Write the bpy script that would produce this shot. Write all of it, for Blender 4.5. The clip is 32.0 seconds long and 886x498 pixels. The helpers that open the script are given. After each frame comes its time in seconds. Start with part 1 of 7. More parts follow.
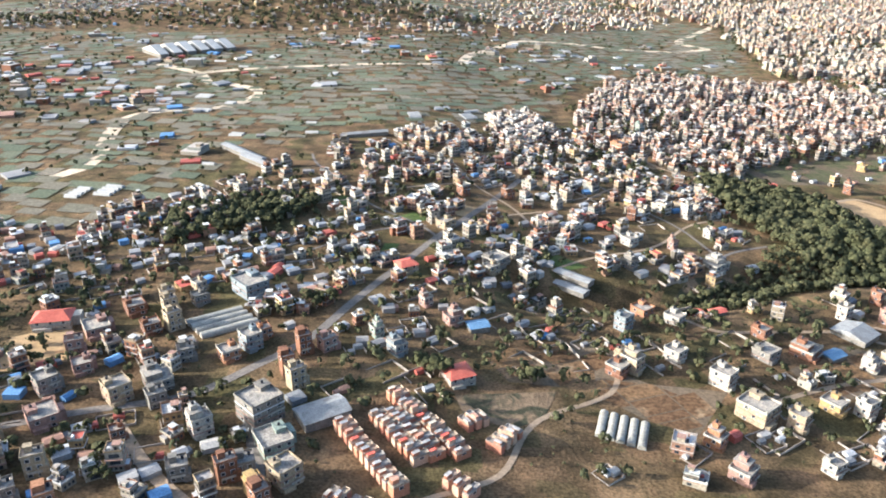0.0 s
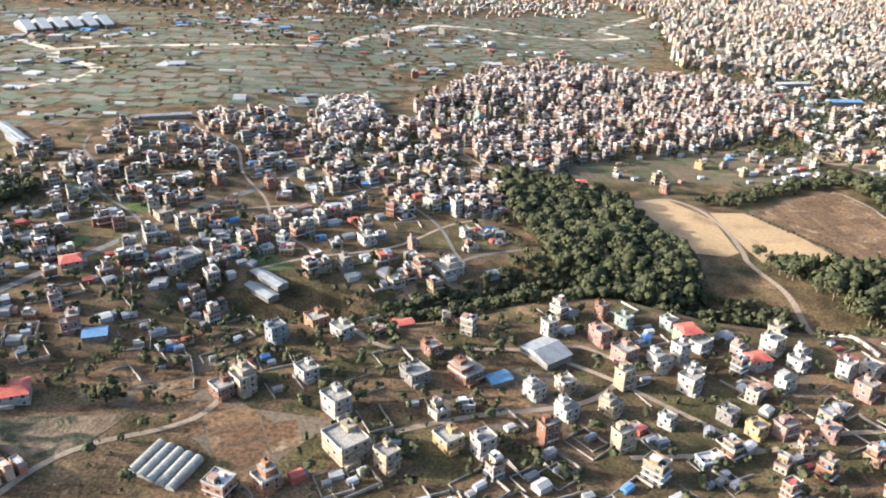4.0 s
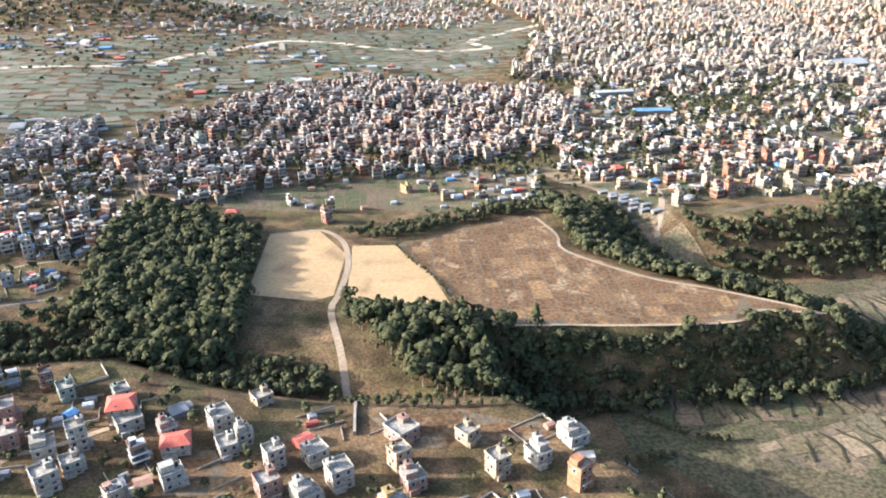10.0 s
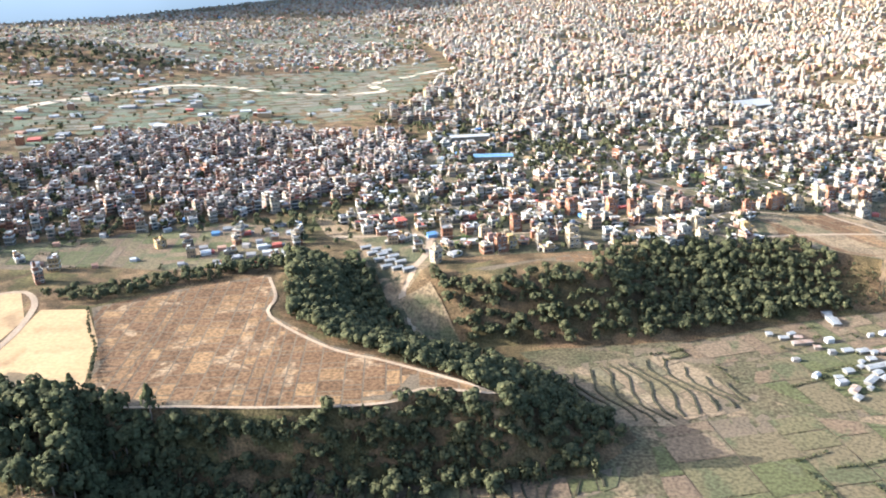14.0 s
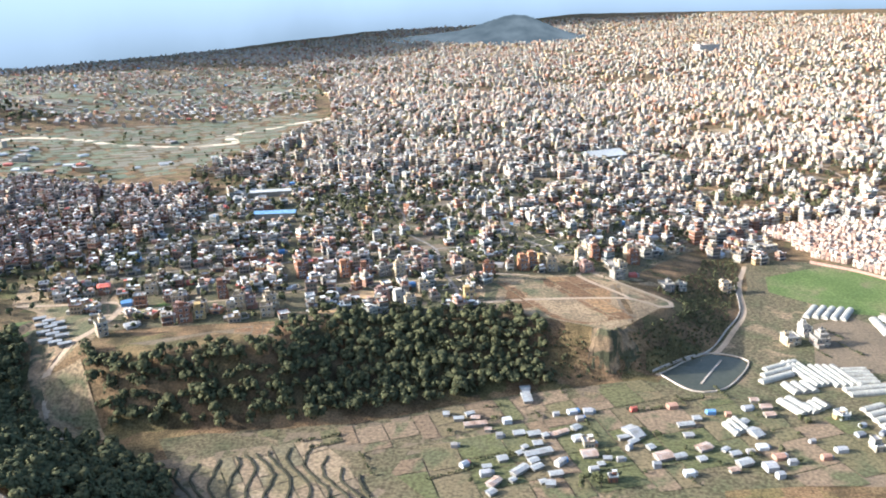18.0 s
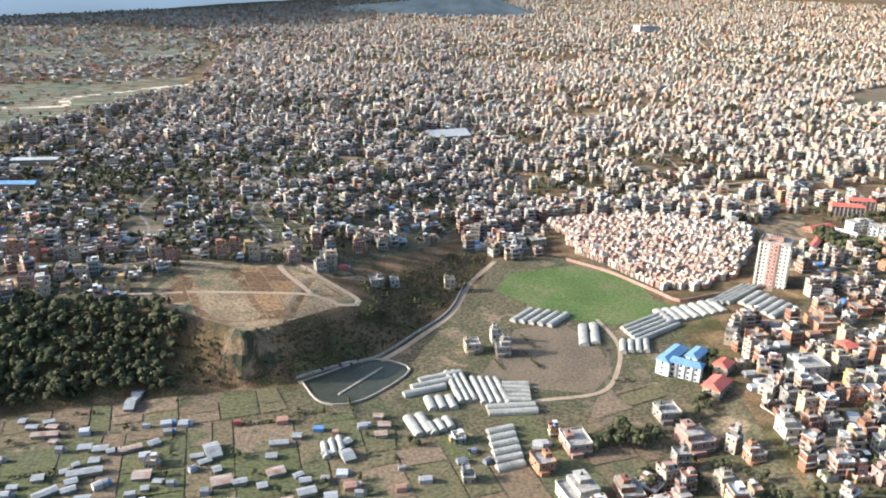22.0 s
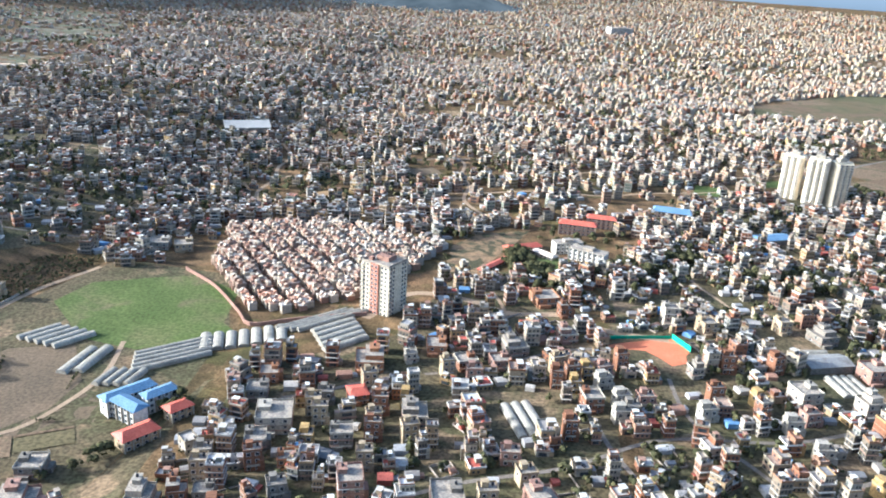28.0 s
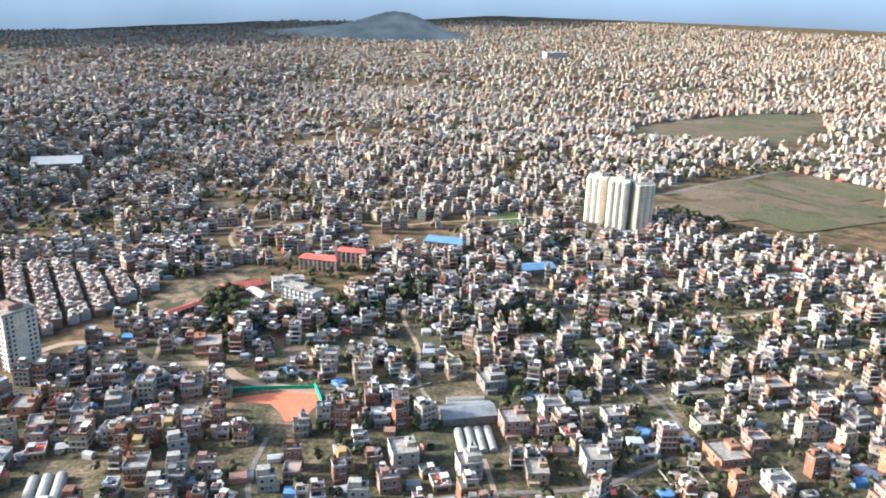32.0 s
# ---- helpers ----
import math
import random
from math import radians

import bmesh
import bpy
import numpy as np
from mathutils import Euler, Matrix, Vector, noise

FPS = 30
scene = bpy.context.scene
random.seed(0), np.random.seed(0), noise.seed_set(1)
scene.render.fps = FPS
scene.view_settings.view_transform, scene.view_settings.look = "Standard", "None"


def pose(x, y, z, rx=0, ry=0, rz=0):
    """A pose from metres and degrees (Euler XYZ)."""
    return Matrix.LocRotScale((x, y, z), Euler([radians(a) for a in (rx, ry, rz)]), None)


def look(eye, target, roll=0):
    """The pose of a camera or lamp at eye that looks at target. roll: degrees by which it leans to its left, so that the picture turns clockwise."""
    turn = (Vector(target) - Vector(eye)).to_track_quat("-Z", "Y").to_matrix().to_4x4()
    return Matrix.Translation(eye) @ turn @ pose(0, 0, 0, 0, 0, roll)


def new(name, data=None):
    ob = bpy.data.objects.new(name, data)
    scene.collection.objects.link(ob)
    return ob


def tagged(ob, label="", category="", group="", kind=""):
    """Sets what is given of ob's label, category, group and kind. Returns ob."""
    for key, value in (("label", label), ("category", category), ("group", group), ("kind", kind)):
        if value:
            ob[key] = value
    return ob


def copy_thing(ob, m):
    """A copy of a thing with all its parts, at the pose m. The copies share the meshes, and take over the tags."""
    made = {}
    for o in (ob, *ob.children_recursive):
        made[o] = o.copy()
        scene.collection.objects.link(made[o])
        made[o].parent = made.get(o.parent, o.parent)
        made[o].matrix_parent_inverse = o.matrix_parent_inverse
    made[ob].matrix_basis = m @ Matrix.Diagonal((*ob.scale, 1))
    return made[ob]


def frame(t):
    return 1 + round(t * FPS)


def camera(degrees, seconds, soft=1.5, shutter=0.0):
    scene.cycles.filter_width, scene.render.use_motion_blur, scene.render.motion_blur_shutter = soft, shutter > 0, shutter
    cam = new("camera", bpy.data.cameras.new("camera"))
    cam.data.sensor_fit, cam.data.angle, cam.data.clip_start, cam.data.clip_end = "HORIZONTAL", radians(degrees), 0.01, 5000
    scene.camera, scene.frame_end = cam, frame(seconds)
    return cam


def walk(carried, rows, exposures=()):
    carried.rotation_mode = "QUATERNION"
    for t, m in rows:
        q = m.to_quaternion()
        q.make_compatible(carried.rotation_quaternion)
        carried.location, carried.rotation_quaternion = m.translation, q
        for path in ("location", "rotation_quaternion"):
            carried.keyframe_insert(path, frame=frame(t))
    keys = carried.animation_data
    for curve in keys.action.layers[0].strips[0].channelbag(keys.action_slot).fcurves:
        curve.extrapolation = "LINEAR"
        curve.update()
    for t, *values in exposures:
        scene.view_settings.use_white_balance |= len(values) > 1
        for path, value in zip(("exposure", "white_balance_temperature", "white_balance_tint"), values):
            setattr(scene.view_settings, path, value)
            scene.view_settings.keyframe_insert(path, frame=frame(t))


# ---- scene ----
cam = camera(58.0, 32.0, soft=1.95)
# seconds, eye x y z, yaw, pitch, lean to the left
PATH = [
    (0, 0.00, 0.00, 191.49, -0.004, -24.297, 0.257),
    (0.5, 17.25, 4.92, 190.05, 0.056, -24.642, 0.253),
    (1, 34.52, 9.85, 188.61, 0.110, -24.775, 0.449),
    (1.5, 51.80, 14.82, 187.18, 0.149, -24.809, 0.534),
    (2, 69.11, 19.84, 185.75, 0.260, -24.985, 0.677),
    (2.5, 86.43, 24.90, 184.33, 0.349, -25.010, 0.747),
    (3, 103.77, 30.02, 182.92, 0.411, -25.067, 0.870),
    (3.5, 121.11, 35.19, 181.52, 0.556, -25.197, 1.189),
    (5.5, 190.40, 57.01, 176.29, 1.607, -24.219, 1.252),
    (6, 207.52, 62.54, 175.15, 1.761, -24.166, 1.233),
    (6.5, 224.61, 68.06, 174.05, 1.945, -24.162, 1.072),
    (7, 241.69, 73.56, 172.98, 2.015, -24.176, 1.027),
    (7.5, 258.76, 79.06, 171.94, 2.077, -23.887, 0.732),
    (8, 275.84, 84.56, 170.94, 2.360, -23.245, 0.165),
    (8.5, 292.93, 90.05, 169.98, 2.788, -22.707, -0.471),
    (9, 310.07, 95.55, 169.05, 2.952, -22.732, -0.897),
    (9.5, 327.26, 101.03, 168.16, 3.004, -23.431, -0.953),
    (10, 344.50, 106.52, 167.28, 3.129, -24.000, -0.837),
    (10.5, 361.77, 112.01, 166.42, 3.381, -24.241, -0.853),
    (11, 379.08, 117.52, 165.56, 3.492, -24.146, -0.771),
    (11.5, 396.44, 123.06, 164.71, 3.474, -24.075, -0.561),
    (12, 413.83, 128.66, 163.86, 3.474, -24.127, -0.375),
    (12.5, 431.25, 134.31, 163.01, 3.402, -24.121, -0.078),
    (13, 448.67, 139.98, 162.18, 3.603, -23.655, -0.114),
    (13.5, 466.10, 145.66, 161.35, 4.011, -22.407, -0.694),
    (14, 483.54, 151.32, 160.54, 4.308, -21.171, -1.379),
    (14.5, 501.03, 156.96, 159.74, 4.261, -20.582, -1.719),
    (16.5, 572.25, 178.90, 157.01, 3.411, -19.534, -1.354),
    (17, 590.38, 184.46, 156.32, 3.053, -18.667, -1.561),
    (17.5, 608.54, 190.06, 155.64, 3.224, -17.693, -1.735),
    (18, 626.73, 195.71, 154.95, 2.992, -17.888, -1.442),
    (18.5, 644.95, 201.41, 154.27, 2.150, -18.592, -1.077),
    (19, 663.20, 207.15, 153.59, 1.644, -17.956, -1.035),
    (19.5, 681.46, 212.87, 152.92, 1.367, -17.355, -1.103),
    (20, 699.72, 218.54, 152.28, 1.320, -17.129, -1.502),
    (20.5, 717.97, 224.15, 151.65, 1.640, -16.870, -1.558),
    (21, 736.22, 229.72, 151.05, 1.789, -17.152, -0.939),
    (21.5, 754.51, 235.27, 150.47, 1.500, -18.312, -0.041),
    (22, 772.84, 240.85, 149.92, 1.257, -19.780, 1.263),
    (22.5, 791.24, 246.50, 149.38, 1.539, -20.715, 2.484),
    (23, 809.70, 252.22, 148.87, 2.029, -21.238, 2.887),
    (23.5, 828.21, 258.02, 148.37, 2.343, -21.835, 3.291),
    (24, 846.75, 263.88, 147.90, 2.278, -22.678, 3.968),
    (24.5, 865.33, 269.78, 147.44, 2.124, -23.303, 4.726),
    (25, 883.92, 275.71, 146.99, 2.252, -23.564, 4.899),
    (25.5, 902.53, 281.68, 146.56, 2.686, -23.536, 4.938),
    (27.5, 977.26, 306.15, 145.04, 3.525, -20.936, 3.992),
    (28, 995.94, 312.21, 144.73, 3.573, -20.048, 3.414),
    (28.5, 1014.63, 318.26, 144.42, 3.560, -19.499, 3.431),
    (29, 1033.33, 324.32, 144.12, 3.590, -19.572, 3.422),
    (29.5, 1052.08, 330.38, 143.83, 3.439, -19.393, 3.265),
    (30, 1070.88, 336.47, 143.56, 3.301, -18.768, 3.066),
    (30.5, 1089.74, 342.58, 143.30, 3.190, -18.400, 2.632),
    (31, 1108.65, 348.73, 143.04, 3.173, -18.238, 2.405),
    (31.5, 1127.57, 354.90, 142.80, 3.161, -18.305, 2.451),
    (32, 1146.49, 361.07, 142.55, 3.212, -17.979, 1.834),
]
walk(cam, [(t, pose(x, y, z, 90 + pitch, 0, yaw) @ pose(0, 0, 0, 0, 0, lean)) for t, x, y, z, yaw, pitch, lean in PATH],
     [(0, 2.02, 5150, 6), (6, 2.0, 5150, 7), (9, 2.15, 5100, 7), (13, 2.5, 5100, 6), (18, 2.35, 5050, 6), (21, 2.0, 5100, 5), (25, 1.9, 5000, 5), (28, 1.97, 4900, 5), (32, 2.0, 4950, 5)])

# ---- light ----
SUN_AZ = Vector((-0.998, -0.05, 0.0)).normalized()
SUN_EL = radians(20)
world = bpy.data.worlds.new("valley_sky")
scene.world = world
world.use_nodes = True
wt = world.node_tree
sky = wt.nodes.new("ShaderNodeTexSky")
sky.sky_type, sky.sun_disc = "NISHITA", False
sky.sun_elevation = SUN_EL
sky.sun_rotation = math.atan2(SUN_AZ.x, SUN_AZ.y)
sky.air_density, sky.dust_density = 1.0, 5.0
wt.links.new(sky.outputs[0], wt.nodes["Background"].inputs[0])
wt.nodes["Background"].inputs[1].default_value = 0.12
sun_data = bpy.data.lights.new("sun", "SUN")
sun_data.energy, sun_data.angle, sun_data.color = 3.9, radians(0.6), (1.0, 0.87, 0.72)
sun_ob = new("sun", sun_data)
sun_ob.matrix_world = look((0, 0, 900), Vector((0, 0, 900)) - (SUN_AZ * math.cos(SUN_EL) + Vector((0, 0, math.sin(SUN_EL)))))

# ---- materials ----
def mat(name, stops, scale=0.3, fine=4.0, rough=0.85, source="noise", dirt=0.25, bump=0.0, metal=0.0, constant=False, spec=0.1, gain=1.7, patch=None):
    """Colours from stops, picked by noise, object or island; two scales of wear on top, and patches of a second colour where given."""
    stops = [tuple(min(v * gain, 0.8) for v in c) for c in stops]
    m = bpy.data.materials.new(name)
    m.use_nodes = True
    nt = m.node_tree
    b = nt.nodes["Principled BSDF"]
    b.inputs["Roughness"].default_value = rough
    b.inputs["Metallic"].default_value = metal
    b.inputs["Specular IOR Level"].default_value = spec
    geo = nt.nodes.new("ShaderNodeNewGeometry")
    ramp = nt.nodes.new("ShaderNodeValToRGB")
    els = ramp.color_ramp.elements
    while len(els) < len(stops):
        els.new(0.5)
    for k, c in enumerate(stops):
        els[k].position = k / len(stops) if constant else k / max(len(stops) - 1, 1)
        els[k].color = (*c, 1)
    if constant:
        ramp.color_ramp.interpolation = "CONSTANT"
    big = nt.nodes.new("ShaderNodeTexNoise")
    big.inputs["Scale"].default_value, big.inputs["Detail"].default_value = scale, 5
    nt.links.new(geo.outputs["Position"], big.inputs["Vector"])
    if source == "noise":
        spread = nt.nodes.new("ShaderNodeMapRange")
        spread.inputs["From Min"].default_value, spread.inputs["From Max"].default_value = 0.3, 0.7
        nt.links.new(big.outputs["Fac"], spread.inputs["Value"])
        nt.links.new(spread.outputs[0], ramp.inputs[0])
    elif source == "object":
        info = nt.nodes.new("ShaderNodeObjectInfo")
        nt.links.new(info.outputs["Random"], ramp.inputs[0])
    else:
        nt.links.new(geo.outputs["Random Per Island"], ramp.inputs[0])
    small = nt.nodes.new("ShaderNodeTexNoise")
    small.inputs["Scale"].default_value, small.inputs["Detail"].default_value = fine, 6
    nt.links.new(geo.outputs["Position"], small.inputs["Vector"])
    wear = nt.nodes.new("ShaderNodeMapRange")
    wear.inputs["From Min"].default_value, wear.inputs["From Max"].default_value = 0.36, 0.64
    wear.inputs["To Min"].default_value, wear.inputs["To Max"].default_value = 1 - dirt, 1 + dirt * 0.5
    nt.links.new(small.outputs["Fac"], wear.inputs["Value"])
    mul = nt.nodes.new("ShaderNodeVectorMath")
    mul.operation = "SCALE"
    tone = ramp.outputs[0]
    if patch:
        colour, size, low, high = patch
        spot = nt.nodes.new("ShaderNodeTexNoise")
        spot.inputs["Scale"].default_value, spot.inputs["Detail"].default_value, spot.inputs["Distortion"].default_value = size, 7, 0.6
        nt.links.new(geo.outputs["Position"], spot.inputs["Vector"])
        edge = nt.nodes.new("ShaderNodeMapRange")
        edge.inputs["From Min"].default_value, edge.inputs["From Max"].default_value = low, high
        nt.links.new(spot.outputs["Fac"], edge.inputs["Value"])
        blend = nt.nodes.new("ShaderNodeMix")
        blend.data_type = "RGBA"
        blend.inputs[7].default_value = (*[min(v * gain, 0.8) for v in colour], 1)
        nt.links.new(edge.outputs[0], blend.inputs[0])
        nt.links.new(tone, blend.inputs[6])
        tone = blend.outputs[2]
    nt.links.new(tone, mul.inputs[0])
    nt.links.new(wear.outputs[0], mul.inputs["Scale"])
    nt.links.new(mul.outputs[0], b.inputs["Base Color"])
    if bump:
        bp = nt.nodes.new("ShaderNodeBump")
        bp.inputs["Strength"].default_value, bp.inputs["Distance"].default_value = 0.8, bump
        nt.links.new(small.outputs["Fac"], bp.inputs["Height"])
        nt.links.new(bp.outputs[0], b.inputs["Normal"])
    return m


WALL_COLS = [(0.64, 0.61, 0.56), (0.58, 0.47, 0.32), (0.36, 0.17, 0.10), (0.34, 0.32, 0.30), (0.52, 0.31, 0.26),
             (0.34, 0.41, 0.48), (0.40, 0.50, 0.45), (0.56, 0.27, 0.14), (0.68, 0.47, 0.18)]
WALL_COLS = [tuple(0.85 * v + 0.15 * sum(c) / 3 for v in c) for c in WALL_COLS]
WALL_NAMES = ["white_wall", "cream_wall", "brick_wall", "bare_concrete_wall", "pink_wall", "blue_wall", "green_wall", "orange_wall", "yellow_wall"]
WALLS = [mat(n, [(c[0] * 0.24, c[1] * 0.221, c[2] * 0.189), (c[0] * 0.33, c[1] * 0.305, c[2] * 0.26)], 0.25, 1.3, 0.8, dirt=0.3) for n, c in zip(WALL_NAMES, WALL_COLS)]
MIX = [(c[0] * 0.30, c[1] * 0.272, c[2] * 0.222) for c in [(0.54, 0.50, 0.44), (0.48, 0.37, 0.25), (0.32, 0.16, 0.10), (0.50, 0.47, 0.43), (0.28, 0.25, 0.22), (0.42, 0.26, 0.20), (0.46, 0.40, 0.32),
       (0.33, 0.16, 0.10), (0.50, 0.36, 0.19), (0.38, 0.24, 0.17), (0.36, 0.39, 0.40), (0.58, 0.53, 0.45), (0.24, 0.22, 0.20), (0.40, 0.36, 0.31)]]
MIX = [tuple(0.95 * v + 0.05 * sum(c) / 3 for v in c) for c in MIX]
M_TOWN = mat("town_walls", MIX, 0.2, 1.0, 0.82, source="island", constant=True)
M_BRICKTOWN = mat("brick_town_walls", [MIX[2], MIX[9], (0.17, 0.12, 0.09), MIX[4], (0.19, 0.145, 0.115), MIX[0], MIX[7], MIX[4], MIX[13], (0.16, 0.095, 0.068), MIX[12], MIX[6]], 0.2, 1.0, 0.85, source="island", constant=True)
M_ROOF = mat("flat_roof_concrete", [(0.10, 0.085, 0.07), (0.15, 0.13, 0.105), (0.20, 0.165, 0.125)], 0.5, 2.0, 0.9, dirt=0.35)
M_ROOFMIX = mat("roofs_of_town", [tuple(v * 0.44 for v in c) for c in [(0.40, 0.37, 0.33), (0.34, 0.31, 0.28), (0.48, 0.42, 0.35), (0.28, 0.26, 0.25), (0.55, 0.53, 0.50), (0.42, 0.30, 0.22), (0.45, 0.42, 0.38), (0.50, 0.13, 0.09), (0.36, 0.34, 0.32), (0.46, 0.40, 0.33), (0.34, 0.30, 0.26), (0.38, 0.35, 0.31)]],
                0.3, 1.5, 0.88, source="island", constant=True)
M_GLASS = mat("window_glass_and_recess_dark", [(0.02, 0.025, 0.03), (0.05, 0.055, 0.06)], 0.5, 3, 0.15, spec=0.5, gain=1.0)
M_FRAME = mat("window_surround", [(0.28, 0.255, 0.23), (0.36, 0.35, 0.33)], 0.5, 3, 0.6)
M_TANK = mat("black_plastic_tank", [(0.02, 0.02, 0.022), (0.04, 0.04, 0.045)], 1, 4, 0.4, gain=1.0)
M_TRIM = mat("pale_slab_edges", [(0.25, 0.23, 0.20), (0.17, 0.14, 0.11), (0.30, 0.285, 0.255), (0.15, 0.09, 0.065), (0.23, 0.215, 0.19)], 0.2, 1.5, 0.85, source="island", constant=True)
M_RED = mat("red_metal_roof", [(0.19, 0.045, 0.03), (0.25, 0.07, 0.045)], 0.3, 2, 0.5)
M_BLUE = mat("blue_metal_roof", [(0.06, 0.10, 0.15), (0.085, 0.13, 0.18)], 0.3, 2, 0.45)
M_TIN = mat("grey_corrugated_tin", [(0.095, 0.092, 0.085), (0.14, 0.135, 0.125), (0.10, 0.09, 0.08)], 0.2, 2, 0.75, metal=0.1)
M_SHEDMIX = mat("shanty_roofs", [tuple(v * 0.5 for v in c) for c in [(0.34, 0.33, 0.32), (0.26, 0.23, 0.20), (0.42, 0.40, 0.37), (0.32, 0.18, 0.12), (0.19, 0.185, 0.18), (0.30, 0.28, 0.26), (0.13, 0.23, 0.38), (0.38, 0.34, 0.29), (0.36, 0.10, 0.07), (0.24, 0.22, 0.20)]], 0.2, 2, 0.6, source="island", constant=True)
M_POLY = mat("greenhouse_plastic_sheet", [(0.125, 0.113, 0.09), (0.165, 0.15, 0.12), (0.10, 0.09, 0.073)], 0.15, 1.5, 0.6)
M_FARPOLY = mat("bright_plastic_sheet", [(0.17, 0.16, 0.14), (0.22, 0.205, 0.18)], 0.05, 1.5, 0.4)
M_TILE = mat("brown_red_tile_roof", [(0.25, 0.14, 0.09), (0.30, 0.20, 0.14), (0.30, 0.25, 0.20), (0.36, 0.31, 0.25)], 0.1, 2, 0.8, source="object", constant=True)
M_TILEMIX = mat("colony_roofs", [(0.13, 0.085, 0.06), (0.16, 0.12, 0.09), (0.18, 0.155, 0.12), (0.12, 0.07, 0.05), (0.21, 0.18, 0.145)], 0.1, 2, 0.8, source="island", constant=True)
M_LEAF = mat("broad_leaves", [(0.038, 0.04, 0.02), (0.052, 0.052, 0.024), (0.074, 0.067, 0.031)], 0.12, 1.2, 0.95, dirt=0.4, spec=0.03, gain=1.0)
M_LEAFMIX = mat("forest_leaves", [(0.038, 0.04, 0.021), (0.053, 0.053, 0.025), (0.076, 0.069, 0.032), (0.045, 0.046, 0.023)], 0.1, 1.0, 0.95, source="island", dirt=0.4, spec=0.03, gain=1.0)
M_BARK = mat("bark", [(0.09, 0.065, 0.045), (0.15, 0.11, 0.08)], 0.8, 5, 0.9)
M_SOIL = mat("ploughed_soil", [(0.055, 0.041, 0.026), (0.068, 0.05, 0.031), (0.085, 0.061, 0.038)], 0.05, 0.8, 0.95, dirt=0.3, bump=0.3)
M_PLOTS = mat("soil_plots", [(c[0] * 0.80, c[1] * 0.72, c[2] * 0.64) for c in [(0.085, 0.053, 0.028), (0.095, 0.06, 0.032), (0.145, 0.095, 0.048), (0.078, 0.049, 0.026), (0.092, 0.057, 0.031), (0.11, 0.071, 0.037), (0.086, 0.054, 0.029), (0.125, 0.081, 0.041), (0.088, 0.055, 0.029), (0.10, 0.063, 0.034)]], 0.05, 0.7, 0.95, source="object", constant=True, dirt=0.45, bump=0.3, patch=((0.14, 0.093, 0.051), 0.08, 0.57, 0.66))
M_STUBBLE = mat("dry_stubble", [(0.165, 0.105, 0.05), (0.205, 0.133, 0.064), (0.18, 0.117, 0.056)], 0.03, 0.6, 0.95, dirt=0.14, bump=0.1, patch=((0.13, 0.083, 0.042), 0.05, 0.55, 0.7))
M_GRASS = mat("green_crop", [(0.034, 0.046, 0.012), (0.046, 0.058, 0.016), (0.06, 0.06, 0.023)], 0.04, 0.7, 0.95, dirt=0.35, bump=0.2, patch=((0.07, 0.058, 0.03), 0.04, 0.57, 0.68))
M_GREENPLOTS = mat("crop_plots", [(0.046, 0.044, 0.018), (0.078, 0.053, 0.031), (0.06, 0.049, 0.024), (0.086, 0.06, 0.036), (0.067, 0.051, 0.027), (0.052, 0.047, 0.021), (0.073, 0.05, 0.03)], 0.05, 0.7, 0.95, source="object", constant=True, dirt=0.4, bump=0.2, patch=((0.045, 0.042, 0.02), 0.06, 0.53, 0.63))
M_PALEPLOTS = mat("dry_paddy_plots", [(0.10, 0.07, 0.041), (0.125, 0.09, 0.053), (0.086, 0.062, 0.037), (0.075, 0.06, 0.034), (0.108, 0.077, 0.045)], 0.05, 0.7, 0.95, source="object", constant=True, dirt=0.4, bump=0.2, patch=((0.075, 0.058, 0.03), 0.05, 0.52, 0.64))
M_OLIVE = mat("olive_rough_grass", [(0.034, 0.031, 0.015), (0.056, 0.043, 0.023), (0.039, 0.036, 0.017), (0.078, 0.055, 0.032)], 0.03, 0.7, 0.95, dirt=0.5, bump=0.3, patch=((0.10, 0.07, 0.04), 0.06, 0.56, 0.66))
M_BUND = mat("earth_bund", [(0.018, 0.016, 0.009), (0.032, 0.027, 0.015)], 0.1, 1.0, 0.95)
M_DRYGRASS = mat("dry_grass", [(0.08, 0.056, 0.031), (0.115, 0.08, 0.044), (0.145, 0.098, 0.054)], 0.04, 0.8, 0.95, dirt=0.45, bump=0.3, patch=((0.055, 0.05, 0.024), 0.06, 0.52, 0.64))
M_PALETOWN = mat("pale_city_walls", [(c[0] * 0.27, c[1] * 0.249, c[2] * 0.21) for c in [(0.60, 0.56, 0.48), (0.36, 0.31, 0.27), (0.60, 0.50, 0.36), (0.40, 0.24, 0.17), (0.54, 0.47, 0.38), (0.50, 0.34, 0.26), (0.66, 0.63, 0.58), (0.58, 0.44, 0.24), (0.32, 0.28, 0.25), (0.58, 0.52, 0.44), (0.42, 0.22, 0.15), (0.62, 0.52, 0.38), (0.44, 0.44, 0.44), (0.52, 0.36, 0.27), (0.44, 0.50, 0.46), (0.38, 0.30, 0.24)]], 0.2, 1.0, 0.82, source="island", constant=True)
M_PALEROOF = mat("pale_city_roofs", [tuple(v * 0.58 for v in c) for c in [(0.36, 0.33, 0.29), (0.44, 0.39, 0.33), (0.27, 0.25, 0.23), (0.50, 0.47, 0.42), (0.40, 0.31, 0.24), (0.32, 0.29, 0.26), (0.22, 0.21, 0.20), (0.44, 0.2, 0.14)]], 0.3, 1.5, 0.88, source="island", constant=True)
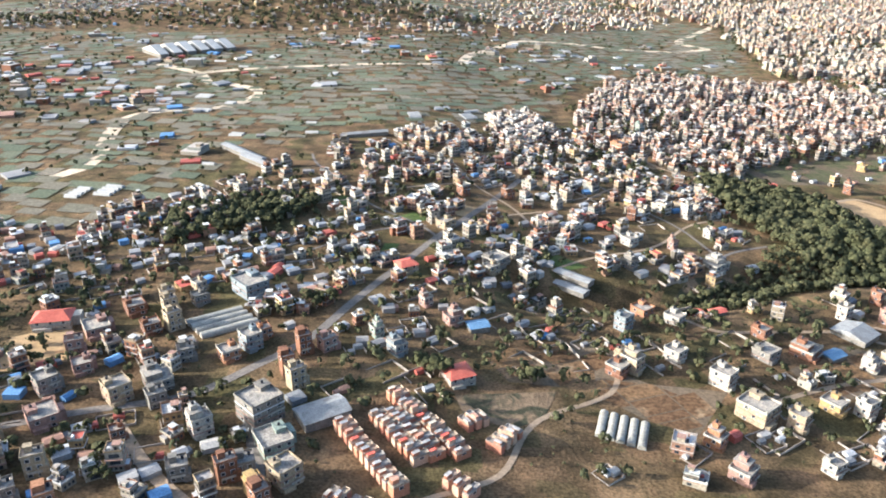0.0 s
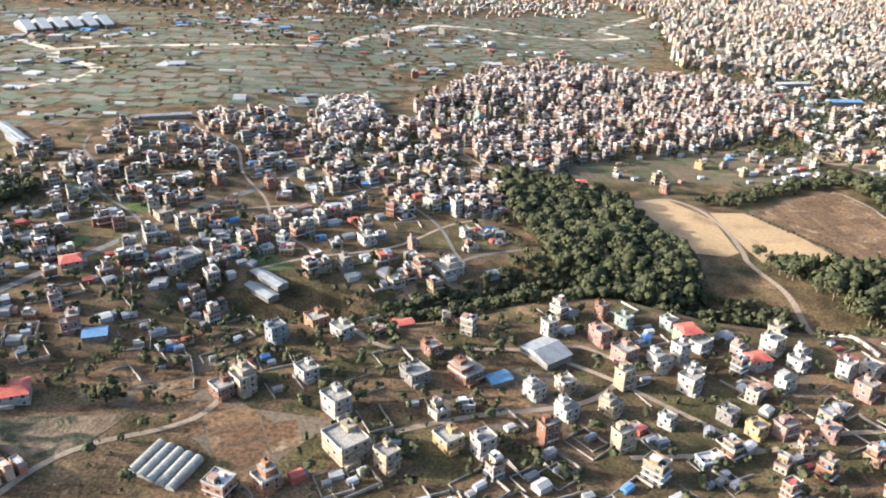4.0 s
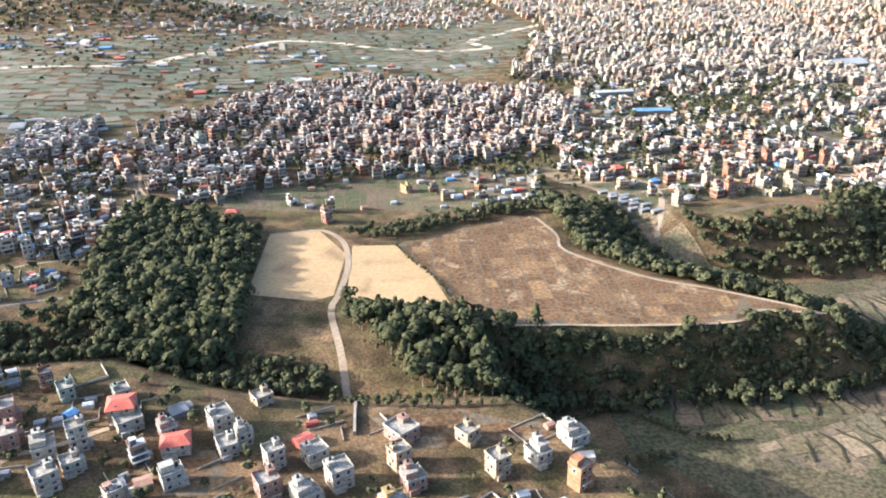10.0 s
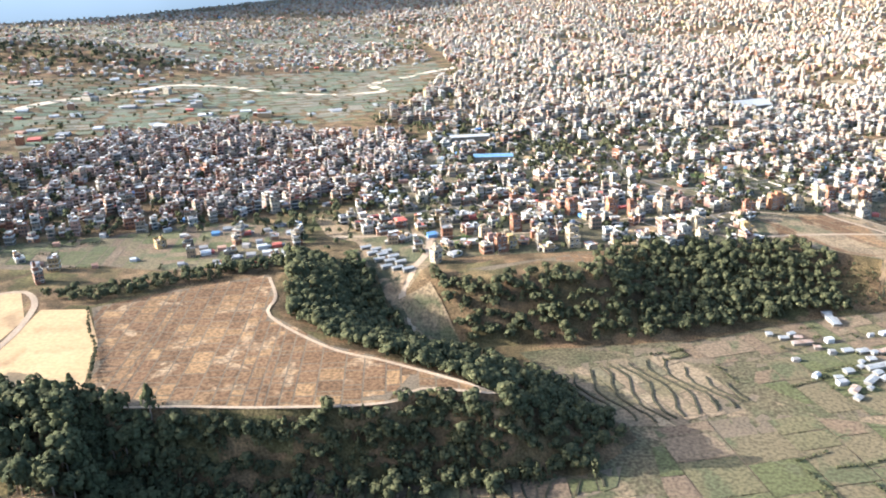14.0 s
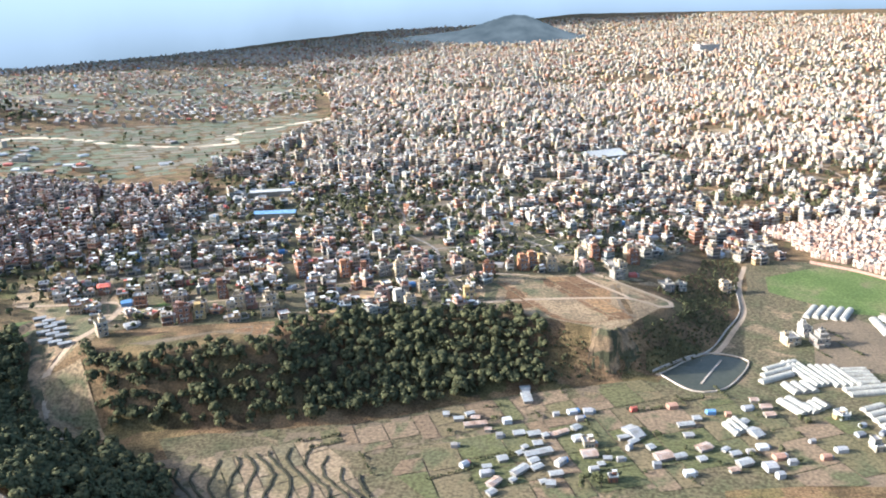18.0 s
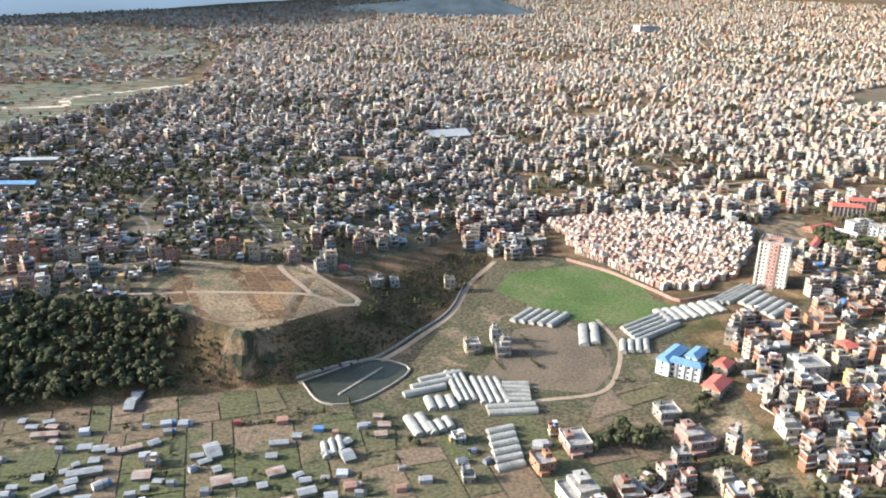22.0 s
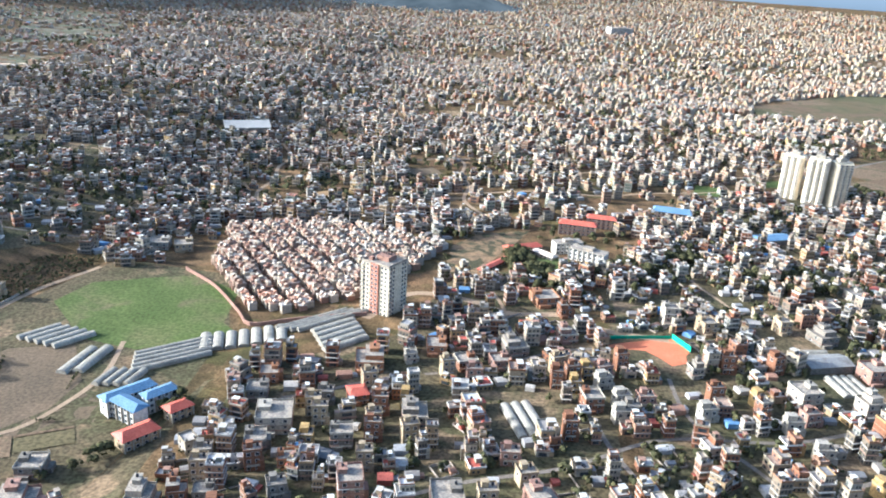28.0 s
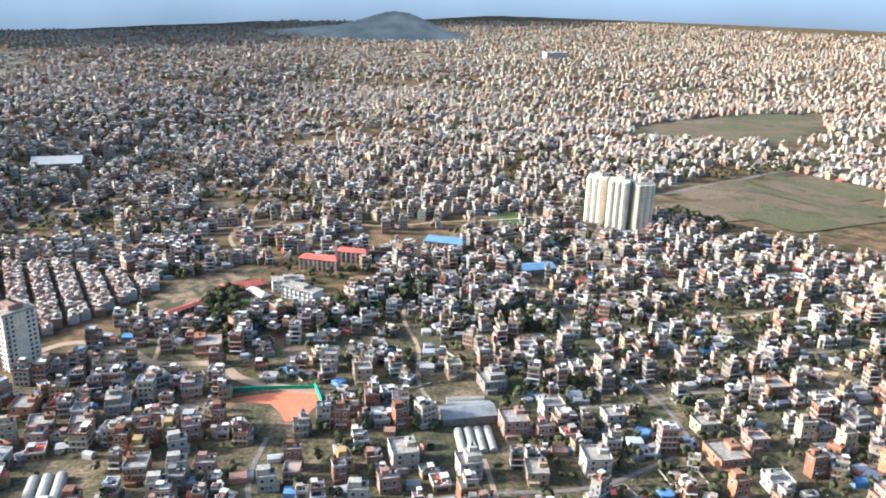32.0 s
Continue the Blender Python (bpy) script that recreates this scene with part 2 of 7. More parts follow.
M_PLAINPLOTS = mat("plain_parcels", [tuple(v * 0.62 for v in c) for c in [(0.10, 0.105, 0.062), (0.13, 0.11, 0.075), (0.11, 0.11, 0.066), (0.12, 0.105, 0.07), (0.085, 0.092, 0.055), (0.155, 0.128, 0.088), (0.105, 0.105, 0.064)]], 0.03, 0.7, 0.95, source="island", constant=True, dirt=0.3)
M_DIRT = mat("dirt_road", [(0.13, 0.092, 0.058), (0.19, 0.137, 0.088)], 0.06, 1.0, 0.95, dirt=0.2)
M_ROAD = mat("dusty_asphalt", [(0.065, 0.056, 0.047), (0.10, 0.083, 0.067), (0.08, 0.068, 0.056)], 0.05, 1.0, 1.0, spec=0.1)
M_SAND = mat("river_sand", [(0.25, 0.19, 0.125), (0.30, 0.23, 0.155), (0.18, 0.145, 0.095)], 0.02, 0.5, 0.9)
M_CLAY = mat("raw_clay_face", [(0.075, 0.05, 0.028), (0.12, 0.08, 0.045), (0.045, 0.032, 0.019)], 0.1, 1.0, 0.95, bump=0.5, patch=((0.03, 0.028, 0.015), 0.12, 0.47, 0.57))
M_COURT = mat("terracotta_court", [(0.24, 0.075, 0.035), (0.29, 0.095, 0.048)], 0.1, 2, 0.9)
M_WALLGREY = mat("compound_wall", [(0.13, 0.105, 0.082), (0.20, 0.165, 0.13)], 0.2, 2, 0.9)
M_WATER = mat("murky_pond_water", [(0.03, 0.031, 0.018), (0.045, 0.042, 0.026)], 0.05, 0.5, 0.35, dirt=0.2, spec=0.1, gain=1.0)
M_WHITE = mat("bright_white_plaster", [(0.29, 0.275, 0.245), (0.36, 0.34, 0.30)], 0.2, 1.2, 0.8)
M_CREAM = mat("pale_cream_plaster", [(0.26, 0.225, 0.165), (0.32, 0.28, 0.205)], 0.2, 1.2, 0.8)
M_TOWERRED = mat("brick_red_plaster", [(0.17, 0.075, 0.05), (0.21, 0.095, 0.062)], 0.2, 1.2, 0.85)
M_GREENNET = mat("green_net", [(0.015, 0.13, 0.075), (0.025, 0.17, 0.10)], 0.5, 2, 0.7)


def ground_material():
    """Dry grass, bare soil and small parcels, at three scales."""
    m = bpy.data.materials.new("dry_ground")
    m.use_nodes = True
    nt = m.node_tree
    b = nt.nodes["Principled BSDF"]
    b.inputs["Roughness"].default_value = 0.95
    b.inputs["Specular IOR Level"].default_value = 0.06
    geo = nt.nodes.new("ShaderNodeNewGeometry")

    def noise_of(scale, detail):
        n = nt.nodes.new("ShaderNodeTexNoise")
        n.inputs["Scale"].default_value, n.inputs["Detail"].default_value = scale, detail
        nt.links.new(geo.outputs["Position"], n.inputs["Vector"])
        return n

    def ramp_of(source, stops, constant=False):
        r = nt.nodes.new("ShaderNodeValToRGB")
        els = r.color_ramp.elements
        while len(els) < len(stops):
            els.new(0.5)
        for k, (p, c) in enumerate(stops):
            els[k].position, els[k].color = p, (*c, 1)
        if constant:
            r.color_ramp.interpolation = "CONSTANT"
        nt.links.new(source, r.inputs[0])
        return r

    def mix(fac, a, c, kind="MIX"):
        x = nt.nodes.new("ShaderNodeMix")
        x.data_type, x.blend_type = "RGBA", kind
        if isinstance(fac, float):
            x.inputs[0].default_value = fac
        else:
            nt.links.new(fac, x.inputs[0])
        nt.links.new(a, x.inputs[6])
        nt.links.new(c, x.inputs[7])
        return x.outputs[2]

    large = ramp_of(noise_of(0.006, 4).outputs[0], [(0.34, (0.10, 0.098, 0.045)), (0.44, (0.155, 0.112, 0.066)), (0.56, (0.19, 0.13, 0.08)), (0.68, (0.14, 0.115, 0.06))])
    vor = nt.nodes.new("ShaderNodeTexVoronoi")
    vor.distance = "CHEBYCHEV"
    vor.inputs["Scale"].default_value = 0.075
    nt.links.new(geo.outputs["Position"], vor.inputs["Vector"])
    sep = nt.nodes.new("ShaderNodeSeparateColor")
    nt.links.new(vor.outputs["Color"], sep.inputs[0])
    cell = ramp_of(sep.outputs[0], [(0.0, (0.17, 0.115, 0.072)), (0.28, (0.10, 0.10, 0.045)), (0.42, (0.14, 0.10, 0.06)), (0.62, (0.13, 0.105, 0.055)), (0.8, (0.22, 0.155, 0.095))], True)
    col = mix(0.62, large.outputs[0], cell.outputs[0])
    mid = ramp_of(noise_of(0.09, 6).outputs[0], [(0.32, (0.30, 0.30, 0.26)), (0.5, (0.60, 0.56, 0.48)), (0.68, (0.98, 0.87, 0.73))])
    fine = ramp_of(noise_of(1.1, 6).outputs[0], [(0.34, (0.55, 0.55, 0.52)), (0.66, (1.3, 1.27, 1.22))])
    col = mix(1.0, col, mid.outputs[0], "MULTIPLY")
    col = mix(1.0, col, fine.outputs[0], "MULTIPLY")
    nt.links.new(col, b.inputs["Base Color"])
    bp = nt.nodes.new("ShaderNodeBump")
    bp.inputs["Strength"].default_value, bp.inputs["Distance"].default_value = 0.7, 0.5
    nt.links.new(noise_of(0.8, 6).outputs[0], bp.inputs["Height"])
    nt.links.new(bp.outputs[0], b.inputs["Normal"])
    return m


M_GROUND = ground_material()

# ---- the lie of the land ----
from mathutils import noise as relief

AX = [-600, -67, 0, 72, 150, 320, 420, 560, 700, 900, 1000, 1100, 1180, 1335, 1500, 2000]
AZ = [50, 46, 42, 34, 30, 20, 16, 16, 15, 12, 6, -12, -20, -16, -10, -10]
FOOT = [(505, 522), (565, 534), (624, 542), (683, 548), (735, 558), (766, 588), (742, 618), (726, 650), (690, 668), (655, 690), (700, 696), (738, 693),
        (819, 704), (872, 724), (920, 742), (998, 762), (1042, 786), (1080, 836), (1115, 925), (1135, 1000), (1230, 990), (1260, 880), (1240, 640), (1300, 380), (640, 380), (570, 455), (530, 490)]
BRINK = [(483, 550), (503, 541), (539, 543), (579, 545), (635, 553), (652, 567), (693, 564), (671, 579), (630, 599), (594, 615), (547, 659), (544, 686),
         (556, 722), (585, 778), (640, 735), (685, 718), (761, 729), (777, 770), (805, 789), (885, 794), (924, 795), (978, 768), (998, 784), (1040, 847),
         (1012, 880), (1075, 945), (1100, 1010), (1250, 1010), (1290, 900), (1270, 640), (1330, 360), (600, 360), (540, 440), (500, 480)]
RAVINE = [(60, 455), (154, 462), (190, 478), (235, 505), (300, 522), (360, 500), (430, 492), (500, 500), (560, 505)]


def edge_distance(x, y, poly, closed=True):
    d = np.full(np.shape(x), 1e9)
    n = len(poly)
    for k in range(n if closed else n - 1):
        (ax, ay), (bx, by) = poly[k], poly[(k + 1) % n]
        ex, ey = bx - ax, by - ay
        s = np.clip(((x - ax) * ex + (y - ay) * ey) / (ex * ex + ey * ey), 0, 1)
        d = np.minimum(d, np.hypot(x - ax - s * ex, y - ay - s * ey))
    return d


def inside(x, y, poly):
    r = np.zeros(np.shape(x), bool)
    n = len(poly)
    if r.size == 1:
        px, py, hit = float(np.ravel(x)[0]), float(np.ravel(y)[0]), False
        for k in range(n):
            (ax, ay), (bx, by) = poly[k], poly[(k + 1) % n]
            if (ay > py) != (by > py) and px < (bx - ax) * (py - ay) / (by - ay) + ax:
                hit = not hit
        r[...] = hit
        return r
    for k in range(n):
        (ax, ay), (bx, by) = poly[k], poly[(k + 1) % n]
        c = (ay > y) != (by > y)
        r ^= c & (x < (bx - ax) * (y - ay) / ((by - ay) or 1e-9) + ax)
    return r


def terrain(x, y):
    """Height of the ground, and how far down the cliffs a place lies (0 brink, 1 foot)."""
    x, y = np.asarray(x, float), np.asarray(y, float)
    up = np.maximum(np.interp(x, AX, AZ) - 0.022 * (y - 600), -60.0)
    far = np.clip((np.hypot(x - 1250, y - 430) - 3300) / 2900, 0, 1)
    up = up + far * far * 90
    up = up + 45 * np.exp(-(((x + 330) / 330) ** 2 + ((y - 1750) / 120) ** 2)) + 1.2 * np.sin(x / 37) * np.cos(y / 41)
    s = np.zeros(np.shape(x))
    near = (x > -20) & (x < 640) & (y > 370) & (y < 610)
    if near.any():
        up[near] -= 15 * np.exp(-((edge_distance(x[near], y[near], RAVINE, False) / 19) ** 2))
    near = (x > 480) & (x < 1335) & (y > 355) & (y < 1015)
    if near.any():
        nx, ny = x[near], y[near]
        df, db = edge_distance(nx, ny, FOOT), edge_distance(nx, ny, BRINK)
        low, wide = inside(nx, ny, FOOT), inside(nx, ny, BRINK)
        q = np.where(low, 1.0, np.where(wide, db / (db + df + 1e-6), 0.0))
        s[near] = q * q * (3 - 2 * q) * 0.6 + q * 0.4
    floor_z = -25 + 0.4 * np.sin(x / 13) * np.sin(y / 17)
    return up * (1 - s) + floor_z * s, s


def ground_z(x, y):
    return float(terrain(np.array([x]), np.array([y]))[0][0])


def build_ground():
    xs = np.concatenate([np.arange(-4200, -520, 120), np.arange(-520, 2120, 6), np.arange(2120, 7400, 120)])
    ys = np.concatenate([np.arange(-900, 200, 60), np.arange(200, 1200, 5), np.arange(1200, 1800, 15), np.arange(1800, 6800, 50)])
    gx, gy = np.meshgrid(xs, ys)
    gz, _ = terrain(gx, gy)
    nx, ny = len(xs), len(ys)
    verts = np.stack([gx.ravel(), gy.ravel(), gz.ravel()], 1)
    i = (np.arange(ny - 1)[:, None] * nx + np.arange(nx - 1)[None, :]).ravel()
    faces = np.stack([i, i + 1, i + nx + 1, i + nx], 1)
    me = bpy.data.meshes.new("ground")
    me.from_pydata(verts.tolist(), [], faces.tolist())
    me.polygons.foreach_set("use_smooth", np.ones(len(faces), bool))
    me.materials.append(M_GROUND)
    return tagged(new("ground", me), "dry valley land with soil, grass and cliffs", "ground", kind="structure")


build_ground()


# ---- helpers for things ----
class Build:
    """Collects boxes and other solids as plain lists for one mesh."""

    def __init__(self):
        self.v, self.f, self.m = [], [], []

    def box(self, cx, cy, z0, w, d, h, rot=0.0, mi=0, bottom=False, taper=0.0):
        c, s = math.cos(rot), math.sin(rot)
        n = len(self.v)
        for z, k in ((z0, 1.0), (z0 + h, 1.0 - taper)):
            for a, b in ((-1, -1), (1, -1), (1, 1), (-1, 1)):
                x, y = a * w / 2 * k, b * d / 2 * k
                self.v.append((cx + x * c - y * s, cy + x * s + y * c, z))
        quads = [(4, 5, 6, 7), (0, 1, 5, 4), (1, 2, 6, 5), (2, 3, 7, 6), (3, 0, 4, 7)]
        if bottom:
            quads.append((3, 2, 1, 0))
        self.f += [tuple(n + q for q in quad) for quad in quads]
        self.m += [mi] * len(quads)
        return self

    def ring(self, cx, cy, z0, w, d, h, t=0.2, rot=0.0, mi=0):
        """A low wall round a flat roof, in one piece."""
        c, s = math.cos(rot), math.sin(rot)
        n = len(self.v)
        for k in (0, t):
            for z in (z0, z0 + h):
                for a, b in ((-1, -1), (1, -1), (1, 1), (-1, 1)):
                    x, y = a * (w / 2 - k), b * (d / 2 - k)
                    self.v.append((cx + x * c - y * s, cy + x * s + y * c, z))
        for i in range(4):
            j = (i + 1) % 4
            self.f += [(n + i, n + j, n + 4 + j, n + 4 + i), (n + 4 + i, n + 4 + j, n + 12 + j, n + 12 + i), (n + 8 + j, n + 8 + i, n + 12 + i, n + 12 + j)]
            self.m += [mi] * 3
        return self

    def prism(self, cx, cy, z0, w, d, h, rise, rot=0.0, mi=0, hip=0.0):
        """A gable roof body: walls to h, ridge along x."""
        c, s = math.cos(rot), math.sin(rot)
        n = len(self.v)
        pts = [(-w / 2, -d / 2, 0), (w / 2, -d / 2, 0), (w / 2, d / 2, 0), (-w / 2, d / 2, 0), (-w / 2, -d / 2, h), (w / 2, -d / 2, h),
               (w / 2, d / 2, h), (-w / 2, d / 2, h), (-w / 2 + hip, 0, h + rise), (w / 2 - hip, 0, h + rise)]
        self.v += [(cx + x * c - y * s, cy + x * s + y * c, z0 + z) for x, y, z in pts]
        fs = [(0, 1, 5, 4), (2, 3, 7, 6), (1, 2, 6, 9, 5), (3, 0, 4, 8, 7), (4, 5, 9, 8), (6, 7, 8, 9)]
        self.f += [tuple(n + q for q in g) for g in fs]
        self.m += [mi] * len(fs)
        return self

    def tunnel(self, ax, ay, bx, by, z0, width, h, mi=0, seg=6):
        ex, ey = bx - ax, by - ay
        l = math.hypot(ex, ey)
        px, py = -ey / l * width / 2, ex / l * width / 2
        n = len(self.v)
        for x, y in ((ax, ay), (bx, by)):
            for k in range(seg + 1):
                a = math.pi * k / seg
                self.v.append((x + px * math.cos(a), y + py * math.cos(a), z0 + h * math.sin(a) ** 0.8))
        for k in range(seg):
            self.f.append((n + k, n + k + 1, n + seg + 2 + k, n + seg + 1 + k))
        self.f.append(tuple(n + k for k in range(seg + 1)))
        self.f.append(tuple(n + seg + 1 + k for k in range(seg, -1, -1)))
        self.m += [mi] * (seg + 2)
        return self

    def cyl(self, cx, cy, z0, r, h, seg=8, mi=0, top=1.0):
        n = len(self.v)
        for z, k in ((z0, 1.0), (z0 + h, top)):
            for i in range(seg):
                a = 2 * math.pi * i / seg
                self.v.append((cx + r * k * math.cos(a), cy + r * k * math.sin(a), z))
        for i in range(seg):
            j = (i + 1) % seg
            self.f.append((n + i, n + j, n + seg + j, n + seg + i))
        self.f.append(tuple(n + seg + i for i in range(seg)))
        self.m += [mi] * (seg + 1)
        return self

    def mesh(self, name, mats):
        me = bpy.data.meshes.new(name)
        me.from_pydata(self.v, [], self.f)
        for x in mats if isinstance(mats, (list, tuple)) else [mats]:
            me.materials.append(x)
        if isinstance(mats, (list, tuple)) and len(mats) > 1:
            me.polygons.foreach_set("material_index", self.m)
        return me


def part(name, build, material, parent, label="", at=None):
    """One mesh object under a thing or a part, from a Build or a finished mesh."""
    me = build.mesh(name, material) if isinstance(build, Build) else build
    ob = new(name, me)
    ob.parent = parent
    if at is not None:
        ob.matrix_local = at
    return tagged(ob, label)


def thing(name, m, label, category, group="", kind=""):
    ob = new(name)
    ob.empty_display_size = 0.5
    ob.matrix_world = m
    return tagged(ob, label, category, group, kind)


def drape(name, poly, material, lift, step=12.0, label="", category="", kind="structure", parent=None, rough=0.0):
    """A sheet of the outline poly laid on the ground."""
    bm = bmesh.new()
    bm.faces.new([bm.verts.new((x, y, 0)) for x, y in poly])
    for ax in (0, 1):
        lo, hi = min(p[ax] for p in poly), max(p[ax] for p in poly)
        c = lo + step
        while c < hi:
            no = (1, 0, 0) if ax == 0 else (0, 1, 0)
            bmesh.ops.bisect_plane(bm, geom=bm.verts[:] + bm.edges[:] + bm.faces[:], plane_co=(c, 0, 0) if ax == 0 else (0, c, 0), plane_no=no)
            c += step
    co = np.array([v.co[:2] for v in bm.verts])
    z, _ = terrain(co[:, 0], co[:, 1])
    for v, h in zip(bm.verts, z):
        v.co.z = h + lift + rough * (2.2 * relief.noise(v.co * 0.11) + 1.6 * relief.noise(v.co * 0.27) + 1.0 * relief.noise(v.co * 0.6))
    bmesh.ops.recalc_face_normals(bm, faces=bm.faces[:])
    if bm.faces[:] and sum(f.normal.z for f in bm.faces) < 0:
        bmesh.ops.reverse_faces(bm, faces=bm.faces[:])
    me = bpy.data.meshes.new(name)
    bm.to_mesh(me)
    bm.free()
    me.materials.append(material)
    ob = new(name, me)
    if parent:
        ob.parent = parent
        return ob
    return tagged(ob, label, category, kind=kind)


def smooth_line(pts, step=6.0):
    """Points along a Catmull-Rom curve through pts."""
    out = []
    p = [Vector((*q, 0)) for q in pts]
    p = [2 * p[0] - p[1]] + p + [2 * p[-1] - p[-2]]
    for k in range(1, len(p) - 2):
        n = max(2, int((p[k + 1] - p[k]).length / step))
        for i in range(n):
            t = i / n
            a, b, c, d = p[k - 1], p[k], p[k + 1], p[k + 2]
            out.append(0.5 * ((2 * b) + (c - a) * t + (2 * a - 5 * b + 4 * c - d) * t * t + (3 * b - a - 3 * c + d) * t ** 3))
    out.append(p[-2])
    return [(q.x, q.y) for q in out]


def ribbon(name, pts, width, material, lift, label="", category="road", kind="structure", height=0.0, parent=None):
    """A road (height 0) or a low wall or bund along pts, following the ground."""
    line = smooth_line(pts)
    n = len(line)
    b = Build()
    offs = (-0.5, 0.5)
    xs, ys = [], []
    for k, (x, y) in enumerate(line):
        (ax, ay), (bx, by) = line[max(k - 1, 0)], line[min(k + 1, n - 1)]
        l = math.hypot(bx - ax, by - ay) or 1
        for o in offs:
            xs.append(x - (by - ay) / l * width * o)
            ys.append(y + (bx - ax) / l * width * o)
    z, _ = terrain(np.array(xs), np.array(ys))
    if not height:
        b.v = [(x, y, h + lift) for x, y, h in zip(xs, ys, z)]
        b.f = [(2 * k + 1, 2 * k, 2 * k + 2, 2 * k + 3) for k in range(n - 1)]
    else:
        for x, y, h in zip(xs, ys, z):
            b.v += [(x, y, h - 0.3), (x, y, h + height)]
        for k in range(n - 1):
            i, j = 4 * k, 4 * k + 4
            b.f += [(i, j, j + 1, i + 1), (i + 1, j + 1, j + 3, i + 3), (i + 3, j + 3, j + 2, i + 2)]
        b.f += [(0, 1, 3, 2), (4 * n - 4, 4 * n - 2, 4 * n - 1, 4 * n - 3)]
    b.m = [0] * len(b.f)
    ob = new(name, b.mesh(name, material))
    if parent:
        ob.parent = parent
        return ob
    return tagged(ob, label, category, kind=kind)


# ---- backdrop of far hills, the haze painted in as glow ----
def build_backdrop():
    m = bpy.data.materials.new("far_haze_glow")
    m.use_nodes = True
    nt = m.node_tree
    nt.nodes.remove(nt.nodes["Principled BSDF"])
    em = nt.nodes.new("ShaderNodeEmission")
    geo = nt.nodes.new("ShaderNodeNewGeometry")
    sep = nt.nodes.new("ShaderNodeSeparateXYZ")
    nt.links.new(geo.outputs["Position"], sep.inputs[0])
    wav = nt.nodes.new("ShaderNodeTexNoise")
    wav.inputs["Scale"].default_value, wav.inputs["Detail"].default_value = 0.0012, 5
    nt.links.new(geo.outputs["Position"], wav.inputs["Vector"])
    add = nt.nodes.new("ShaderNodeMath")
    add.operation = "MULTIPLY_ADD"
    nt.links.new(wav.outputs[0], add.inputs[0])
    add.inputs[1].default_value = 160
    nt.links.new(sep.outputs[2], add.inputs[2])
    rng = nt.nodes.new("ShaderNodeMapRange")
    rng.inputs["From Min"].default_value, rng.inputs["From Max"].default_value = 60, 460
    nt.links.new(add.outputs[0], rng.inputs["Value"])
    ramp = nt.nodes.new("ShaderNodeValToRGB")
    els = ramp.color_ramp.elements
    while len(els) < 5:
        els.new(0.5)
    # haze painted into the emission colour, paler towards the top
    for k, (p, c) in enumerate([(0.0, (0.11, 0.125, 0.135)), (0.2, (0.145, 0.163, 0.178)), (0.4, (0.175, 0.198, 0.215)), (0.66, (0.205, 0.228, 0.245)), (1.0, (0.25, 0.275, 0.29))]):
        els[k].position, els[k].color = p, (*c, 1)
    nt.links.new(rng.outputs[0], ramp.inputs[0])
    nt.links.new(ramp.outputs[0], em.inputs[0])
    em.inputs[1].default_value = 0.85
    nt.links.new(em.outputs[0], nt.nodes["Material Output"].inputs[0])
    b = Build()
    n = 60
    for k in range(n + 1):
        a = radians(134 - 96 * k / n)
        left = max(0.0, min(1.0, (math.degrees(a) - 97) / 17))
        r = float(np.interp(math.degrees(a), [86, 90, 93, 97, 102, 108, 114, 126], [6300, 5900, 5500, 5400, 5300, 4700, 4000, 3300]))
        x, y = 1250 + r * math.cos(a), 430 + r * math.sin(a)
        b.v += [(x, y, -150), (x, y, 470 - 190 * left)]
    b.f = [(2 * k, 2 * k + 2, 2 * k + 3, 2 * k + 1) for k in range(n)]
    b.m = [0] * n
    tagged(new("backdrop", b.mesh("backdrop", m)), "glowing backdrop painted as hazy blue hills beyond the valley", "backdrop", kind="structure")


build_backdrop()


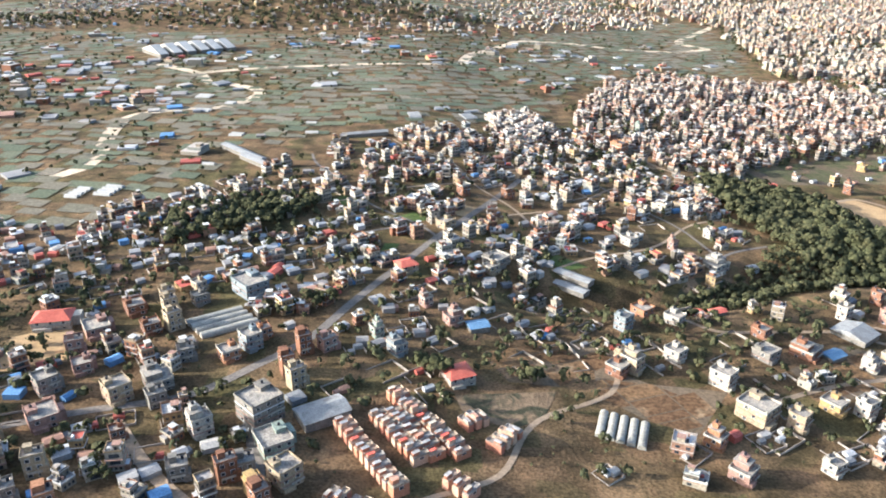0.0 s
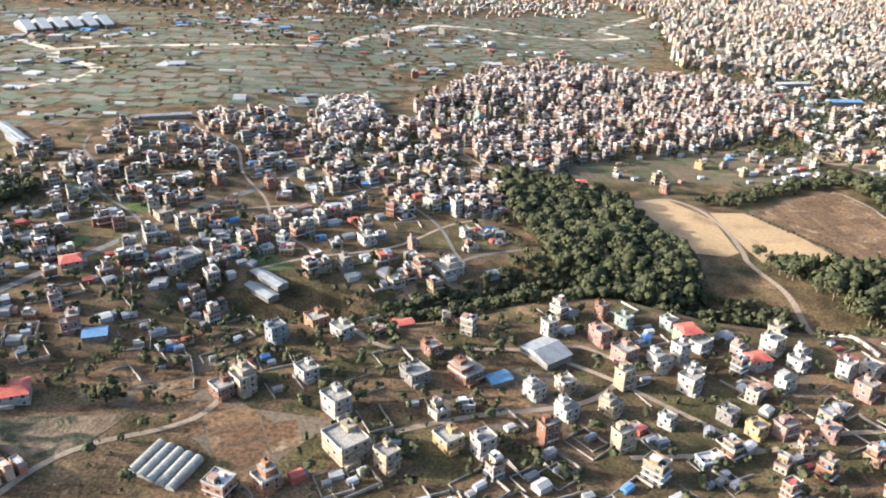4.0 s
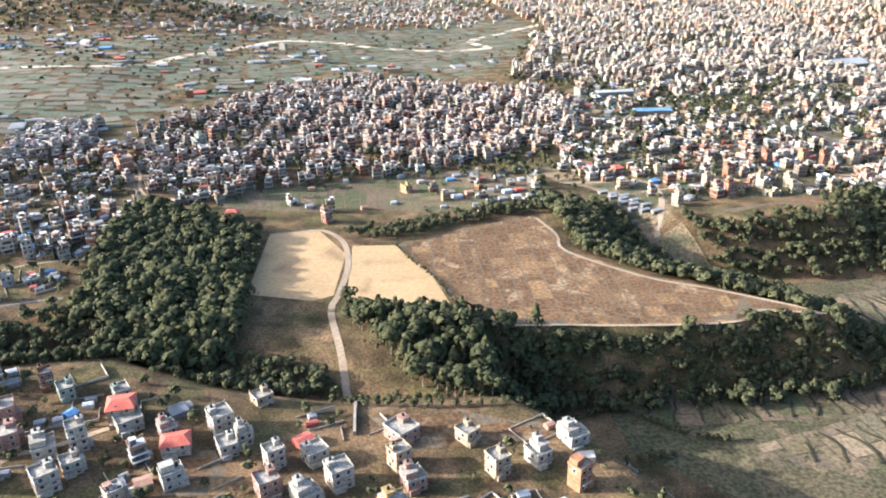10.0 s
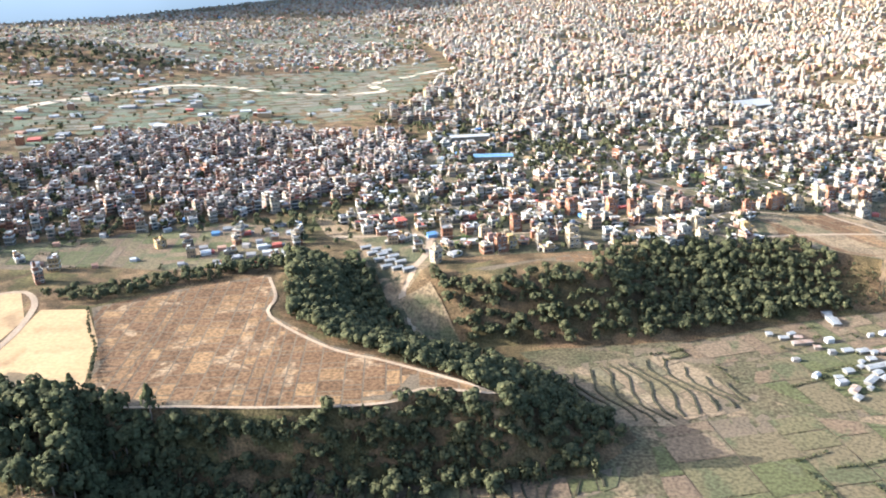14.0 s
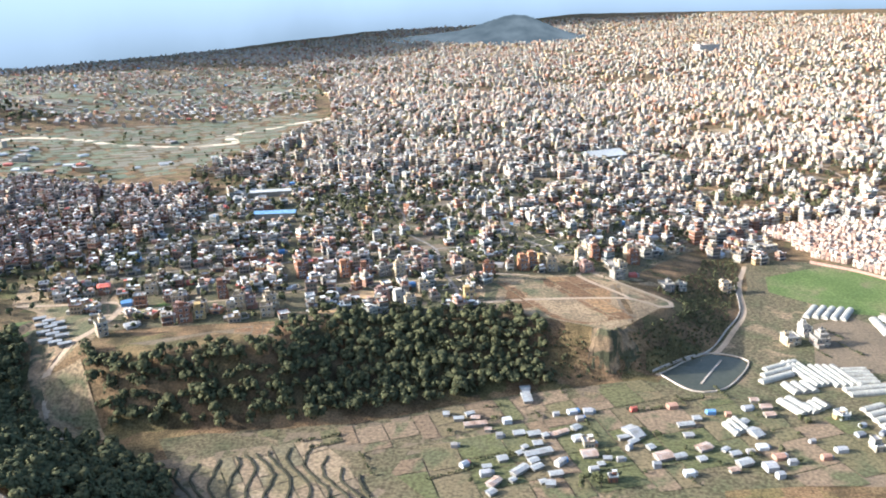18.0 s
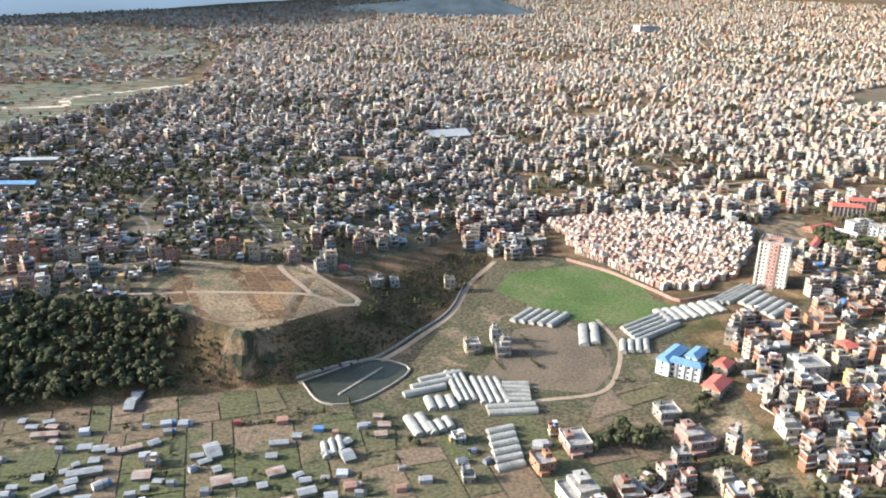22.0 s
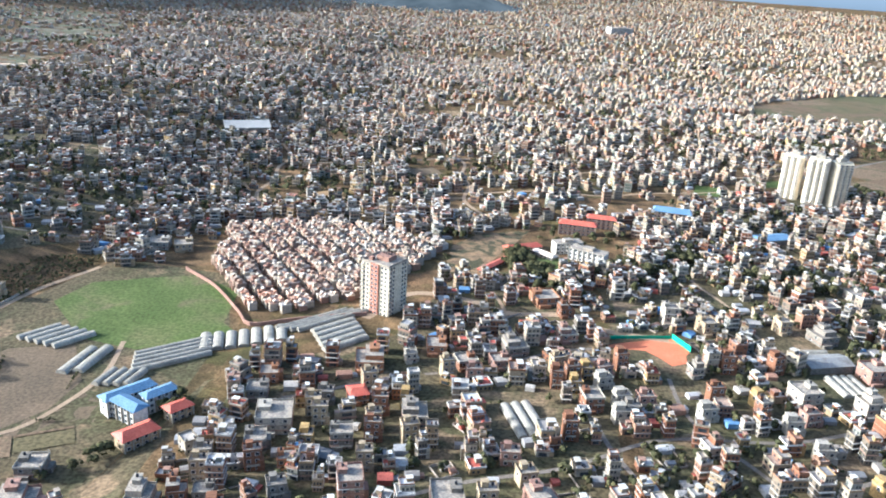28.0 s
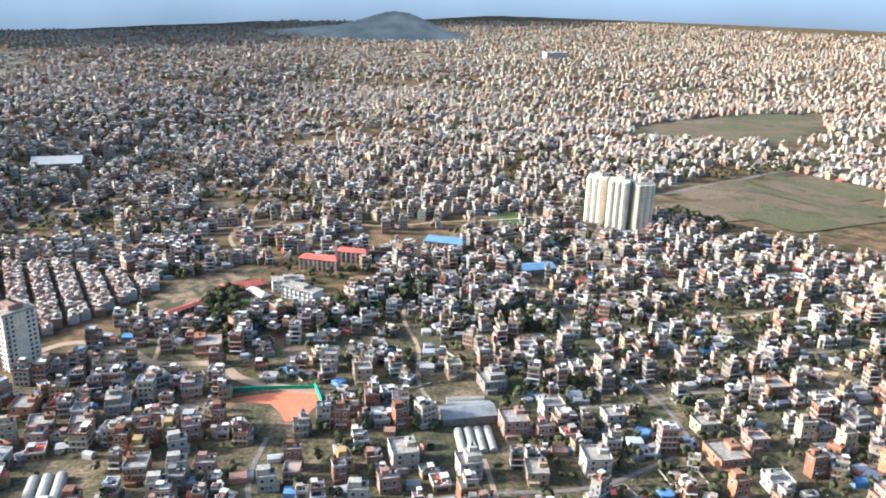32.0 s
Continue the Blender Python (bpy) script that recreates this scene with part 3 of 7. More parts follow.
def build_far_hill():
    """The wooded hill before the hills, its haze painted on as a dim glow."""
    m = bpy.data.materials.new("hill_haze_glow")
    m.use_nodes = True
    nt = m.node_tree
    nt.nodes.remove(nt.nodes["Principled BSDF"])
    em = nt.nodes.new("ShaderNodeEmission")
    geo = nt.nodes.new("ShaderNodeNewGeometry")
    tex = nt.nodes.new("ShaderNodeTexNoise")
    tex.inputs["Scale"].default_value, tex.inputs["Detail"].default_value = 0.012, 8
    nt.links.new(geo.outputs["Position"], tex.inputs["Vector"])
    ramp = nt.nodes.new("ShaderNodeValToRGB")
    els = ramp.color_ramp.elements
    # hazed woodland tones put straight into the emission, no light falls on it
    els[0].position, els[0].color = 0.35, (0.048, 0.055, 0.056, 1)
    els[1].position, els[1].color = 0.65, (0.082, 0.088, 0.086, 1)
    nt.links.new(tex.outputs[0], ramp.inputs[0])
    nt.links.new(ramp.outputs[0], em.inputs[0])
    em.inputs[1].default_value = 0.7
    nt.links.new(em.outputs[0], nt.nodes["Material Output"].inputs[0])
    rnd = np.random.RandomState(77)
    xs, ys = np.arange(200, 1900, 14.0), np.arange(4560, 5500, 20.0)
    gx, gy = np.meshgrid(xs, ys)
    gz, _ = terrain(gx, gy)
    hump = 118 * np.exp(-(((gx - 1110) / 235) ** 2 + ((gy - 5000) / 260) ** 2)) + 34 * np.exp(-(((gx - 760) / 330) ** 2 + ((gy - 5000) / 260) ** 2))
    gz = gz + hump - 9 + rnd.uniform(0, 9, gx.shape) * np.clip(hump / 30, 0, 1)
    nx, ny = len(xs), len(ys)
    i = (np.arange(ny - 1)[:, None] * nx + np.arange(nx - 1)[None, :]).ravel()
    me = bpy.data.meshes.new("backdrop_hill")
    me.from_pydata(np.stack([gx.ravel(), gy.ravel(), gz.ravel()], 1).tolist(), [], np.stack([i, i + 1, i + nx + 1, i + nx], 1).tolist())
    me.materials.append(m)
    tagged(new("backdrop_hill", me), "wooded hill with the far haze painted on as a dim glow", "backdrop", kind="structure")


build_far_hill()

# ---- fields, roads, water ----
def plots(name, poly, angle, wide, deep, material, label, lift=0.15, jitter=0.25, gap=0.45, seed=1):
    """A field cut into plots: every plot a piece of its own under the field."""
    rnd = random.Random(seed)
    field = thing(name, Matrix.Identity(4), label, "field", kind="structure")
    if wide < 40:
        drape("field_bed", poly, M_SOIL, 0.05, parent=field)
    c, s = math.cos(angle), math.sin(angle)
    loc = [(x * c + y * s, -x * s + y * c) for x, y in poly]
    u0, u1 = min(p[0] for p in loc), max(p[0] for p in loc)
    v0, v1 = min(p[1] for p in loc), max(p[1] for p in loc)
    u = u0
    while u < u1:
        w = wide * rnd.uniform(0.45, 1.6)
        v = v0 - rnd.uniform(0, deep)
        while v < v1:
            d = deep * rnd.uniform(0.45, 1.8)
            bm = bmesh.new()
            j = [rnd.uniform(-jitter, jitter) * 4 for _ in range(4)]
            quad = [(u + gap, v + gap + j[0] * 0.2), (u + w - gap, v + gap + j[1] * 0.2), (u + w - gap, v + d - gap), (u + gap, v + d - gap)]
            bm.faces.new([bm.verts.new((x, y, 0)) for x, y in quad])
            n = len(loc)
            area = sum(loc[k][0] * loc[(k + 1) % n][1] - loc[(k + 1) % n][0] * loc[k][1] for k in range(n))
            mx, my = u + w / 2, v + d / 2
            if bool(inside(np.array([mx]), np.array([my]), loc)[0]):
                near = edge_distance(np.array([mx]), np.array([my]), loc)[0]
                if near < max(w, d):
                    for k in range(n):
                        (ax, ay), (bx, by) = loc[k], loc[(k + 1) % n]
                        q = max(0, min(1, ((mx - ax) * (bx - ax) + (my - ay) * (by - ay)) / ((bx - ax) ** 2 + (by - ay) ** 2)))
                        if math.hypot(mx - ax - q * (bx - ax), my - ay - q * (by - ay)) > max(w, d):
                            continue
                        no = Vector((by - ay, ax - bx, 0)) * (1 if area > 0 else -1)
                        bmesh.ops.bisect_plane(bm, geom=bm.verts[:] + bm.edges[:] + bm.faces[:], plane_co=(ax, ay, 0), plane_no=no, clear_outer=True)
                        if not bm.faces:
                            break
                if bm.faces:
                    co = np.array([(q.co.x * c - q.co.y * s, q.co.x * s + q.co.y * c) for q in bm.verts])
                    z, _ = terrain(co[:, 0], co[:, 1])
                    for q, (x, y), h in zip(bm.verts, co, z):
                        q.co = (x, y, h + lift)
                    me = bpy.data.meshes.new("plot")
                    bm.to_mesh(me)
                    me.materials.append(material)
                    part("plot", me, None, field)
            bm.free()
            v += d
        u += w
    return field


BROWN = [(432, 661), (473, 692), (530, 721), (544, 686), (547, 659), (594, 615), (630, 599), (671, 579), (691, 565), (652, 568), (638, 564), (635, 555), (579, 547), (539, 546), (503, 545), (483, 556), (450, 629)]
TAN_EAST = [(402, 655), (431, 659), (459, 614), (476, 562), (458, 552), (414, 565), (409, 590)]
TAN_WEST = [(340, 669), (374, 681), (400, 640), (402, 579), (391, 571), (350, 575)]
GREEN_FLAT = [(1134, 916), (1143, 952), (1209, 982), (1247, 957), (1254, 906), (1270, 891), (1216, 861), (1177, 869)]
DARK_FLAT = [(1119, 780), (1144, 848), (1178, 861), (1204, 819), (1201, 790), (1185, 763), (1146, 767)]
EAST_GREEN = [(1840, 1474), (1972, 1606), (2076, 1690), (2159, 1574), (2079, 1399), (1987, 1346), (1894, 1308), (1850, 1393)]
FAR_GREEN = [(1905, 1970), (1903, 2100), (2043, 2250), (2240, 2420), (2420, 2480), (2290, 2091), (2170, 1990), (2052, 1924)]
SCHOOL_DIRT = [(1388, 1022), (1390, 1088), (1412, 1128), (1458, 1147), (1440, 1090), (1424, 1050), (1418, 1018)]
SCHOOL_LAWN = [(1450, 1036), (1458, 1064), (1487, 1067), (1496, 1036), (1470, 1026)]
KNOLL = [(884, 814), (924, 797), (978, 771), (996, 786), (1036, 846), (1004, 878), (972, 892), (930, 880), (890, 850)]
plots("ploughed_plateau", BROWN, 0.12, 8.6, 8.6, M_PLOTS, "brown ploughed plateau cut into small soil and stubble plots", 0.16, seed=3)
drape("stubble_field", TAN_EAST, M_STUBBLE, 0.12, label="bare tan stubble field on the plateau", category="field")
drape("stubble_field", TAN_WEST, M_STUBBLE, 0.12, label="bare tan stubble field beside the forest", category="field")
drape("valley_grass", [(1046, 790), (1084, 838), (1119, 925), (1139, 998), (1230, 988), (1260, 900), (1262, 800), (1250, 720), (1180, 670), (1060, 640), (860, 620), (846, 664), (1000, 740), (1012, 760)], M_OLIVE, 0.07, 10.0, label="rough olive grass on the valley floor", category="grass")
drape("green_meadow", GREEN_FLAT, M_GRASS, 0.15, label="flat green crop field below the row houses", category="field")
drape("dark_field", DARK_FLAT, M_SOIL, 0.14, label="dark freshly ploughed valley field", category="field")
drape("school_yard", SCHOOL_DIRT, M_CLAY, 0.15, label="bare orange earth playing ground", category="yard")
drape("school_lawn", SCHOOL_LAWN, M_GRASS, 0.15, label="dull green school lawn", category="lawn")
drape("cleared_knoll", KNOLL, M_DRYGRASS, 0.12, label="cleared building land on the cliff top", category="plot")
plots("knoll_plots", [(888, 818), (924, 800), (976, 774), (994, 788), (1030, 846), (1000, 872), (972, 888), (930, 876), (894, 850)], 0.45, 30, 24, M_PLOTS, "brown levelled building plots on the knoll", 0.18, seed=19)
drape("clay_cliff", [(962, 757), (974, 757), (988, 761), (1000, 771), (997, 780), (989, 779), (978, 770), (968, 774)], M_CLAY, 0.6, step=1.2, rough=0.9, label="raw tan clay cliff below the knoll", category="cliff")
drape("clay_gully", [(586, 776), (612, 762), (628, 740), (622, 716), (640, 690), (660, 676), (650, 672), (632, 686), (612, 716), (602, 742), (580, 760)], M_CLAY, 0.6, step=2.5, rough=0.3, label="bare tan clay slope of the gully", category="slope")
plots("east_meadow", EAST_GREEN, 0.5, 60, 80, M_GREENPLOTS, "large flat green fields beside the white towers", 0.9, seed=5)
plots("far_meadow", FAR_GREEN, 0.5, 90, 80, M_GREENPLOTS, "flat green fields far beyond the cream towers", 0.9, seed=25)
drape("valley_floor_grass", [(560, 534), (683, 548), (735, 558), (766, 588), (742, 618), (726, 650), (704, 684), (738, 692), (819, 702), (872, 722), (920, 740), (998, 758), (1040, 740), (1010, 600), (1000, 470), (700, 440), (620, 450), (570, 490)], M_OLIVE, 0.05, 10.0, label="olive grass and soil of the valley floor", category="grass")
plots("paddy_terraces", [(710, 661), (798, 684), (844, 634), (836, 622), (790, 600), (762, 600), (738, 617), (728, 648)], 0.5, 14, 20, M_PALEPLOTS, "dry stepped paddy terraces", 0.38, seed=7)
plots("valley_plots", [(567, 526), (594, 540), (653, 546), (730, 555), (754, 563), (749, 546), (706, 525), (598, 512)], 0.1, 11, 18, M_GREENPLOTS, "olive valley plots below the cliff", 0.38, seed=8)
plots("pale_paddies", [(634, 496), (698, 524), (766, 542), (775, 517), (769, 480), (640, 480)], 0.3, 13, 22, M_PALEPLOTS, "pale dry paddies on the valley floor", 0.38, seed=9)
plots("vegetable_plots", [(742, 690), (819, 700), (872, 720), (920, 738), (998, 757), (1010, 735), (960, 715), (880, 690), (834, 668), (800, 676)], 0.35, 16, 18, M_GREENPLOTS, "small green and brown vegetable plots", 0.38, seed=10)
plots("vegetable_plots", [(858, 684), (985, 722), (1070, 735), (1075, 690), (1010, 640), (880, 610), (845, 650)], 0.3, 20, 24, M_GREENPLOTS, "vegetable plots between farm sheds", 0.38, seed=11)
plots("east_valley_plots", [(1040, 690), (1122, 718), (1200, 726), (1216, 700), (1180, 668), (1110, 640), (1060, 640)], 0.35, 22, 22, M_GREENPLOTS, "green and brown plots below the town", 0.38, seed=22)
plots("valley_meadow", [(772, 596), (842, 616), (900, 606), (1000, 570), (1000, 490), (786, 486), (772, 545)], 0.25, 26, 24, M_GREENPLOTS, "olive and brown valley fields", 0.38, seed=21)
plots("crop_plots", [(1150, 700), (1235, 760), (1225, 800), (1205, 812), (1188, 760), (1130, 730)], 0.5, 20, 24, M_GREENPLOTS, "green crop plots by the greenhouses", 0.38, seed=12)
plots("terraced_greens", [(284, 718), (359, 722), (404, 738), (449, 728), (536, 742), (540, 790), (514, 829), (424, 839), (380, 801), (300, 760)], 0.15, 11, 14, M_GREENPLOTS, "stepped green vegetable terraces", 0.18, seed=13)
plots("brown_terraces", [(82, 372), (109, 352), (148, 347), (122, 309), (100, 318), (79, 339)], 0.4, 20, 12, M_PLOTS, "brown stepped fields beside the houses", 0.15, seed=14)
plots("brown_plots", [(345, 420), (378, 425), (395, 397), (344, 393)], 0.2, 14, 12, M_PLOTS, "empty walled brown building plots", 0.15, seed=15)
plots("brown_plots", [(436, 461), (468, 469), (502, 454), (530, 452), (560, 448), (460, 430)], 0.3, 24, 14, M_PLOTS, "brown fields beside the ravine", 0.15, seed=16)
plots("brown_plots", [(20, 372), (60, 392), (100, 395), (92, 372), (60, 345), (34, 345)], 0.5, 22, 16, M_PLOTS, "brown fallow plots between houses", 0.15, seed=17)
plots("brown_plots", [(190, 372), (235, 405), (270, 395), (232, 350), (200, 345)], 0.5, 18, 20, M_PLOTS, "brown fallow plots in front of the houses", 0.15, seed=18)
drape("bare_yard", [(6, 327), (34, 334), (58, 340), (48, 312), (31, 303), (10, 312)], M_CLAY, 0.15, label="bare orange-brown yard with a round pond", category="yard")
drape("green_strip", [(44, 532), (61, 536), (100, 498), (83, 491)], M_GRASS, 0.15, label="narrow bright green crop strip", category="field")
drape("valley_floor_clay", [(632, 712), (650, 690), (676, 664), (660, 680), (640, 695)], M_STUBBLE, 0.15, label="bare pale clay at the gully mouth", category="ground")
drape("brown_clearing", [(150, 470), (172, 498), (214, 512), (226, 496), (190, 480)], M_CLAY, 0.15, label="bare orange clearing above the ravine", category="yard")
drape("green_patch", [(575, 770), (590, 777), (606, 760), (584, 750)], M_GRASS, 0.2, label="small bright green plot above the gully", category="field")
drape("bare_slope", [(533, 853), (598, 868), (629, 816), (642, 745), (628, 722), (601, 753), (580, 790), (555, 802)], M_DRYGRASS, 0.16, 6.0, label="bare tan slope above the gully", category="slope")
drape("gully_floor", [(621, 713), (643, 724), (674, 682), (660, 676), (645, 678)], M_DRYGRASS, 0.7, 3.0, label="pale bare earth at the gully mouth", category="slope", rough=0.15)
plots("brink_plots", [(667, 737), (715, 755), (777, 745), (790, 775), (740, 765), (685, 735)], 0.2, 15, 9, M_PLOTS, "brown plots along the brink", 0.18, seed=20)
drape("bare_brink", [(893, 858), (930, 868), (975, 895), (985, 905), (1046, 892), (1012, 880), (985, 893), (930, 882), (888, 845)], M_DRYGRASS, 0.14, label="bare tan ground behind the knoll", category="ground")
drape("dusty_yard", [(-232, 372), (-206, 388), (-190, 350), (-224, 336)], M_STUBBLE, 0.15, label="dusty school yard", category="yard")

ribbon("field_track", [(340, 671), (360, 677), (376, 682), (394, 662), (404, 623), (405, 581), (404, 559), (418, 513), (424, 490)], 4, M_DIRT, 0.25, "pale dirt track across the plateau")
ribbon("brink_path", [(486, 549), (503, 543.5), (539, 545), (579, 547), (635, 555), (652, 569), (689, 566), (668, 578), (630, 596), (594, 612), (549, 655), (545, 684), (532, 716)], 2.2, M_DIRT, 0.3, "pale footpath along the plateau brink", "path")
ribbon("main_road", [(-260, 268), (-205, 288), (-164, 304), (-122, 318), (-95, 345), (-71, 374), (-54, 416), (-37, 458), (-10, 518), (30, 600), (70, 690)], 5.5, M_ROAD, 0.2, "dusty asphalt main road through the houses")
ribbon("lane", [(-150, 300), (-120, 262), (-90, 235)], 6, M_DIRT, 0.2, "dirt lane off the main road")
ribbon("lane", [(-88, 300), (-76, 262), (-70, 230)], 6, M_ROAD, 0.2, "dusty lane beside the tall block")
ribbon("lane", [(-8, 250), (24, 268), (38, 300), (52, 318), (86, 342), (96, 372)], 3, M_DIRT, 0.2, "lane round the row houses")
ribbon("lane", [(142, 435), (162, 413), (190, 415), (240, 423), (268, 431), (297, 417), (330, 440)], 3.2, M_DIRT, 0.2, "pale dirt lane through new houses")
ribbon("lane", [(297, 417), (264, 379), (211, 359), (170, 340)], 3.2, M_DIRT, 0.2, "dirt lane between fields and houses")
ribbon("lane", [(240, 423), (275, 405), (300, 385), (340, 350)], 3.2, M_DIRT, 0.2, "dirt lane downhill between houses")
ribbon("lane", [(278, 338), (342, 350), (384, 366), (440, 372)], 3.2, M_DIRT, 0.2, "curved dirt lane below the houses")
ribbon("knoll_road", [(860, 822), (882, 814), (938, 828), (1008, 840), (1024, 832), (1036, 846), (1005, 876), (982, 901), (972, 890), (1004, 842)], 4, M_DIRT, 0.25, "tan lane round the cleared knoll")
ribbon("hill_track", [(635, 816), (637, 790), (636, 766), (629, 735), (624, 715), (640, 685), (655, 672)], 5, M_DIRT, 0.3, "pale dirt track down the gully")
ribbon("cliff_track", [(560, 800), (590, 805), (625, 812), (640, 800)], 4, M_DIRT, 0.3, "dirt track on the plateau slope")
ribbon("river_road", [(1010, 764), (1037, 782), (1058, 798), (1080, 834), (1100, 872), (1113, 928), (1134, 981)], 4, M_DIRT, 0.25, "dirt road along the foot of the cliff")
ribbon("river_wall", [(1008, 768), (1035, 787), (1055, 802), (1076, 836), (1097, 873), (1109, 928)], 0.6, M_WALLGREY, 0.0, "grey stone wall along the river road", "wall", height=1.6)
ribbon("field_track", [(1204, 870), (1212, 830), (1206, 795), (1190, 765), (1150, 752)], 3, M_DIRT, 0.25, "worn track round the valley field")
ribbon("colony_wall", [(1196, 990), (1228, 962), (1258, 924), (1272, 905), (1300, 915), (1344, 930)], 0.8, WALLS[4], 0.0, "pinkish compound wall of the row houses", "wall", height=2.6)
ribbon("town_road", [(1344, 925), (1368, 975), (1410, 968), (1439, 949), (1477, 950), (1503, 928), (1560, 915)], 7, M_DIRT, 0.2, "dusty road past the apartment tower")
ribbon("east_road", [(1790, 1440), (1880, 1520), (2010, 1640), (2200, 1800)], 9, M_ROAD, 0.25, "raised road beside the green fields")
ribbon("track", [(429, 490), (433, 461), (436, 440)], 1.2, M_WALLGREY, 0.0, "white boundary wall down the slope", "wall", height=2.2)
ribbon("river_bed", [(-335, 640), (-318, 688), (-343, 807), (-342, 868), (-294, 898), (-253, 914), (-230, 993), (-271, 1043), (-312, 1059), (-343, 1117), (-420, 1190)], 15, M_SAND, 0.3, "pale sandy river bed in the plain", "river")
ribbon("river_bed", [(27, 1249), (50, 1360), (110, 1476), (150, 1548), (232, 1549), (315, 1513), (450, 1523), (499, 1546), (471, 1635), (591, 1832), (700, 2050)], 16, M_SAND, 0.4, "winding sandy river bed far off", "river")
ribbon("river_bed", [(27, 1249), (-60, 1210), (-180, 1190), (-343, 1117)], 14, M_SAND, 0.4, "winding sandy river bed far off", "river")

POND = [(1012, 765), (1028, 742), (1049, 745), (1073, 776), (1073, 789), (1053, 797), (1030, 781)]
drape("pond_water", POND, M_WATER, 0.35, label="murky walled pond below the cliff", category="pond")
ribbon("pond_wall", POND + POND[:1], 0.7, M_WALLGREY, 0.0, "grey concrete wall round the pond", "wall", height=1.1)
ribbon("pond_dam", [(1036, 752), (1046, 768), (1058, 786)], 1.2, M_WALLGREY, 0.0, "grey dam across the pond", "wall", height=0.9)


def bunds(n, poly, angle, seed, spread):
    """Curved earth bunds across a terrace."""
    rnd = random.Random(seed)
    top = thing("terrace_bunds", Matrix.Identity(4), "dark curved earth bunds between dry terraces", "bund", kind="structure")
    cx, cy = sum(p[0] for p in poly) / len(poly), sum(p[1] for p in poly) / len(poly)
    for k in range(n):
        off = (k - n / 2 + 0.5) * spread
        px, py = cx + math.cos(angle) * off, cy + math.sin(angle) * off
        dx, dy = -math.sin(angle), math.cos(angle)
        pts = []
        for i in range(-8, 9):
            x = px + dx * i * 5 + math.cos(angle) * (4 * math.sin(i * 0.55 + k) + rnd.uniform(-0.8, 0.8))
            y = py + dy * i * 5 + math.sin(angle) * (4 * math.sin(i * 0.55 + k))
            if bool(inside(np.array([x]), np.array([y]), poly)[0]):
                pts.append((x, y))
        if len(pts) > 2:
            ribbon("bund", pts, 1.2, M_BUND, 0, height=1.0, parent=top)


bunds(13, [(712, 658), (798, 682), (842, 634), (834, 622), (790, 602), (764, 602), (740, 618)], 0.35, 4, 8.5)
bunds(16, [(567, 522), (594, 538), (653, 545), (730, 553), (752, 561), (747, 546), (706, 527), (598, 514)], 0.1, 5, 11)
bunds(9, [(636, 494), (698, 522), (766, 540), (773, 517), (767, 482), (642, 482)], 0.3, 6, 14)

# ---- trees ----
def crown_points(seed, kind, n):
    """Places of leaf clumps on a lobed crown, and the way each one faces."""
    rnd = np.random.RandomState(seed)
    if kind == "cone":
        h = rnd.rand(n) ** 0.8
        a = rnd.rand(n) * 6.283
        r = ((1 - h) * (0.8 + 0.3 * rnd.rand(n)) + 0.05) * (1 + 0.22 * np.sin(3 * a + 9 * h))
        p = np.stack([r * np.cos(a) * 0.36, r * np.sin(a) * 0.36, 0.10 + 0.9 * h], 1)
        face = np.stack([np.cos(a), np.sin(a), np.full(n, 0.35)], 1)
    else:
        m = 7
        lobes = rnd.uniform(-1, 1, (m, 3)) * (0.25, 0.25, 0.19) + (0, 0, 0.62)
        size = rnd.uniform(0.17, 0.26, m)
        face = rnd.normal(size=(n, 3))
        face[:, 2] = np.where(face[:, 2] < -0.5, -face[:, 2], face[:, 2])
        face /= np.linalg.norm(face, axis=1)[:, None]
        k = rnd.randint(0, m, n)
        p = lobes[k] + face * (size[k] * rnd.uniform(0.86, 1.06, n))[:, None] * (1, 1, 0.9)
    return p, face + rnd.normal(size=(n, 3)) * 0.22, rnd


def crown_mesh(seed, kind, most=110, grow=1.0):
    """A crown of many small leaf clumps, unit height."""
    p, nrm, rnd = crown_points(seed, kind, most)
    n = len(p)
    nrm = nrm / np.linalg.norm(nrm, axis=1)[:, None]
    size = grow * rnd.uniform(0.065, 0.115, n)[:, None] * (0.8 if kind == "cone" else 1.0)
    a = rnd.normal(size=(n, 3))
    a -= (a * nrm).sum(1)[:, None] * nrm
    a /= np.linalg.norm(a, axis=1)[:, None]
    b = np.cross(nrm, a)
    v = np.stack([p + a * size, p + b * size, p - a * size, p - b * size, p + nrm * size * 0.6], 1).reshape(-1, 3)
    k = 5 * np.arange(n)[:, None]
    f = np.concatenate([k + np.array([[0, 1, 4]]), k + np.array([[1, 2, 4]]), k + np.array([[2, 3, 4]]), k + np.array([[3, 0, 4]])])
    return v, f


CROWNS = [crown_mesh(s, "round", 105, 1.0) for s in range(4)] + [crown_mesh(s, "cone", 90, 1.1) for s in range(4, 6)]
FAR_CROWNS = [crown_mesh(s, "round", 22, 1.9) for s in range(4)] + [crown_mesh(s, "cone", 20, 1.9) for s in range(4, 6)]
TINY_CROWNS = [crown_mesh(s, "round", 9, 2.7) for s in range(4)] + [crown_mesh(s, "cone", 9, 2.6) for s in range(4, 6)]


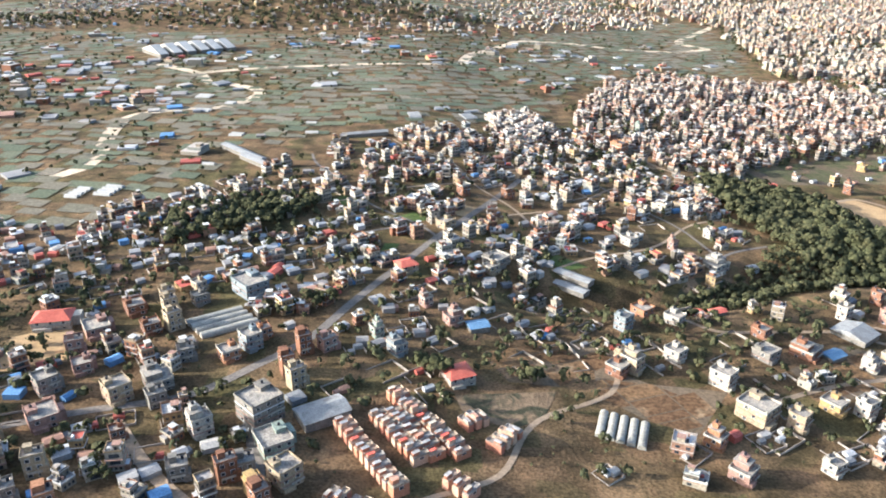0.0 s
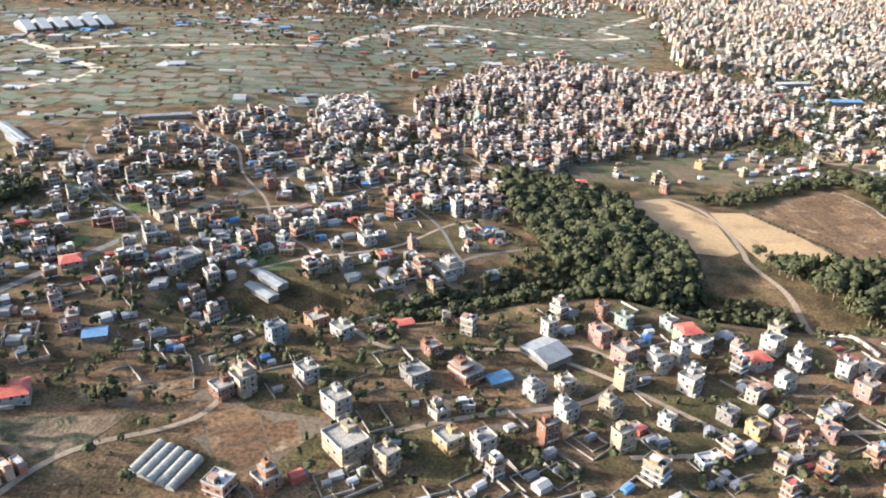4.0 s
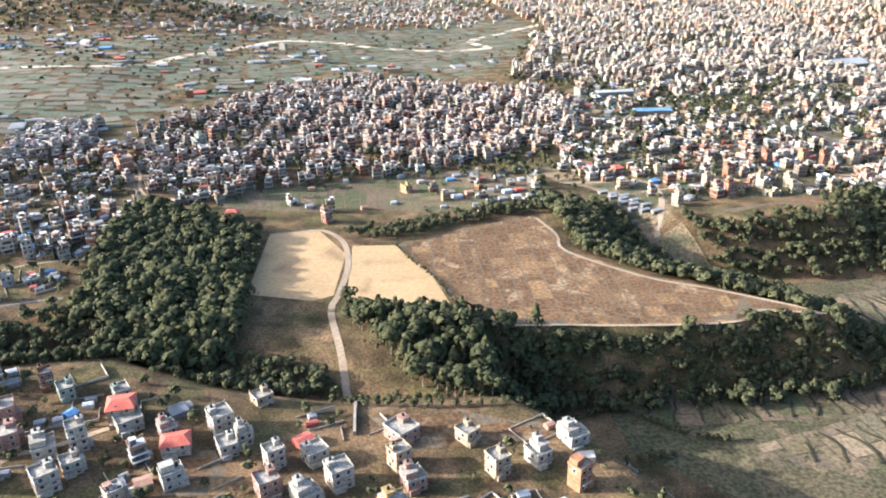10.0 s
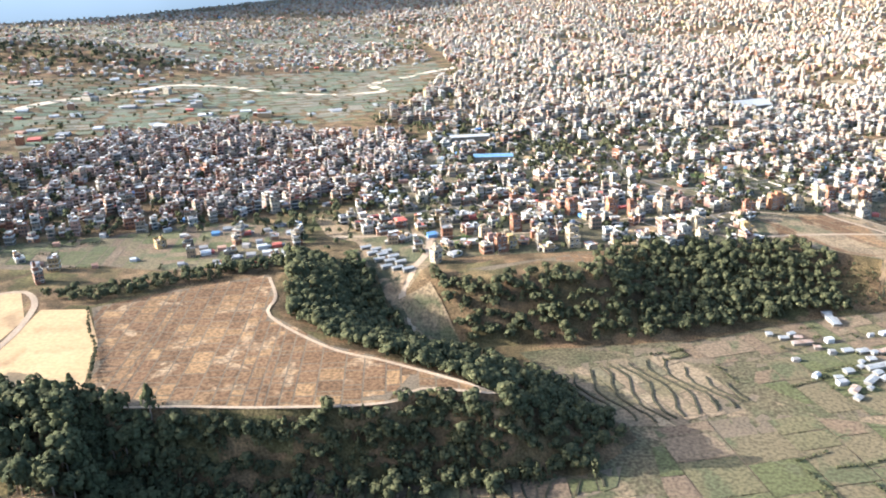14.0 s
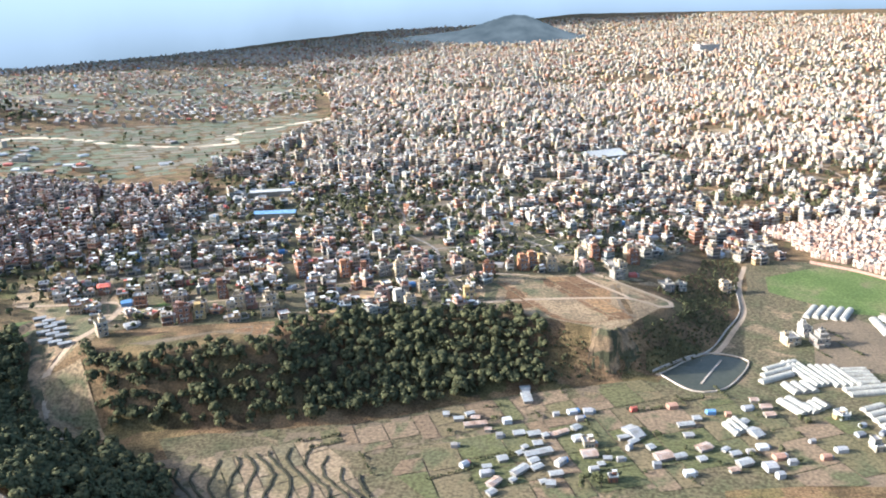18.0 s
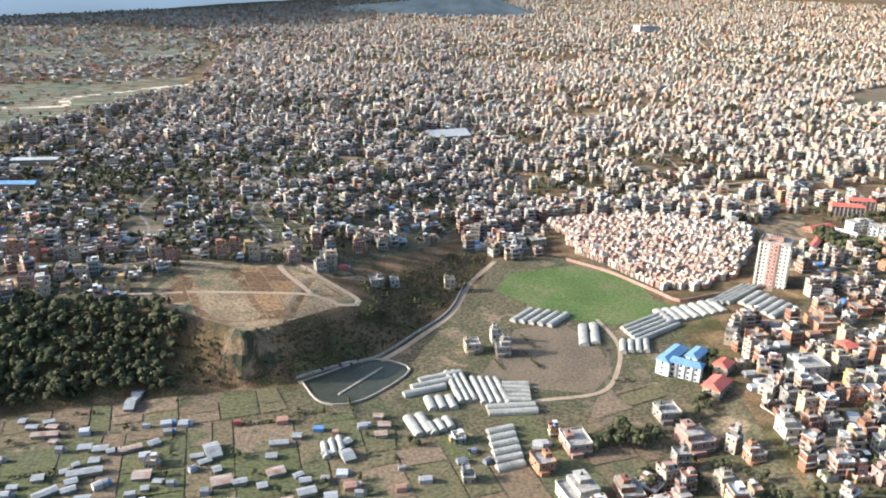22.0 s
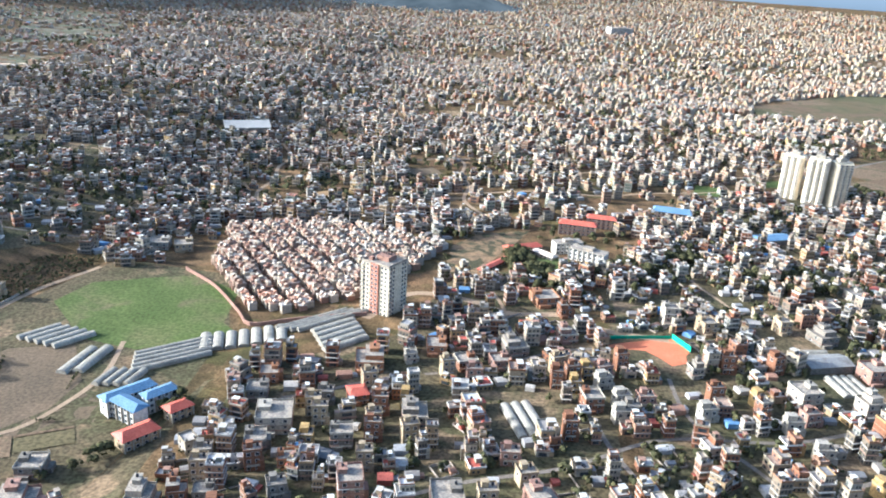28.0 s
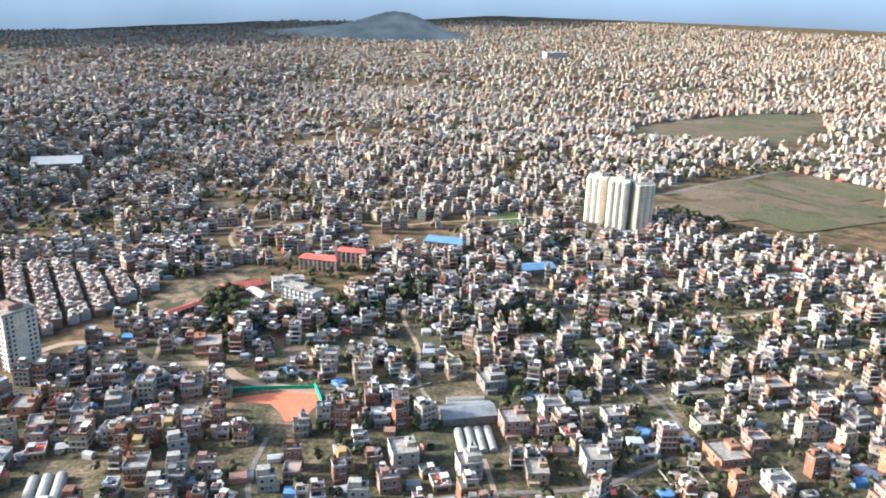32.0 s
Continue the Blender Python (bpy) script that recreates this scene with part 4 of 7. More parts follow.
def pydata(name, v, f, material):
    me = bpy.data.meshes.new(name)
    v, f = np.asarray(v, np.float32), np.asarray(f, np.int32)
    me.vertices.add(len(v))
    me.vertices.foreach_set("co", v.ravel())
    k = f.shape[1]
    me.loops.add(f.size)
    me.loops.foreach_set("vertex_index", f.ravel())
    me.polygons.add(len(f))
    me.polygons.foreach_set("loop_start", np.arange(0, f.size, k, dtype=np.int32))
    me.polygons.foreach_set("loop_total", np.full(len(f), k, np.int32))
    me.update(calc_edges=True)
    me.materials.append(material)
    return me


def trunk_build(lean=0.0):
    b = Build()
    b.cyl(0, 0, -0.05, 0.03, 0.6, 6, top=0.5)
    for a in (0.4, 2.3, 4.4):
        n = len(b.v)
        dx, dy = 0.16 * math.cos(a), 0.16 * math.sin(a)
        b.v += [(-0.012, 0, 0.36), (0.012, 0, 0.36), (0, 0.015, 0.38), (dx, dy, 0.62)]
        b.f += [(n, n + 1, n + 3), (n + 1, n + 2, n + 3), (n + 2, n, n + 3)]
        b.m += [0] * 3
    return b


TRUNK = trunk_build().mesh("trunk", M_BARK)
CROWN_MESHES = [pydata("crown", v, f, M_LEAF) for v, f in CROWNS]
TREE_WORDS = ["dark green broadleaf tree with an uneven crown", "tall dark conifer with a narrow crown"]


def plant(x, y, h, kind, group, rnd):
    k = rnd.randrange(4) if kind == "round" else 4 + rnd.randrange(2)
    wide = h * rnd.uniform(0.85, 1.15)
    m = Matrix.Translation((x, y, ground_z(x, y))) @ Matrix.Rotation(rnd.uniform(0, 6.28), 4, "Z") @ Matrix.Diagonal((wide, wide, h, 1))
    t = thing("tree", m, TREE_WORDS[kind == "cone"], "tree", group)
    part("trunk", TRUNK, None, t)
    part("crown", CROWN_MESHES[k], None, t)


def woods(name, spots, label, low=6, high=12, cone=0.0, seed=1, far=0):
    """Many trees as one mass of clumps; far picks coarser crowns."""
    rnd = np.random.RandomState(seed)
    vs, fs, n = [], [], 0
    spots = np.asarray(spots, float)
    z, _ = terrain(spots[:, 0], spots[:, 1])
    for (x, y), g in zip(spots, z):
        k = rnd.randint(4, 6) if rnd.rand() < cone else rnd.randint(0, 4)
        v, f = (CROWNS, FAR_CROWNS, TINY_CROWNS)[int(far)][k]
        h = rnd.uniform(low, high)
        a = rnd.rand() * 6.283
        wx = h * rnd.uniform(0.85, 1.2)
        c, s = math.cos(a) * wx, math.sin(a) * wx
        vs.append(np.stack([x + v[:, 0] * c - v[:, 1] * s, y + v[:, 0] * s + v[:, 1] * c, g - 0.12 * h + v[:, 2] * h], 1))
        fs.append(f + n)
        n += len(v)
    me = pydata(name, np.concatenate(vs), np.concatenate(fs), M_LEAFMIX)
    return tagged(new(name, me), label, "trees", kind="stuff")


def scatter(poly, step, seed, jitter=0.45):
    rnd = np.random.RandomState(seed)
    xs, ys = [p[0] for p in poly], [p[1] for p in poly]
    gx, gy = np.meshgrid(np.arange(min(xs), max(xs), step), np.arange(min(ys), max(ys), step))
    x = gx.ravel() + rnd.uniform(-jitter, jitter, gx.size) * step
    y = gy.ravel() + rnd.uniform(-jitter, jitter, gx.size) * step
    ok = inside(x, y, poly)
    return np.stack([x[ok], y[ok]], 1)


FOREST_WEST = [(236, 709), (286, 690), (332, 668), (345, 616), (352, 560), (362, 532), (355, 507), (313, 500), (267, 534), (245, 606), (234, 674)]
CONIFERS = [(411, 573), (425, 562), (443, 556), (481, 552), (507, 541), (535, 542), (530, 500), (487, 486), (458, 500), (432, 525), (416, 550)]
GULLY_WOOD = [(536, 752), (567, 747), (604, 700), (629, 667), (654, 638), (683, 612), (694, 580), (668, 590), (630, 608), (598, 625), (556, 665), (550, 700)]
GROVES = [(-6, 345, 9, 8, 7, 12), (43, 350, 8, 6, 6, 11), (-70, 412, 8, 7, 7, 12), (-140, 262, 10, 6, 6, 10), (36, 378, 7, 4, 5, 8), (1200, 715, 12, 8, 7, 11), (1264, 800, 9, 7, 7, 11), (1185, 705, 10, 6, 6, 9),
          (1306, 690, 12, 8, 6, 10), (1390, 1110, 10, 6, 7, 10), (1578, 860, 12, 6, 5, 9), (1530, 1010, 12, 7, 6, 10), (950, 640, 7, 4, 6, 9)]
RAVINE_WOOD = [(140, 440), (160, 478), (200, 500), (240, 535), (290, 545), (340, 520), (410, 508), (420, 490), (360, 482), (300, 500), (240, 480), (190, 455)]
FAR_EDGE_WOOD = [(395, 672), (430, 668), (470, 700), (532, 728), (545, 735), (528, 748), (470, 722), (425, 692)]
GULLY_OPEN = [(616, 790), (640, 765), (646, 730), (650, 712), (668, 694), (676, 684), (668, 672), (652, 662), (629, 687), (612, 712), (592, 745), (580, 786)]
rt = random.Random(21)
spots = scatter(FOREST_WEST, 6.5, 1)
front = [p for p in spots if p[1] < 600 and p[0] > 290][:110]
keep = {tuple(p) for p in front}
for p in front:
    plant(p[0], p[1], rt.uniform(12, 19), "round", "trees of the western wood", rt)
woods("western_wood", [p for p in spots if tuple(p) not in keep], "dense dark broadleaf wood", 11, 18, 0.1, 2)
spots = scatter(CONIFERS, 6.5, 3)
for p in spots[:120]:
    plant(p[0], p[1], rt.uniform(12, 19), "cone" if rt.random() < 0.45 else "round", "trees below the stubble field", rt)
if len(spots) > 120:
    woods("plateau_wood", spots[120:], "dark mixed wood below the stubble field", 9, 15, 0.4, 4)
gw = scatter(GULLY_WOOD, 6, 5)
woods("gully_wood", gw[~inside(gw[:, 0], gw[:, 1], GULLY_OPEN)], "dark trees filling the gully", 8, 14, 0.05, 6)
woods("ravine_wood", scatter(RAVINE_WOOD, 6, 7), "dark trees and scrub along the ravine", 6, 11, 0.05, 8)
woods("brink_wood", scatter(FAR_EDGE_WOOD, 6, 9), "trees behind the ploughed plateau", 6, 10, 0.05, 10)
# trees and scrub on the cliff faces
cl = scatter([(480, 505), (700, 540), (790, 575), (1120, 720), (1130, 1000), (990, 880), (700, 800), (560, 790), (480, 560)], 6.0, 11)
_, sl = terrain(cl[:, 0], cl[:, 1])
hillside = cl[(sl > 0.04) & (sl < 0.97) & ~((cl[:, 0] > 936) & (cl[:, 1] > 690)) & ~inside(cl[:, 0], cl[:, 1], GULLY_OPEN)]
woods("cliff_wood", hillside, "dark trees covering the cliff face", 7, 13, 0.1, 12)
face = scatter([(478, 520), (560, 528), (690, 542), (700, 566), (640, 575), (575, 552), (500, 552)], 3.6, 61)
_, fs = terrain(face[:, 0], face[:, 1])
woods("cliff_face_wood", face[(fs > 0.1) & (fs < 0.9)], "dark trees clinging to the plateau cliff", 6, 11, 0.15, 62)
foot = scatter([(500, 512), (560, 522), (690, 538), (745, 556), (735, 562), (683, 550), (560, 536), (505, 528)], 7, 63)
woods("cliff_foot_wood", foot, "trees along the foot of the plateau cliff", 8, 14, 0.2, 64)
tops = scatter([(690, 716), (762, 726), (780, 768), (806, 786), (885, 792), (925, 793), (925, 803), (800, 800), (765, 775), (750, 738), (690, 726)], 7, 65)
woods("brink_trees", tops, "trees along the brink of the second cliff", 6, 10, 0.05, 66)
dense = scatter([(936, 740), (1000, 755), (1120, 720), (1130, 1000), (1040, 960), (990, 800), (936, 790)], 3.4, 67)
_, ds = terrain(dense[:, 0], dense[:, 1])
scrub = dense[(ds > 0.12) & (ds < 0.97) & ~inside(dense[:, 0], dense[:, 1], [(964, 757), (984, 761), (994, 776), (970, 778)])]
woods("cliff_scrub", scrub, "dark dry scrub on the knoll slope", 1.6, 3.6, 0.0, 13, True)
hedge = np.array([(x, y) for x, y in smooth_line([(420, 478), (470, 482), (500, 497), (530, 505), (565, 525), (600, 505), (620, 500)], 5)] + [(x, y - 5) for x, y in smooth_line([(430, 474), (480, 470), (540, 480), (590, 492)], 6)])
woods("field_hedge", hedge, "bushes along the field edge", 4, 7, 0, 14)
for gx, gy, gr, gn, low, high in GROVES:
    spot = [(gx + gr * math.sqrt(rt.random()) * math.cos(a), gy + gr * 0.8 * math.sqrt(rt.random()) * math.sin(a)) for a in [rt.uniform(0, 6.28) for _ in range(gn)]]
    for p in spot:
        plant(p[0], p[1], rt.uniform(low, high), "round", "garden trees", rt)
lines = []
rh = random.Random(88)
for poly, n in (([(770, 690), (998, 760), (1075, 735), (1010, 640), (845, 640)], 26), ([(772, 596), (900, 606), (1000, 570), (1000, 490), (786, 486)], 16), ([(1120, 780), (1150, 860), (1205, 862), (1235, 800), (1185, 760)], 8), ([(284, 718), (449, 728), (536, 742), (540, 790), (424, 839), (300, 760)], 18)):
    px, py = [p[0] for p in poly], [p[1] for p in poly]
    for _ in range(n):
        x, y, a = rh.uniform(min(px), max(px)), rh.uniform(min(py), max(py)), rh.choice((0.3, 1.87)) + rh.uniform(-0.15, 0.15)
        for k in range(rh.randint(5, 16)):
            q = (x + 2.1 * k * math.cos(a), y + 2.1 * k * math.sin(a))
            if inside(np.array([q[0]]), np.array([q[1]]), poly)[0]:
                lines.append(q)
woods("field_hedges", lines, "dark hedges between valley plots", 1.2, 3.0, 0, 17, True)
hedge2 = np.array(smooth_line([(433, 655), (447, 628), (462, 605), (476, 570)], 4))
woods("plateau_hedge", hedge2, "low hedge between the plateau fields", 2.5, 4.5, 0, 15)

# ---- houses ----
WINDOW = Build().box(0, 0, 0, 1.9, 0.1, 1.9, 0, 0, True).box(0, -0.05, 0.14, 1.6, 0.1, 1.6, 0, 1, True).mesh("window", [M_FRAME, M_GLASS])
TANK = Build().cyl(0, 0, 0, 0.62, 1.3, 10).cyl(0, 0, 1.3, 0.62, 0.25, 10, top=0.35).mesh("water_tank", M_TANK)
FLOOR_WORDS = {1: "one-storey", 2: "two-storey", 3: "three-storey", 4: "four-storey", 5: "five-storey", 6: "six-storey"}
COLOUR_WORDS = ["white", "cream", "red brick", "bare concrete", "pink", "pale blue", "pale green", "orange", "yellow"]
PLACED = []


def house(x, y, w, floors, colour, rot=None, d=None, roof="flat", group="", rnd=None):
    """A flat-roofed town house with parapet, stair cabin, windows, balconies and a water tank."""
    rnd = rnd or random.Random(int(x * 31 + y * 17))
    rot = rot if rot is not None else (0.66 if x < 700 else 0.24) + rnd.uniform(-0.14, 0.14)
    d = d or w * rnd.uniform(0.75, 1.05)
    floors = max(floors - 1, 2) if floors > 1 else 1
    fh = 3.1
    w *= 0.84
    h = floors * fh
    z = min(ground_z(x + a, y + b) for a in (-w / 2, w / 2) for b in (-d / 2, d / 2)) - 0.2
    PLACED.append((x, y, 0.55 * math.hypot(w, d)))
    words = f"{COLOUR_WORDS[colour]} {FLOOR_WORDS[min(floors, 6)]} house with " + {"flat": "a flat roof terrace", "red": "a red metal roof", "blue": "a blue metal roof"}[roof]
    t = thing("house", pose(x, y, z, 0, 0, math.degrees(rot)), words, "house", group)
    back = rnd.random() < 0.55 and floors > 2 and roof == "flat"
    top = h - fh if back else h
    wall = WALLS[colour]
    b = Build().box(0, 0, -1.5, w, d, top + 1.5)
    for k in range(1, floors):
        if k * fh < top - 1:
            b.box(0, -0.1, k * fh - 0.15, w + 0.55, d + 0.7, 0.26, 0, 1, True)
    if back:
        ux = rnd.choice((-1, 1)) * w * 0.17
        b.box(ux, d * 0.12, top, w * 0.64, d * 0.74, fh)
    if rnd.random() < 0.5:
        b.box(w * 0.58, d * rnd.uniform(-0.2, 0.2), -1.5, w * 0.3, d * 0.5, min(top, rnd.choice((1, 2)) * fh) + 1.5)
    b.box(-w * 0.2, -d * 0.56, -1.5, w * 0.5, d * 0.2, fh + 1.4)
    part("wall", b, [wall, M_TRIM], t)
    if roof == "flat":
        b = Build()
        for q, a, e, zz in ((0, w, d, top),):
            b.box(0, 0, zz, w + 0.5, d + 0.5, 0.2, 0, 0, True)
        part("roof_slab", b, M_ROOF, t)
        b = Build().ring(0, 0, top + 0.2, w + 0.5, d + 0.5, 1.0)
        for px, py in ((-1, -1), (1, -1), (1, 1), (-1, 1)):
            b.box(px * w * 0.48, py * d * 0.48, top + 0.2, 0.4, 0.4, rnd.uniform(1.2, 2.2))
        part("parapet", b, WALLS[colour if rnd.random() < 0.6 else 0], t)
        cabx, caby = (ux if back else rnd.choice((-1, 1)) * w * 0.28), d * rnd.uniform(0.1, 0.28)
        ct = (h if back else top) + 0.2
        cabin = part("stair_cabin", Build().box(cabx, caby, ct, w * 0.32, d * 0.36, 2.3).box(cabx, caby, ct + 2.3, w * 0.38, d * 0.42, 0.15, 0, 0, True), wall, t)
        part("water_tank", TANK, None, cabin, "black plastic water tank", at=pose(cabx, caby, ct + 2.45))
        if back:
            part("upper_slab", Build().box(ux, d * 0.12, h, w * 0.64 + 0.4, d * 0.74 + 0.4, 0.2, 0, 0, True), M_ROOF, t)
    else:
        part("roof", Build().prism(0, 0, h, w + 1.2, d + 1.2, 0.12, w * 0.16, 0, 0, hip=0.25 * w), M_RED if roof == "red" else M_BLUE, t, roof + " metal roof")
    nf = 2 if w < 13 else 3
    for k in range(floors - (1 if back else 0)):
        zz = k * fh + 1.2
        for i in range(nf):
            part("window", WINDOW, None, t, at=pose((i + 0.5 - nf / 2) * w / nf, -d / 2 - 0.02, zz))
        part("window", WINDOW, None, t, at=pose(-w / 2 - 0.02, (-0.12 if k % 2 else 0.16) * d, zz, 0, 0, -90))
        if k and (k + int(x)) % 2:
            b = Build().box(w * 0.2, -d / 2 - 0.6, k * fh - 0.1, w * 0.55, 1.2, 0.16, 0, 0, True)
            b.box(w * 0.2, -d / 2 - 1.15, k * fh + 0.06, w * 0.55, 0.08, 0.85)
            part("balcony", b, WALLS[0] if colour != 0 else M_ROOF, t)
    return t


HOUSES_A = [(-189, 321, 12, 4, 3), (-189, 380, 15, 3, 4), (-180, 340, 11, 3, 4), (-179, 295, 15, 3, 4), (-177, 405, 12, 3, 2), (-160, 382, 11, 3, 2), (-153, 315, 13, 4, 1), (-148, 433, 8, 3, 1), (-143, 416, 9, 2, 3), (-141, 283, 7, 3, 2), (-138, 327, 14, 4, 3), (-116, 430, 18, 4, 5), (-110, 353, 11, 3, 7), (-107, 290, 11, 5, 0), (-101, 364, 11, 4, 5), (-97, 635, 9, 4, 0), (-96, 375, 7, 3, 7), (-83, 302, 19, 5, 3), (-73, 281, 16, 3, 6)]
HOUSES_B = [(-64, 259, 13, 4, 1), (-36, 380, 7, 4, 6), (-24, 364, 9, 4, 5), (-10, 421, 7, 4, 4), (2, 552, 13, 3, 1), (6, 402, 11, 4, 4), (17, 632, 10, 4, 2), (27, 546, 8, 3, 1), (32, 478, 10, 3, 1), (36, 492, 17, 3, 3), (55, 638, 10, 4, 2), (71, 537, 11, 4, 2), (93, 362, 10, 3, 2), (94, 618, 8, 4, 0), (100, 375, 10, 2, 1), (102, 366, 10, 5, 1), (107, 413, 10, 4, 5), (124, 437, 12, 4, 7), (126, 450, 8, 3, 1)]
HOUSES_C = [(127, 302, 10, 4, 7), (129, 380, 10, 3, 0), (130, 504, 9, 4, 3), (132, 279, 11, 4, 4), (139, 547, 10, 3, 0), (140, 423, 10, 2, 0), (147, 354, 11, 4, 0), (155, 326, 16, 4, 1), (171, 544, 7, 4, 4), (173, 319, 9, 4, 1), (176, 287, 9, 3, 0), (181, 384, 13, 3, 3), (182, 799, 14, 5, 7), (188, 410, 9, 3, 2), (195, 518, 17, 4, 0), (198, 336, 11, 3, 8), (199, 609, 7, 5, 0), (206, 390, 15, 4, 2), (206, 570, 7, 3, 0)]
HOUSES_D = [(213, 333, 10, 4, 0), (220, 881, 13, 5, 6), (239, 380, 10, 4, 0), (252, 441, 8, 4, 0), (253, 366, 10, 4, 0), (255, 389, 9, 3, 1), (275, 373, 10, 4, 1), (280, 438, 10, 4, 4), (285, 465, 7, 4, 2), (290, 420, 12, 4, 4), (297, 459, 8, 3, 6), (300, 365, 7, 3, 0), (308, 417, 11, 4, 0), (319, 397, 11, 4, 0), (320, 423, 9, 5, 0), (323, 460, 8, 3, 6), (324, 408, 9, 3, 0), (331, 373, 9, 2, 3), (334, 440, 13, 3, 0)]
HOUSES_E = [(341, 362, 9, 3, 8), (355, 433, 8, 4, 4), (375, 362, 9, 3, 4), (376, 441, 11, 4, 0), (376, 700, 7, 5, 2), (384, 424, 9, 3, 0), (388, 465, 10, 3, 1), (389, 432, 7, 4, 0), (406, 417, 9, 4, 0), (408, 398, 10, 4, 4), (422, 422, 11, 3, 0), (424, 395, 11, 4, 0), (428, 780, 8, 3, 8), (430, 372, 7, 3, 7), (435, 407, 11, 4, 0), (457, 440, 13, 3, 4), (458, 420, 9, 4, 1), (460, 390, 13, 4, 8), (465, 407, 10, 4, 4)]
HOUSES_F = [(486, 439, 9, 3, 1), (499, 418, 9, 4, 1), (516, 426, 9, 4, 0), (532, 441, 11, 4, 0), (556, 437, 8, 3, 1), (571, 435, 7, 2, 4), (577, 446, 10, 3, 3), (645, 752, 8, 5, 1), (1004, 915, 15, 2, 1), (1043, 891, 11, 2, 3), (1056, 896, 7, 2, 0), (1097, 914, 9, 4, 1), (1114, 814, 11, 3, 1), (1130, 829, 8, 4, 0), (1134, 812, 11, 4, 3), (1149, 687, 11, 2, 7), (1155, 1038, 19, 3, 0), (1164, 661, 19, 4, 0)]
HOUSES_G = [(1168, 707, 15, 2, 1), (1174, 1041, 17, 3, 1), (1188, 665, 13, 4, 1), (1210, 658, 11, 4, 1), (1219, 692, 9, 4, 3), (1223, 739, 14, 3, 3), (1232, 713, 18, 4, 1), (1237, 674, 12, 4, 1), (1258, 698, 10, 4, 7), (1283, 719, 12, 4, 0), (1297, 724, 10, 4, 1), (1304, 817, 13, 3, 3), (1305, 836, 12, 3, 7), (1308, 726, 10, 3, 3), (1317, 771, 12, 3, 1), (1321, 790, 21, 4, 1), (1336, 756, 9, 3, 7), (1358, 777, 13, 4, 3), (1358, 859, 19, 4, 7)]
HOUSES_H = [(1370, 736, 13, 5, 4), (1381, 868, 8, 3, 0), (1391, 802, 15, 4, 1), (1395, 884, 14, 3, 7), (1413, 731, 16, 4, 1), (1414, 866, 14, 3, 1), (1434, 869, 13, 2, 4), (1443, 891, 15, 4, 3), (1454, 734, 15, 4, 4), (1464, 972, 20, 3, 7), (1476, 912, 13, 4, 1), (1477, 950, 10, 4, 1), (1483, 825, 12, 4, 1), (1547, 949, 12, 5, 1), (1548, 872, 9, 4, 3), (1569, 937, 12, 4, 1), (1570, 895, 9, 3, 2), (1575, 833, 7, 4, 2), (1603, 851, 15, 4, 1)]
HOUSES_I = [(1622, 950, 10, 4, 1), (1635, 844, 13, 5, 0), (1645, 940, 16, 4, 1), (1657, 890, 16, 4, 1), (1667, 846, 12, 3, 1), (1667, 991, 14, 3, 4), (1678, 909, 14, 4, 1), (1696, 857, 15, 4, 0), (1697, 964, 9, 3, 0), (1698, 1022, 14, 3, 1), (1711, 907, 12, 3, 0), (1759, 901, 14, 3, 1), (1762, 871, 19, 3, 7), (1769, 991, 13, 4, 4), (1780, 849, 13, 3, 0), (1781, 887, 12, 3, 1), (1812, 954, 16, 3, 7), (1834, 936, 14, 2, 0), (1842, 911, 14, 4, 1)]

for rows in (HOUSES_A, HOUSES_B, HOUSES_C, HOUSES_D, HOUSES_E, HOUSES_F, HOUSES_G, HOUSES_H, HOUSES_I):
    for x, y, w, floors, colour in rows:
        house(x, y, w, floors, (1, 4, 3, 1, 0, 2, 4)[int(x + y) % 7] if x > 1100 and colour == 1 else colour)
house(-216, 388, 24, 3, 0, 0.2, 14, "red")
house(-24, 470, 14, 3, 1, 0.5, 12, "red")
house(8, 342, 16, 3, 0, 0.4, 13, "red")
house(163, 452, 17, 3, 1, 0.35, 12, "red")
house(330, 445, 14, 4, 1, 0.3, 12, "red")
house(362, 424, 14, 3, 0, 0.3, 10, "red")
house(1358, 820, 12, 3, 7, 0.4, 11, "red")
house(610, 832, 10, 2, 2, 0.4, 9, "red")
house(305, 700, 10, 2, 2, 0.1, 8, "red")

# ---- row houses with shared units ----
def row_unit_parts(kind):
    w, d, fl = 6.6, 8.5 if kind else 6.8, 2
    wall = Build().box(0, 0, -1.5, w, d, fl * 3.2 + 1.5)
    roof = Build().box(0, 0, fl * 3.2, w + 0.3, d + 0.3, 0.2, 0, 0, True)
    roof.ring(0, 0, fl * 3.2 + 0.2, w, d, 0.8)
    cab = Build().box(w * 0.18, d * 0.2, fl * 3.2 + 0.2, w * 0.5, d * 0.4, 2.2)
    tile = Build().prism(w * 0.18, d * 0.2, fl * 3.2 + 2.4, w * 0.6, d * 0.5, 0.1, 0.9)
    if kind == 0:
        tile = Build().box(w * 0.18, d * 0.2, fl * 3.2 + 2.4, w * 0.56, d * 0.46, 0.2, 0, 0, True)
    return wall, roof, cab, tile


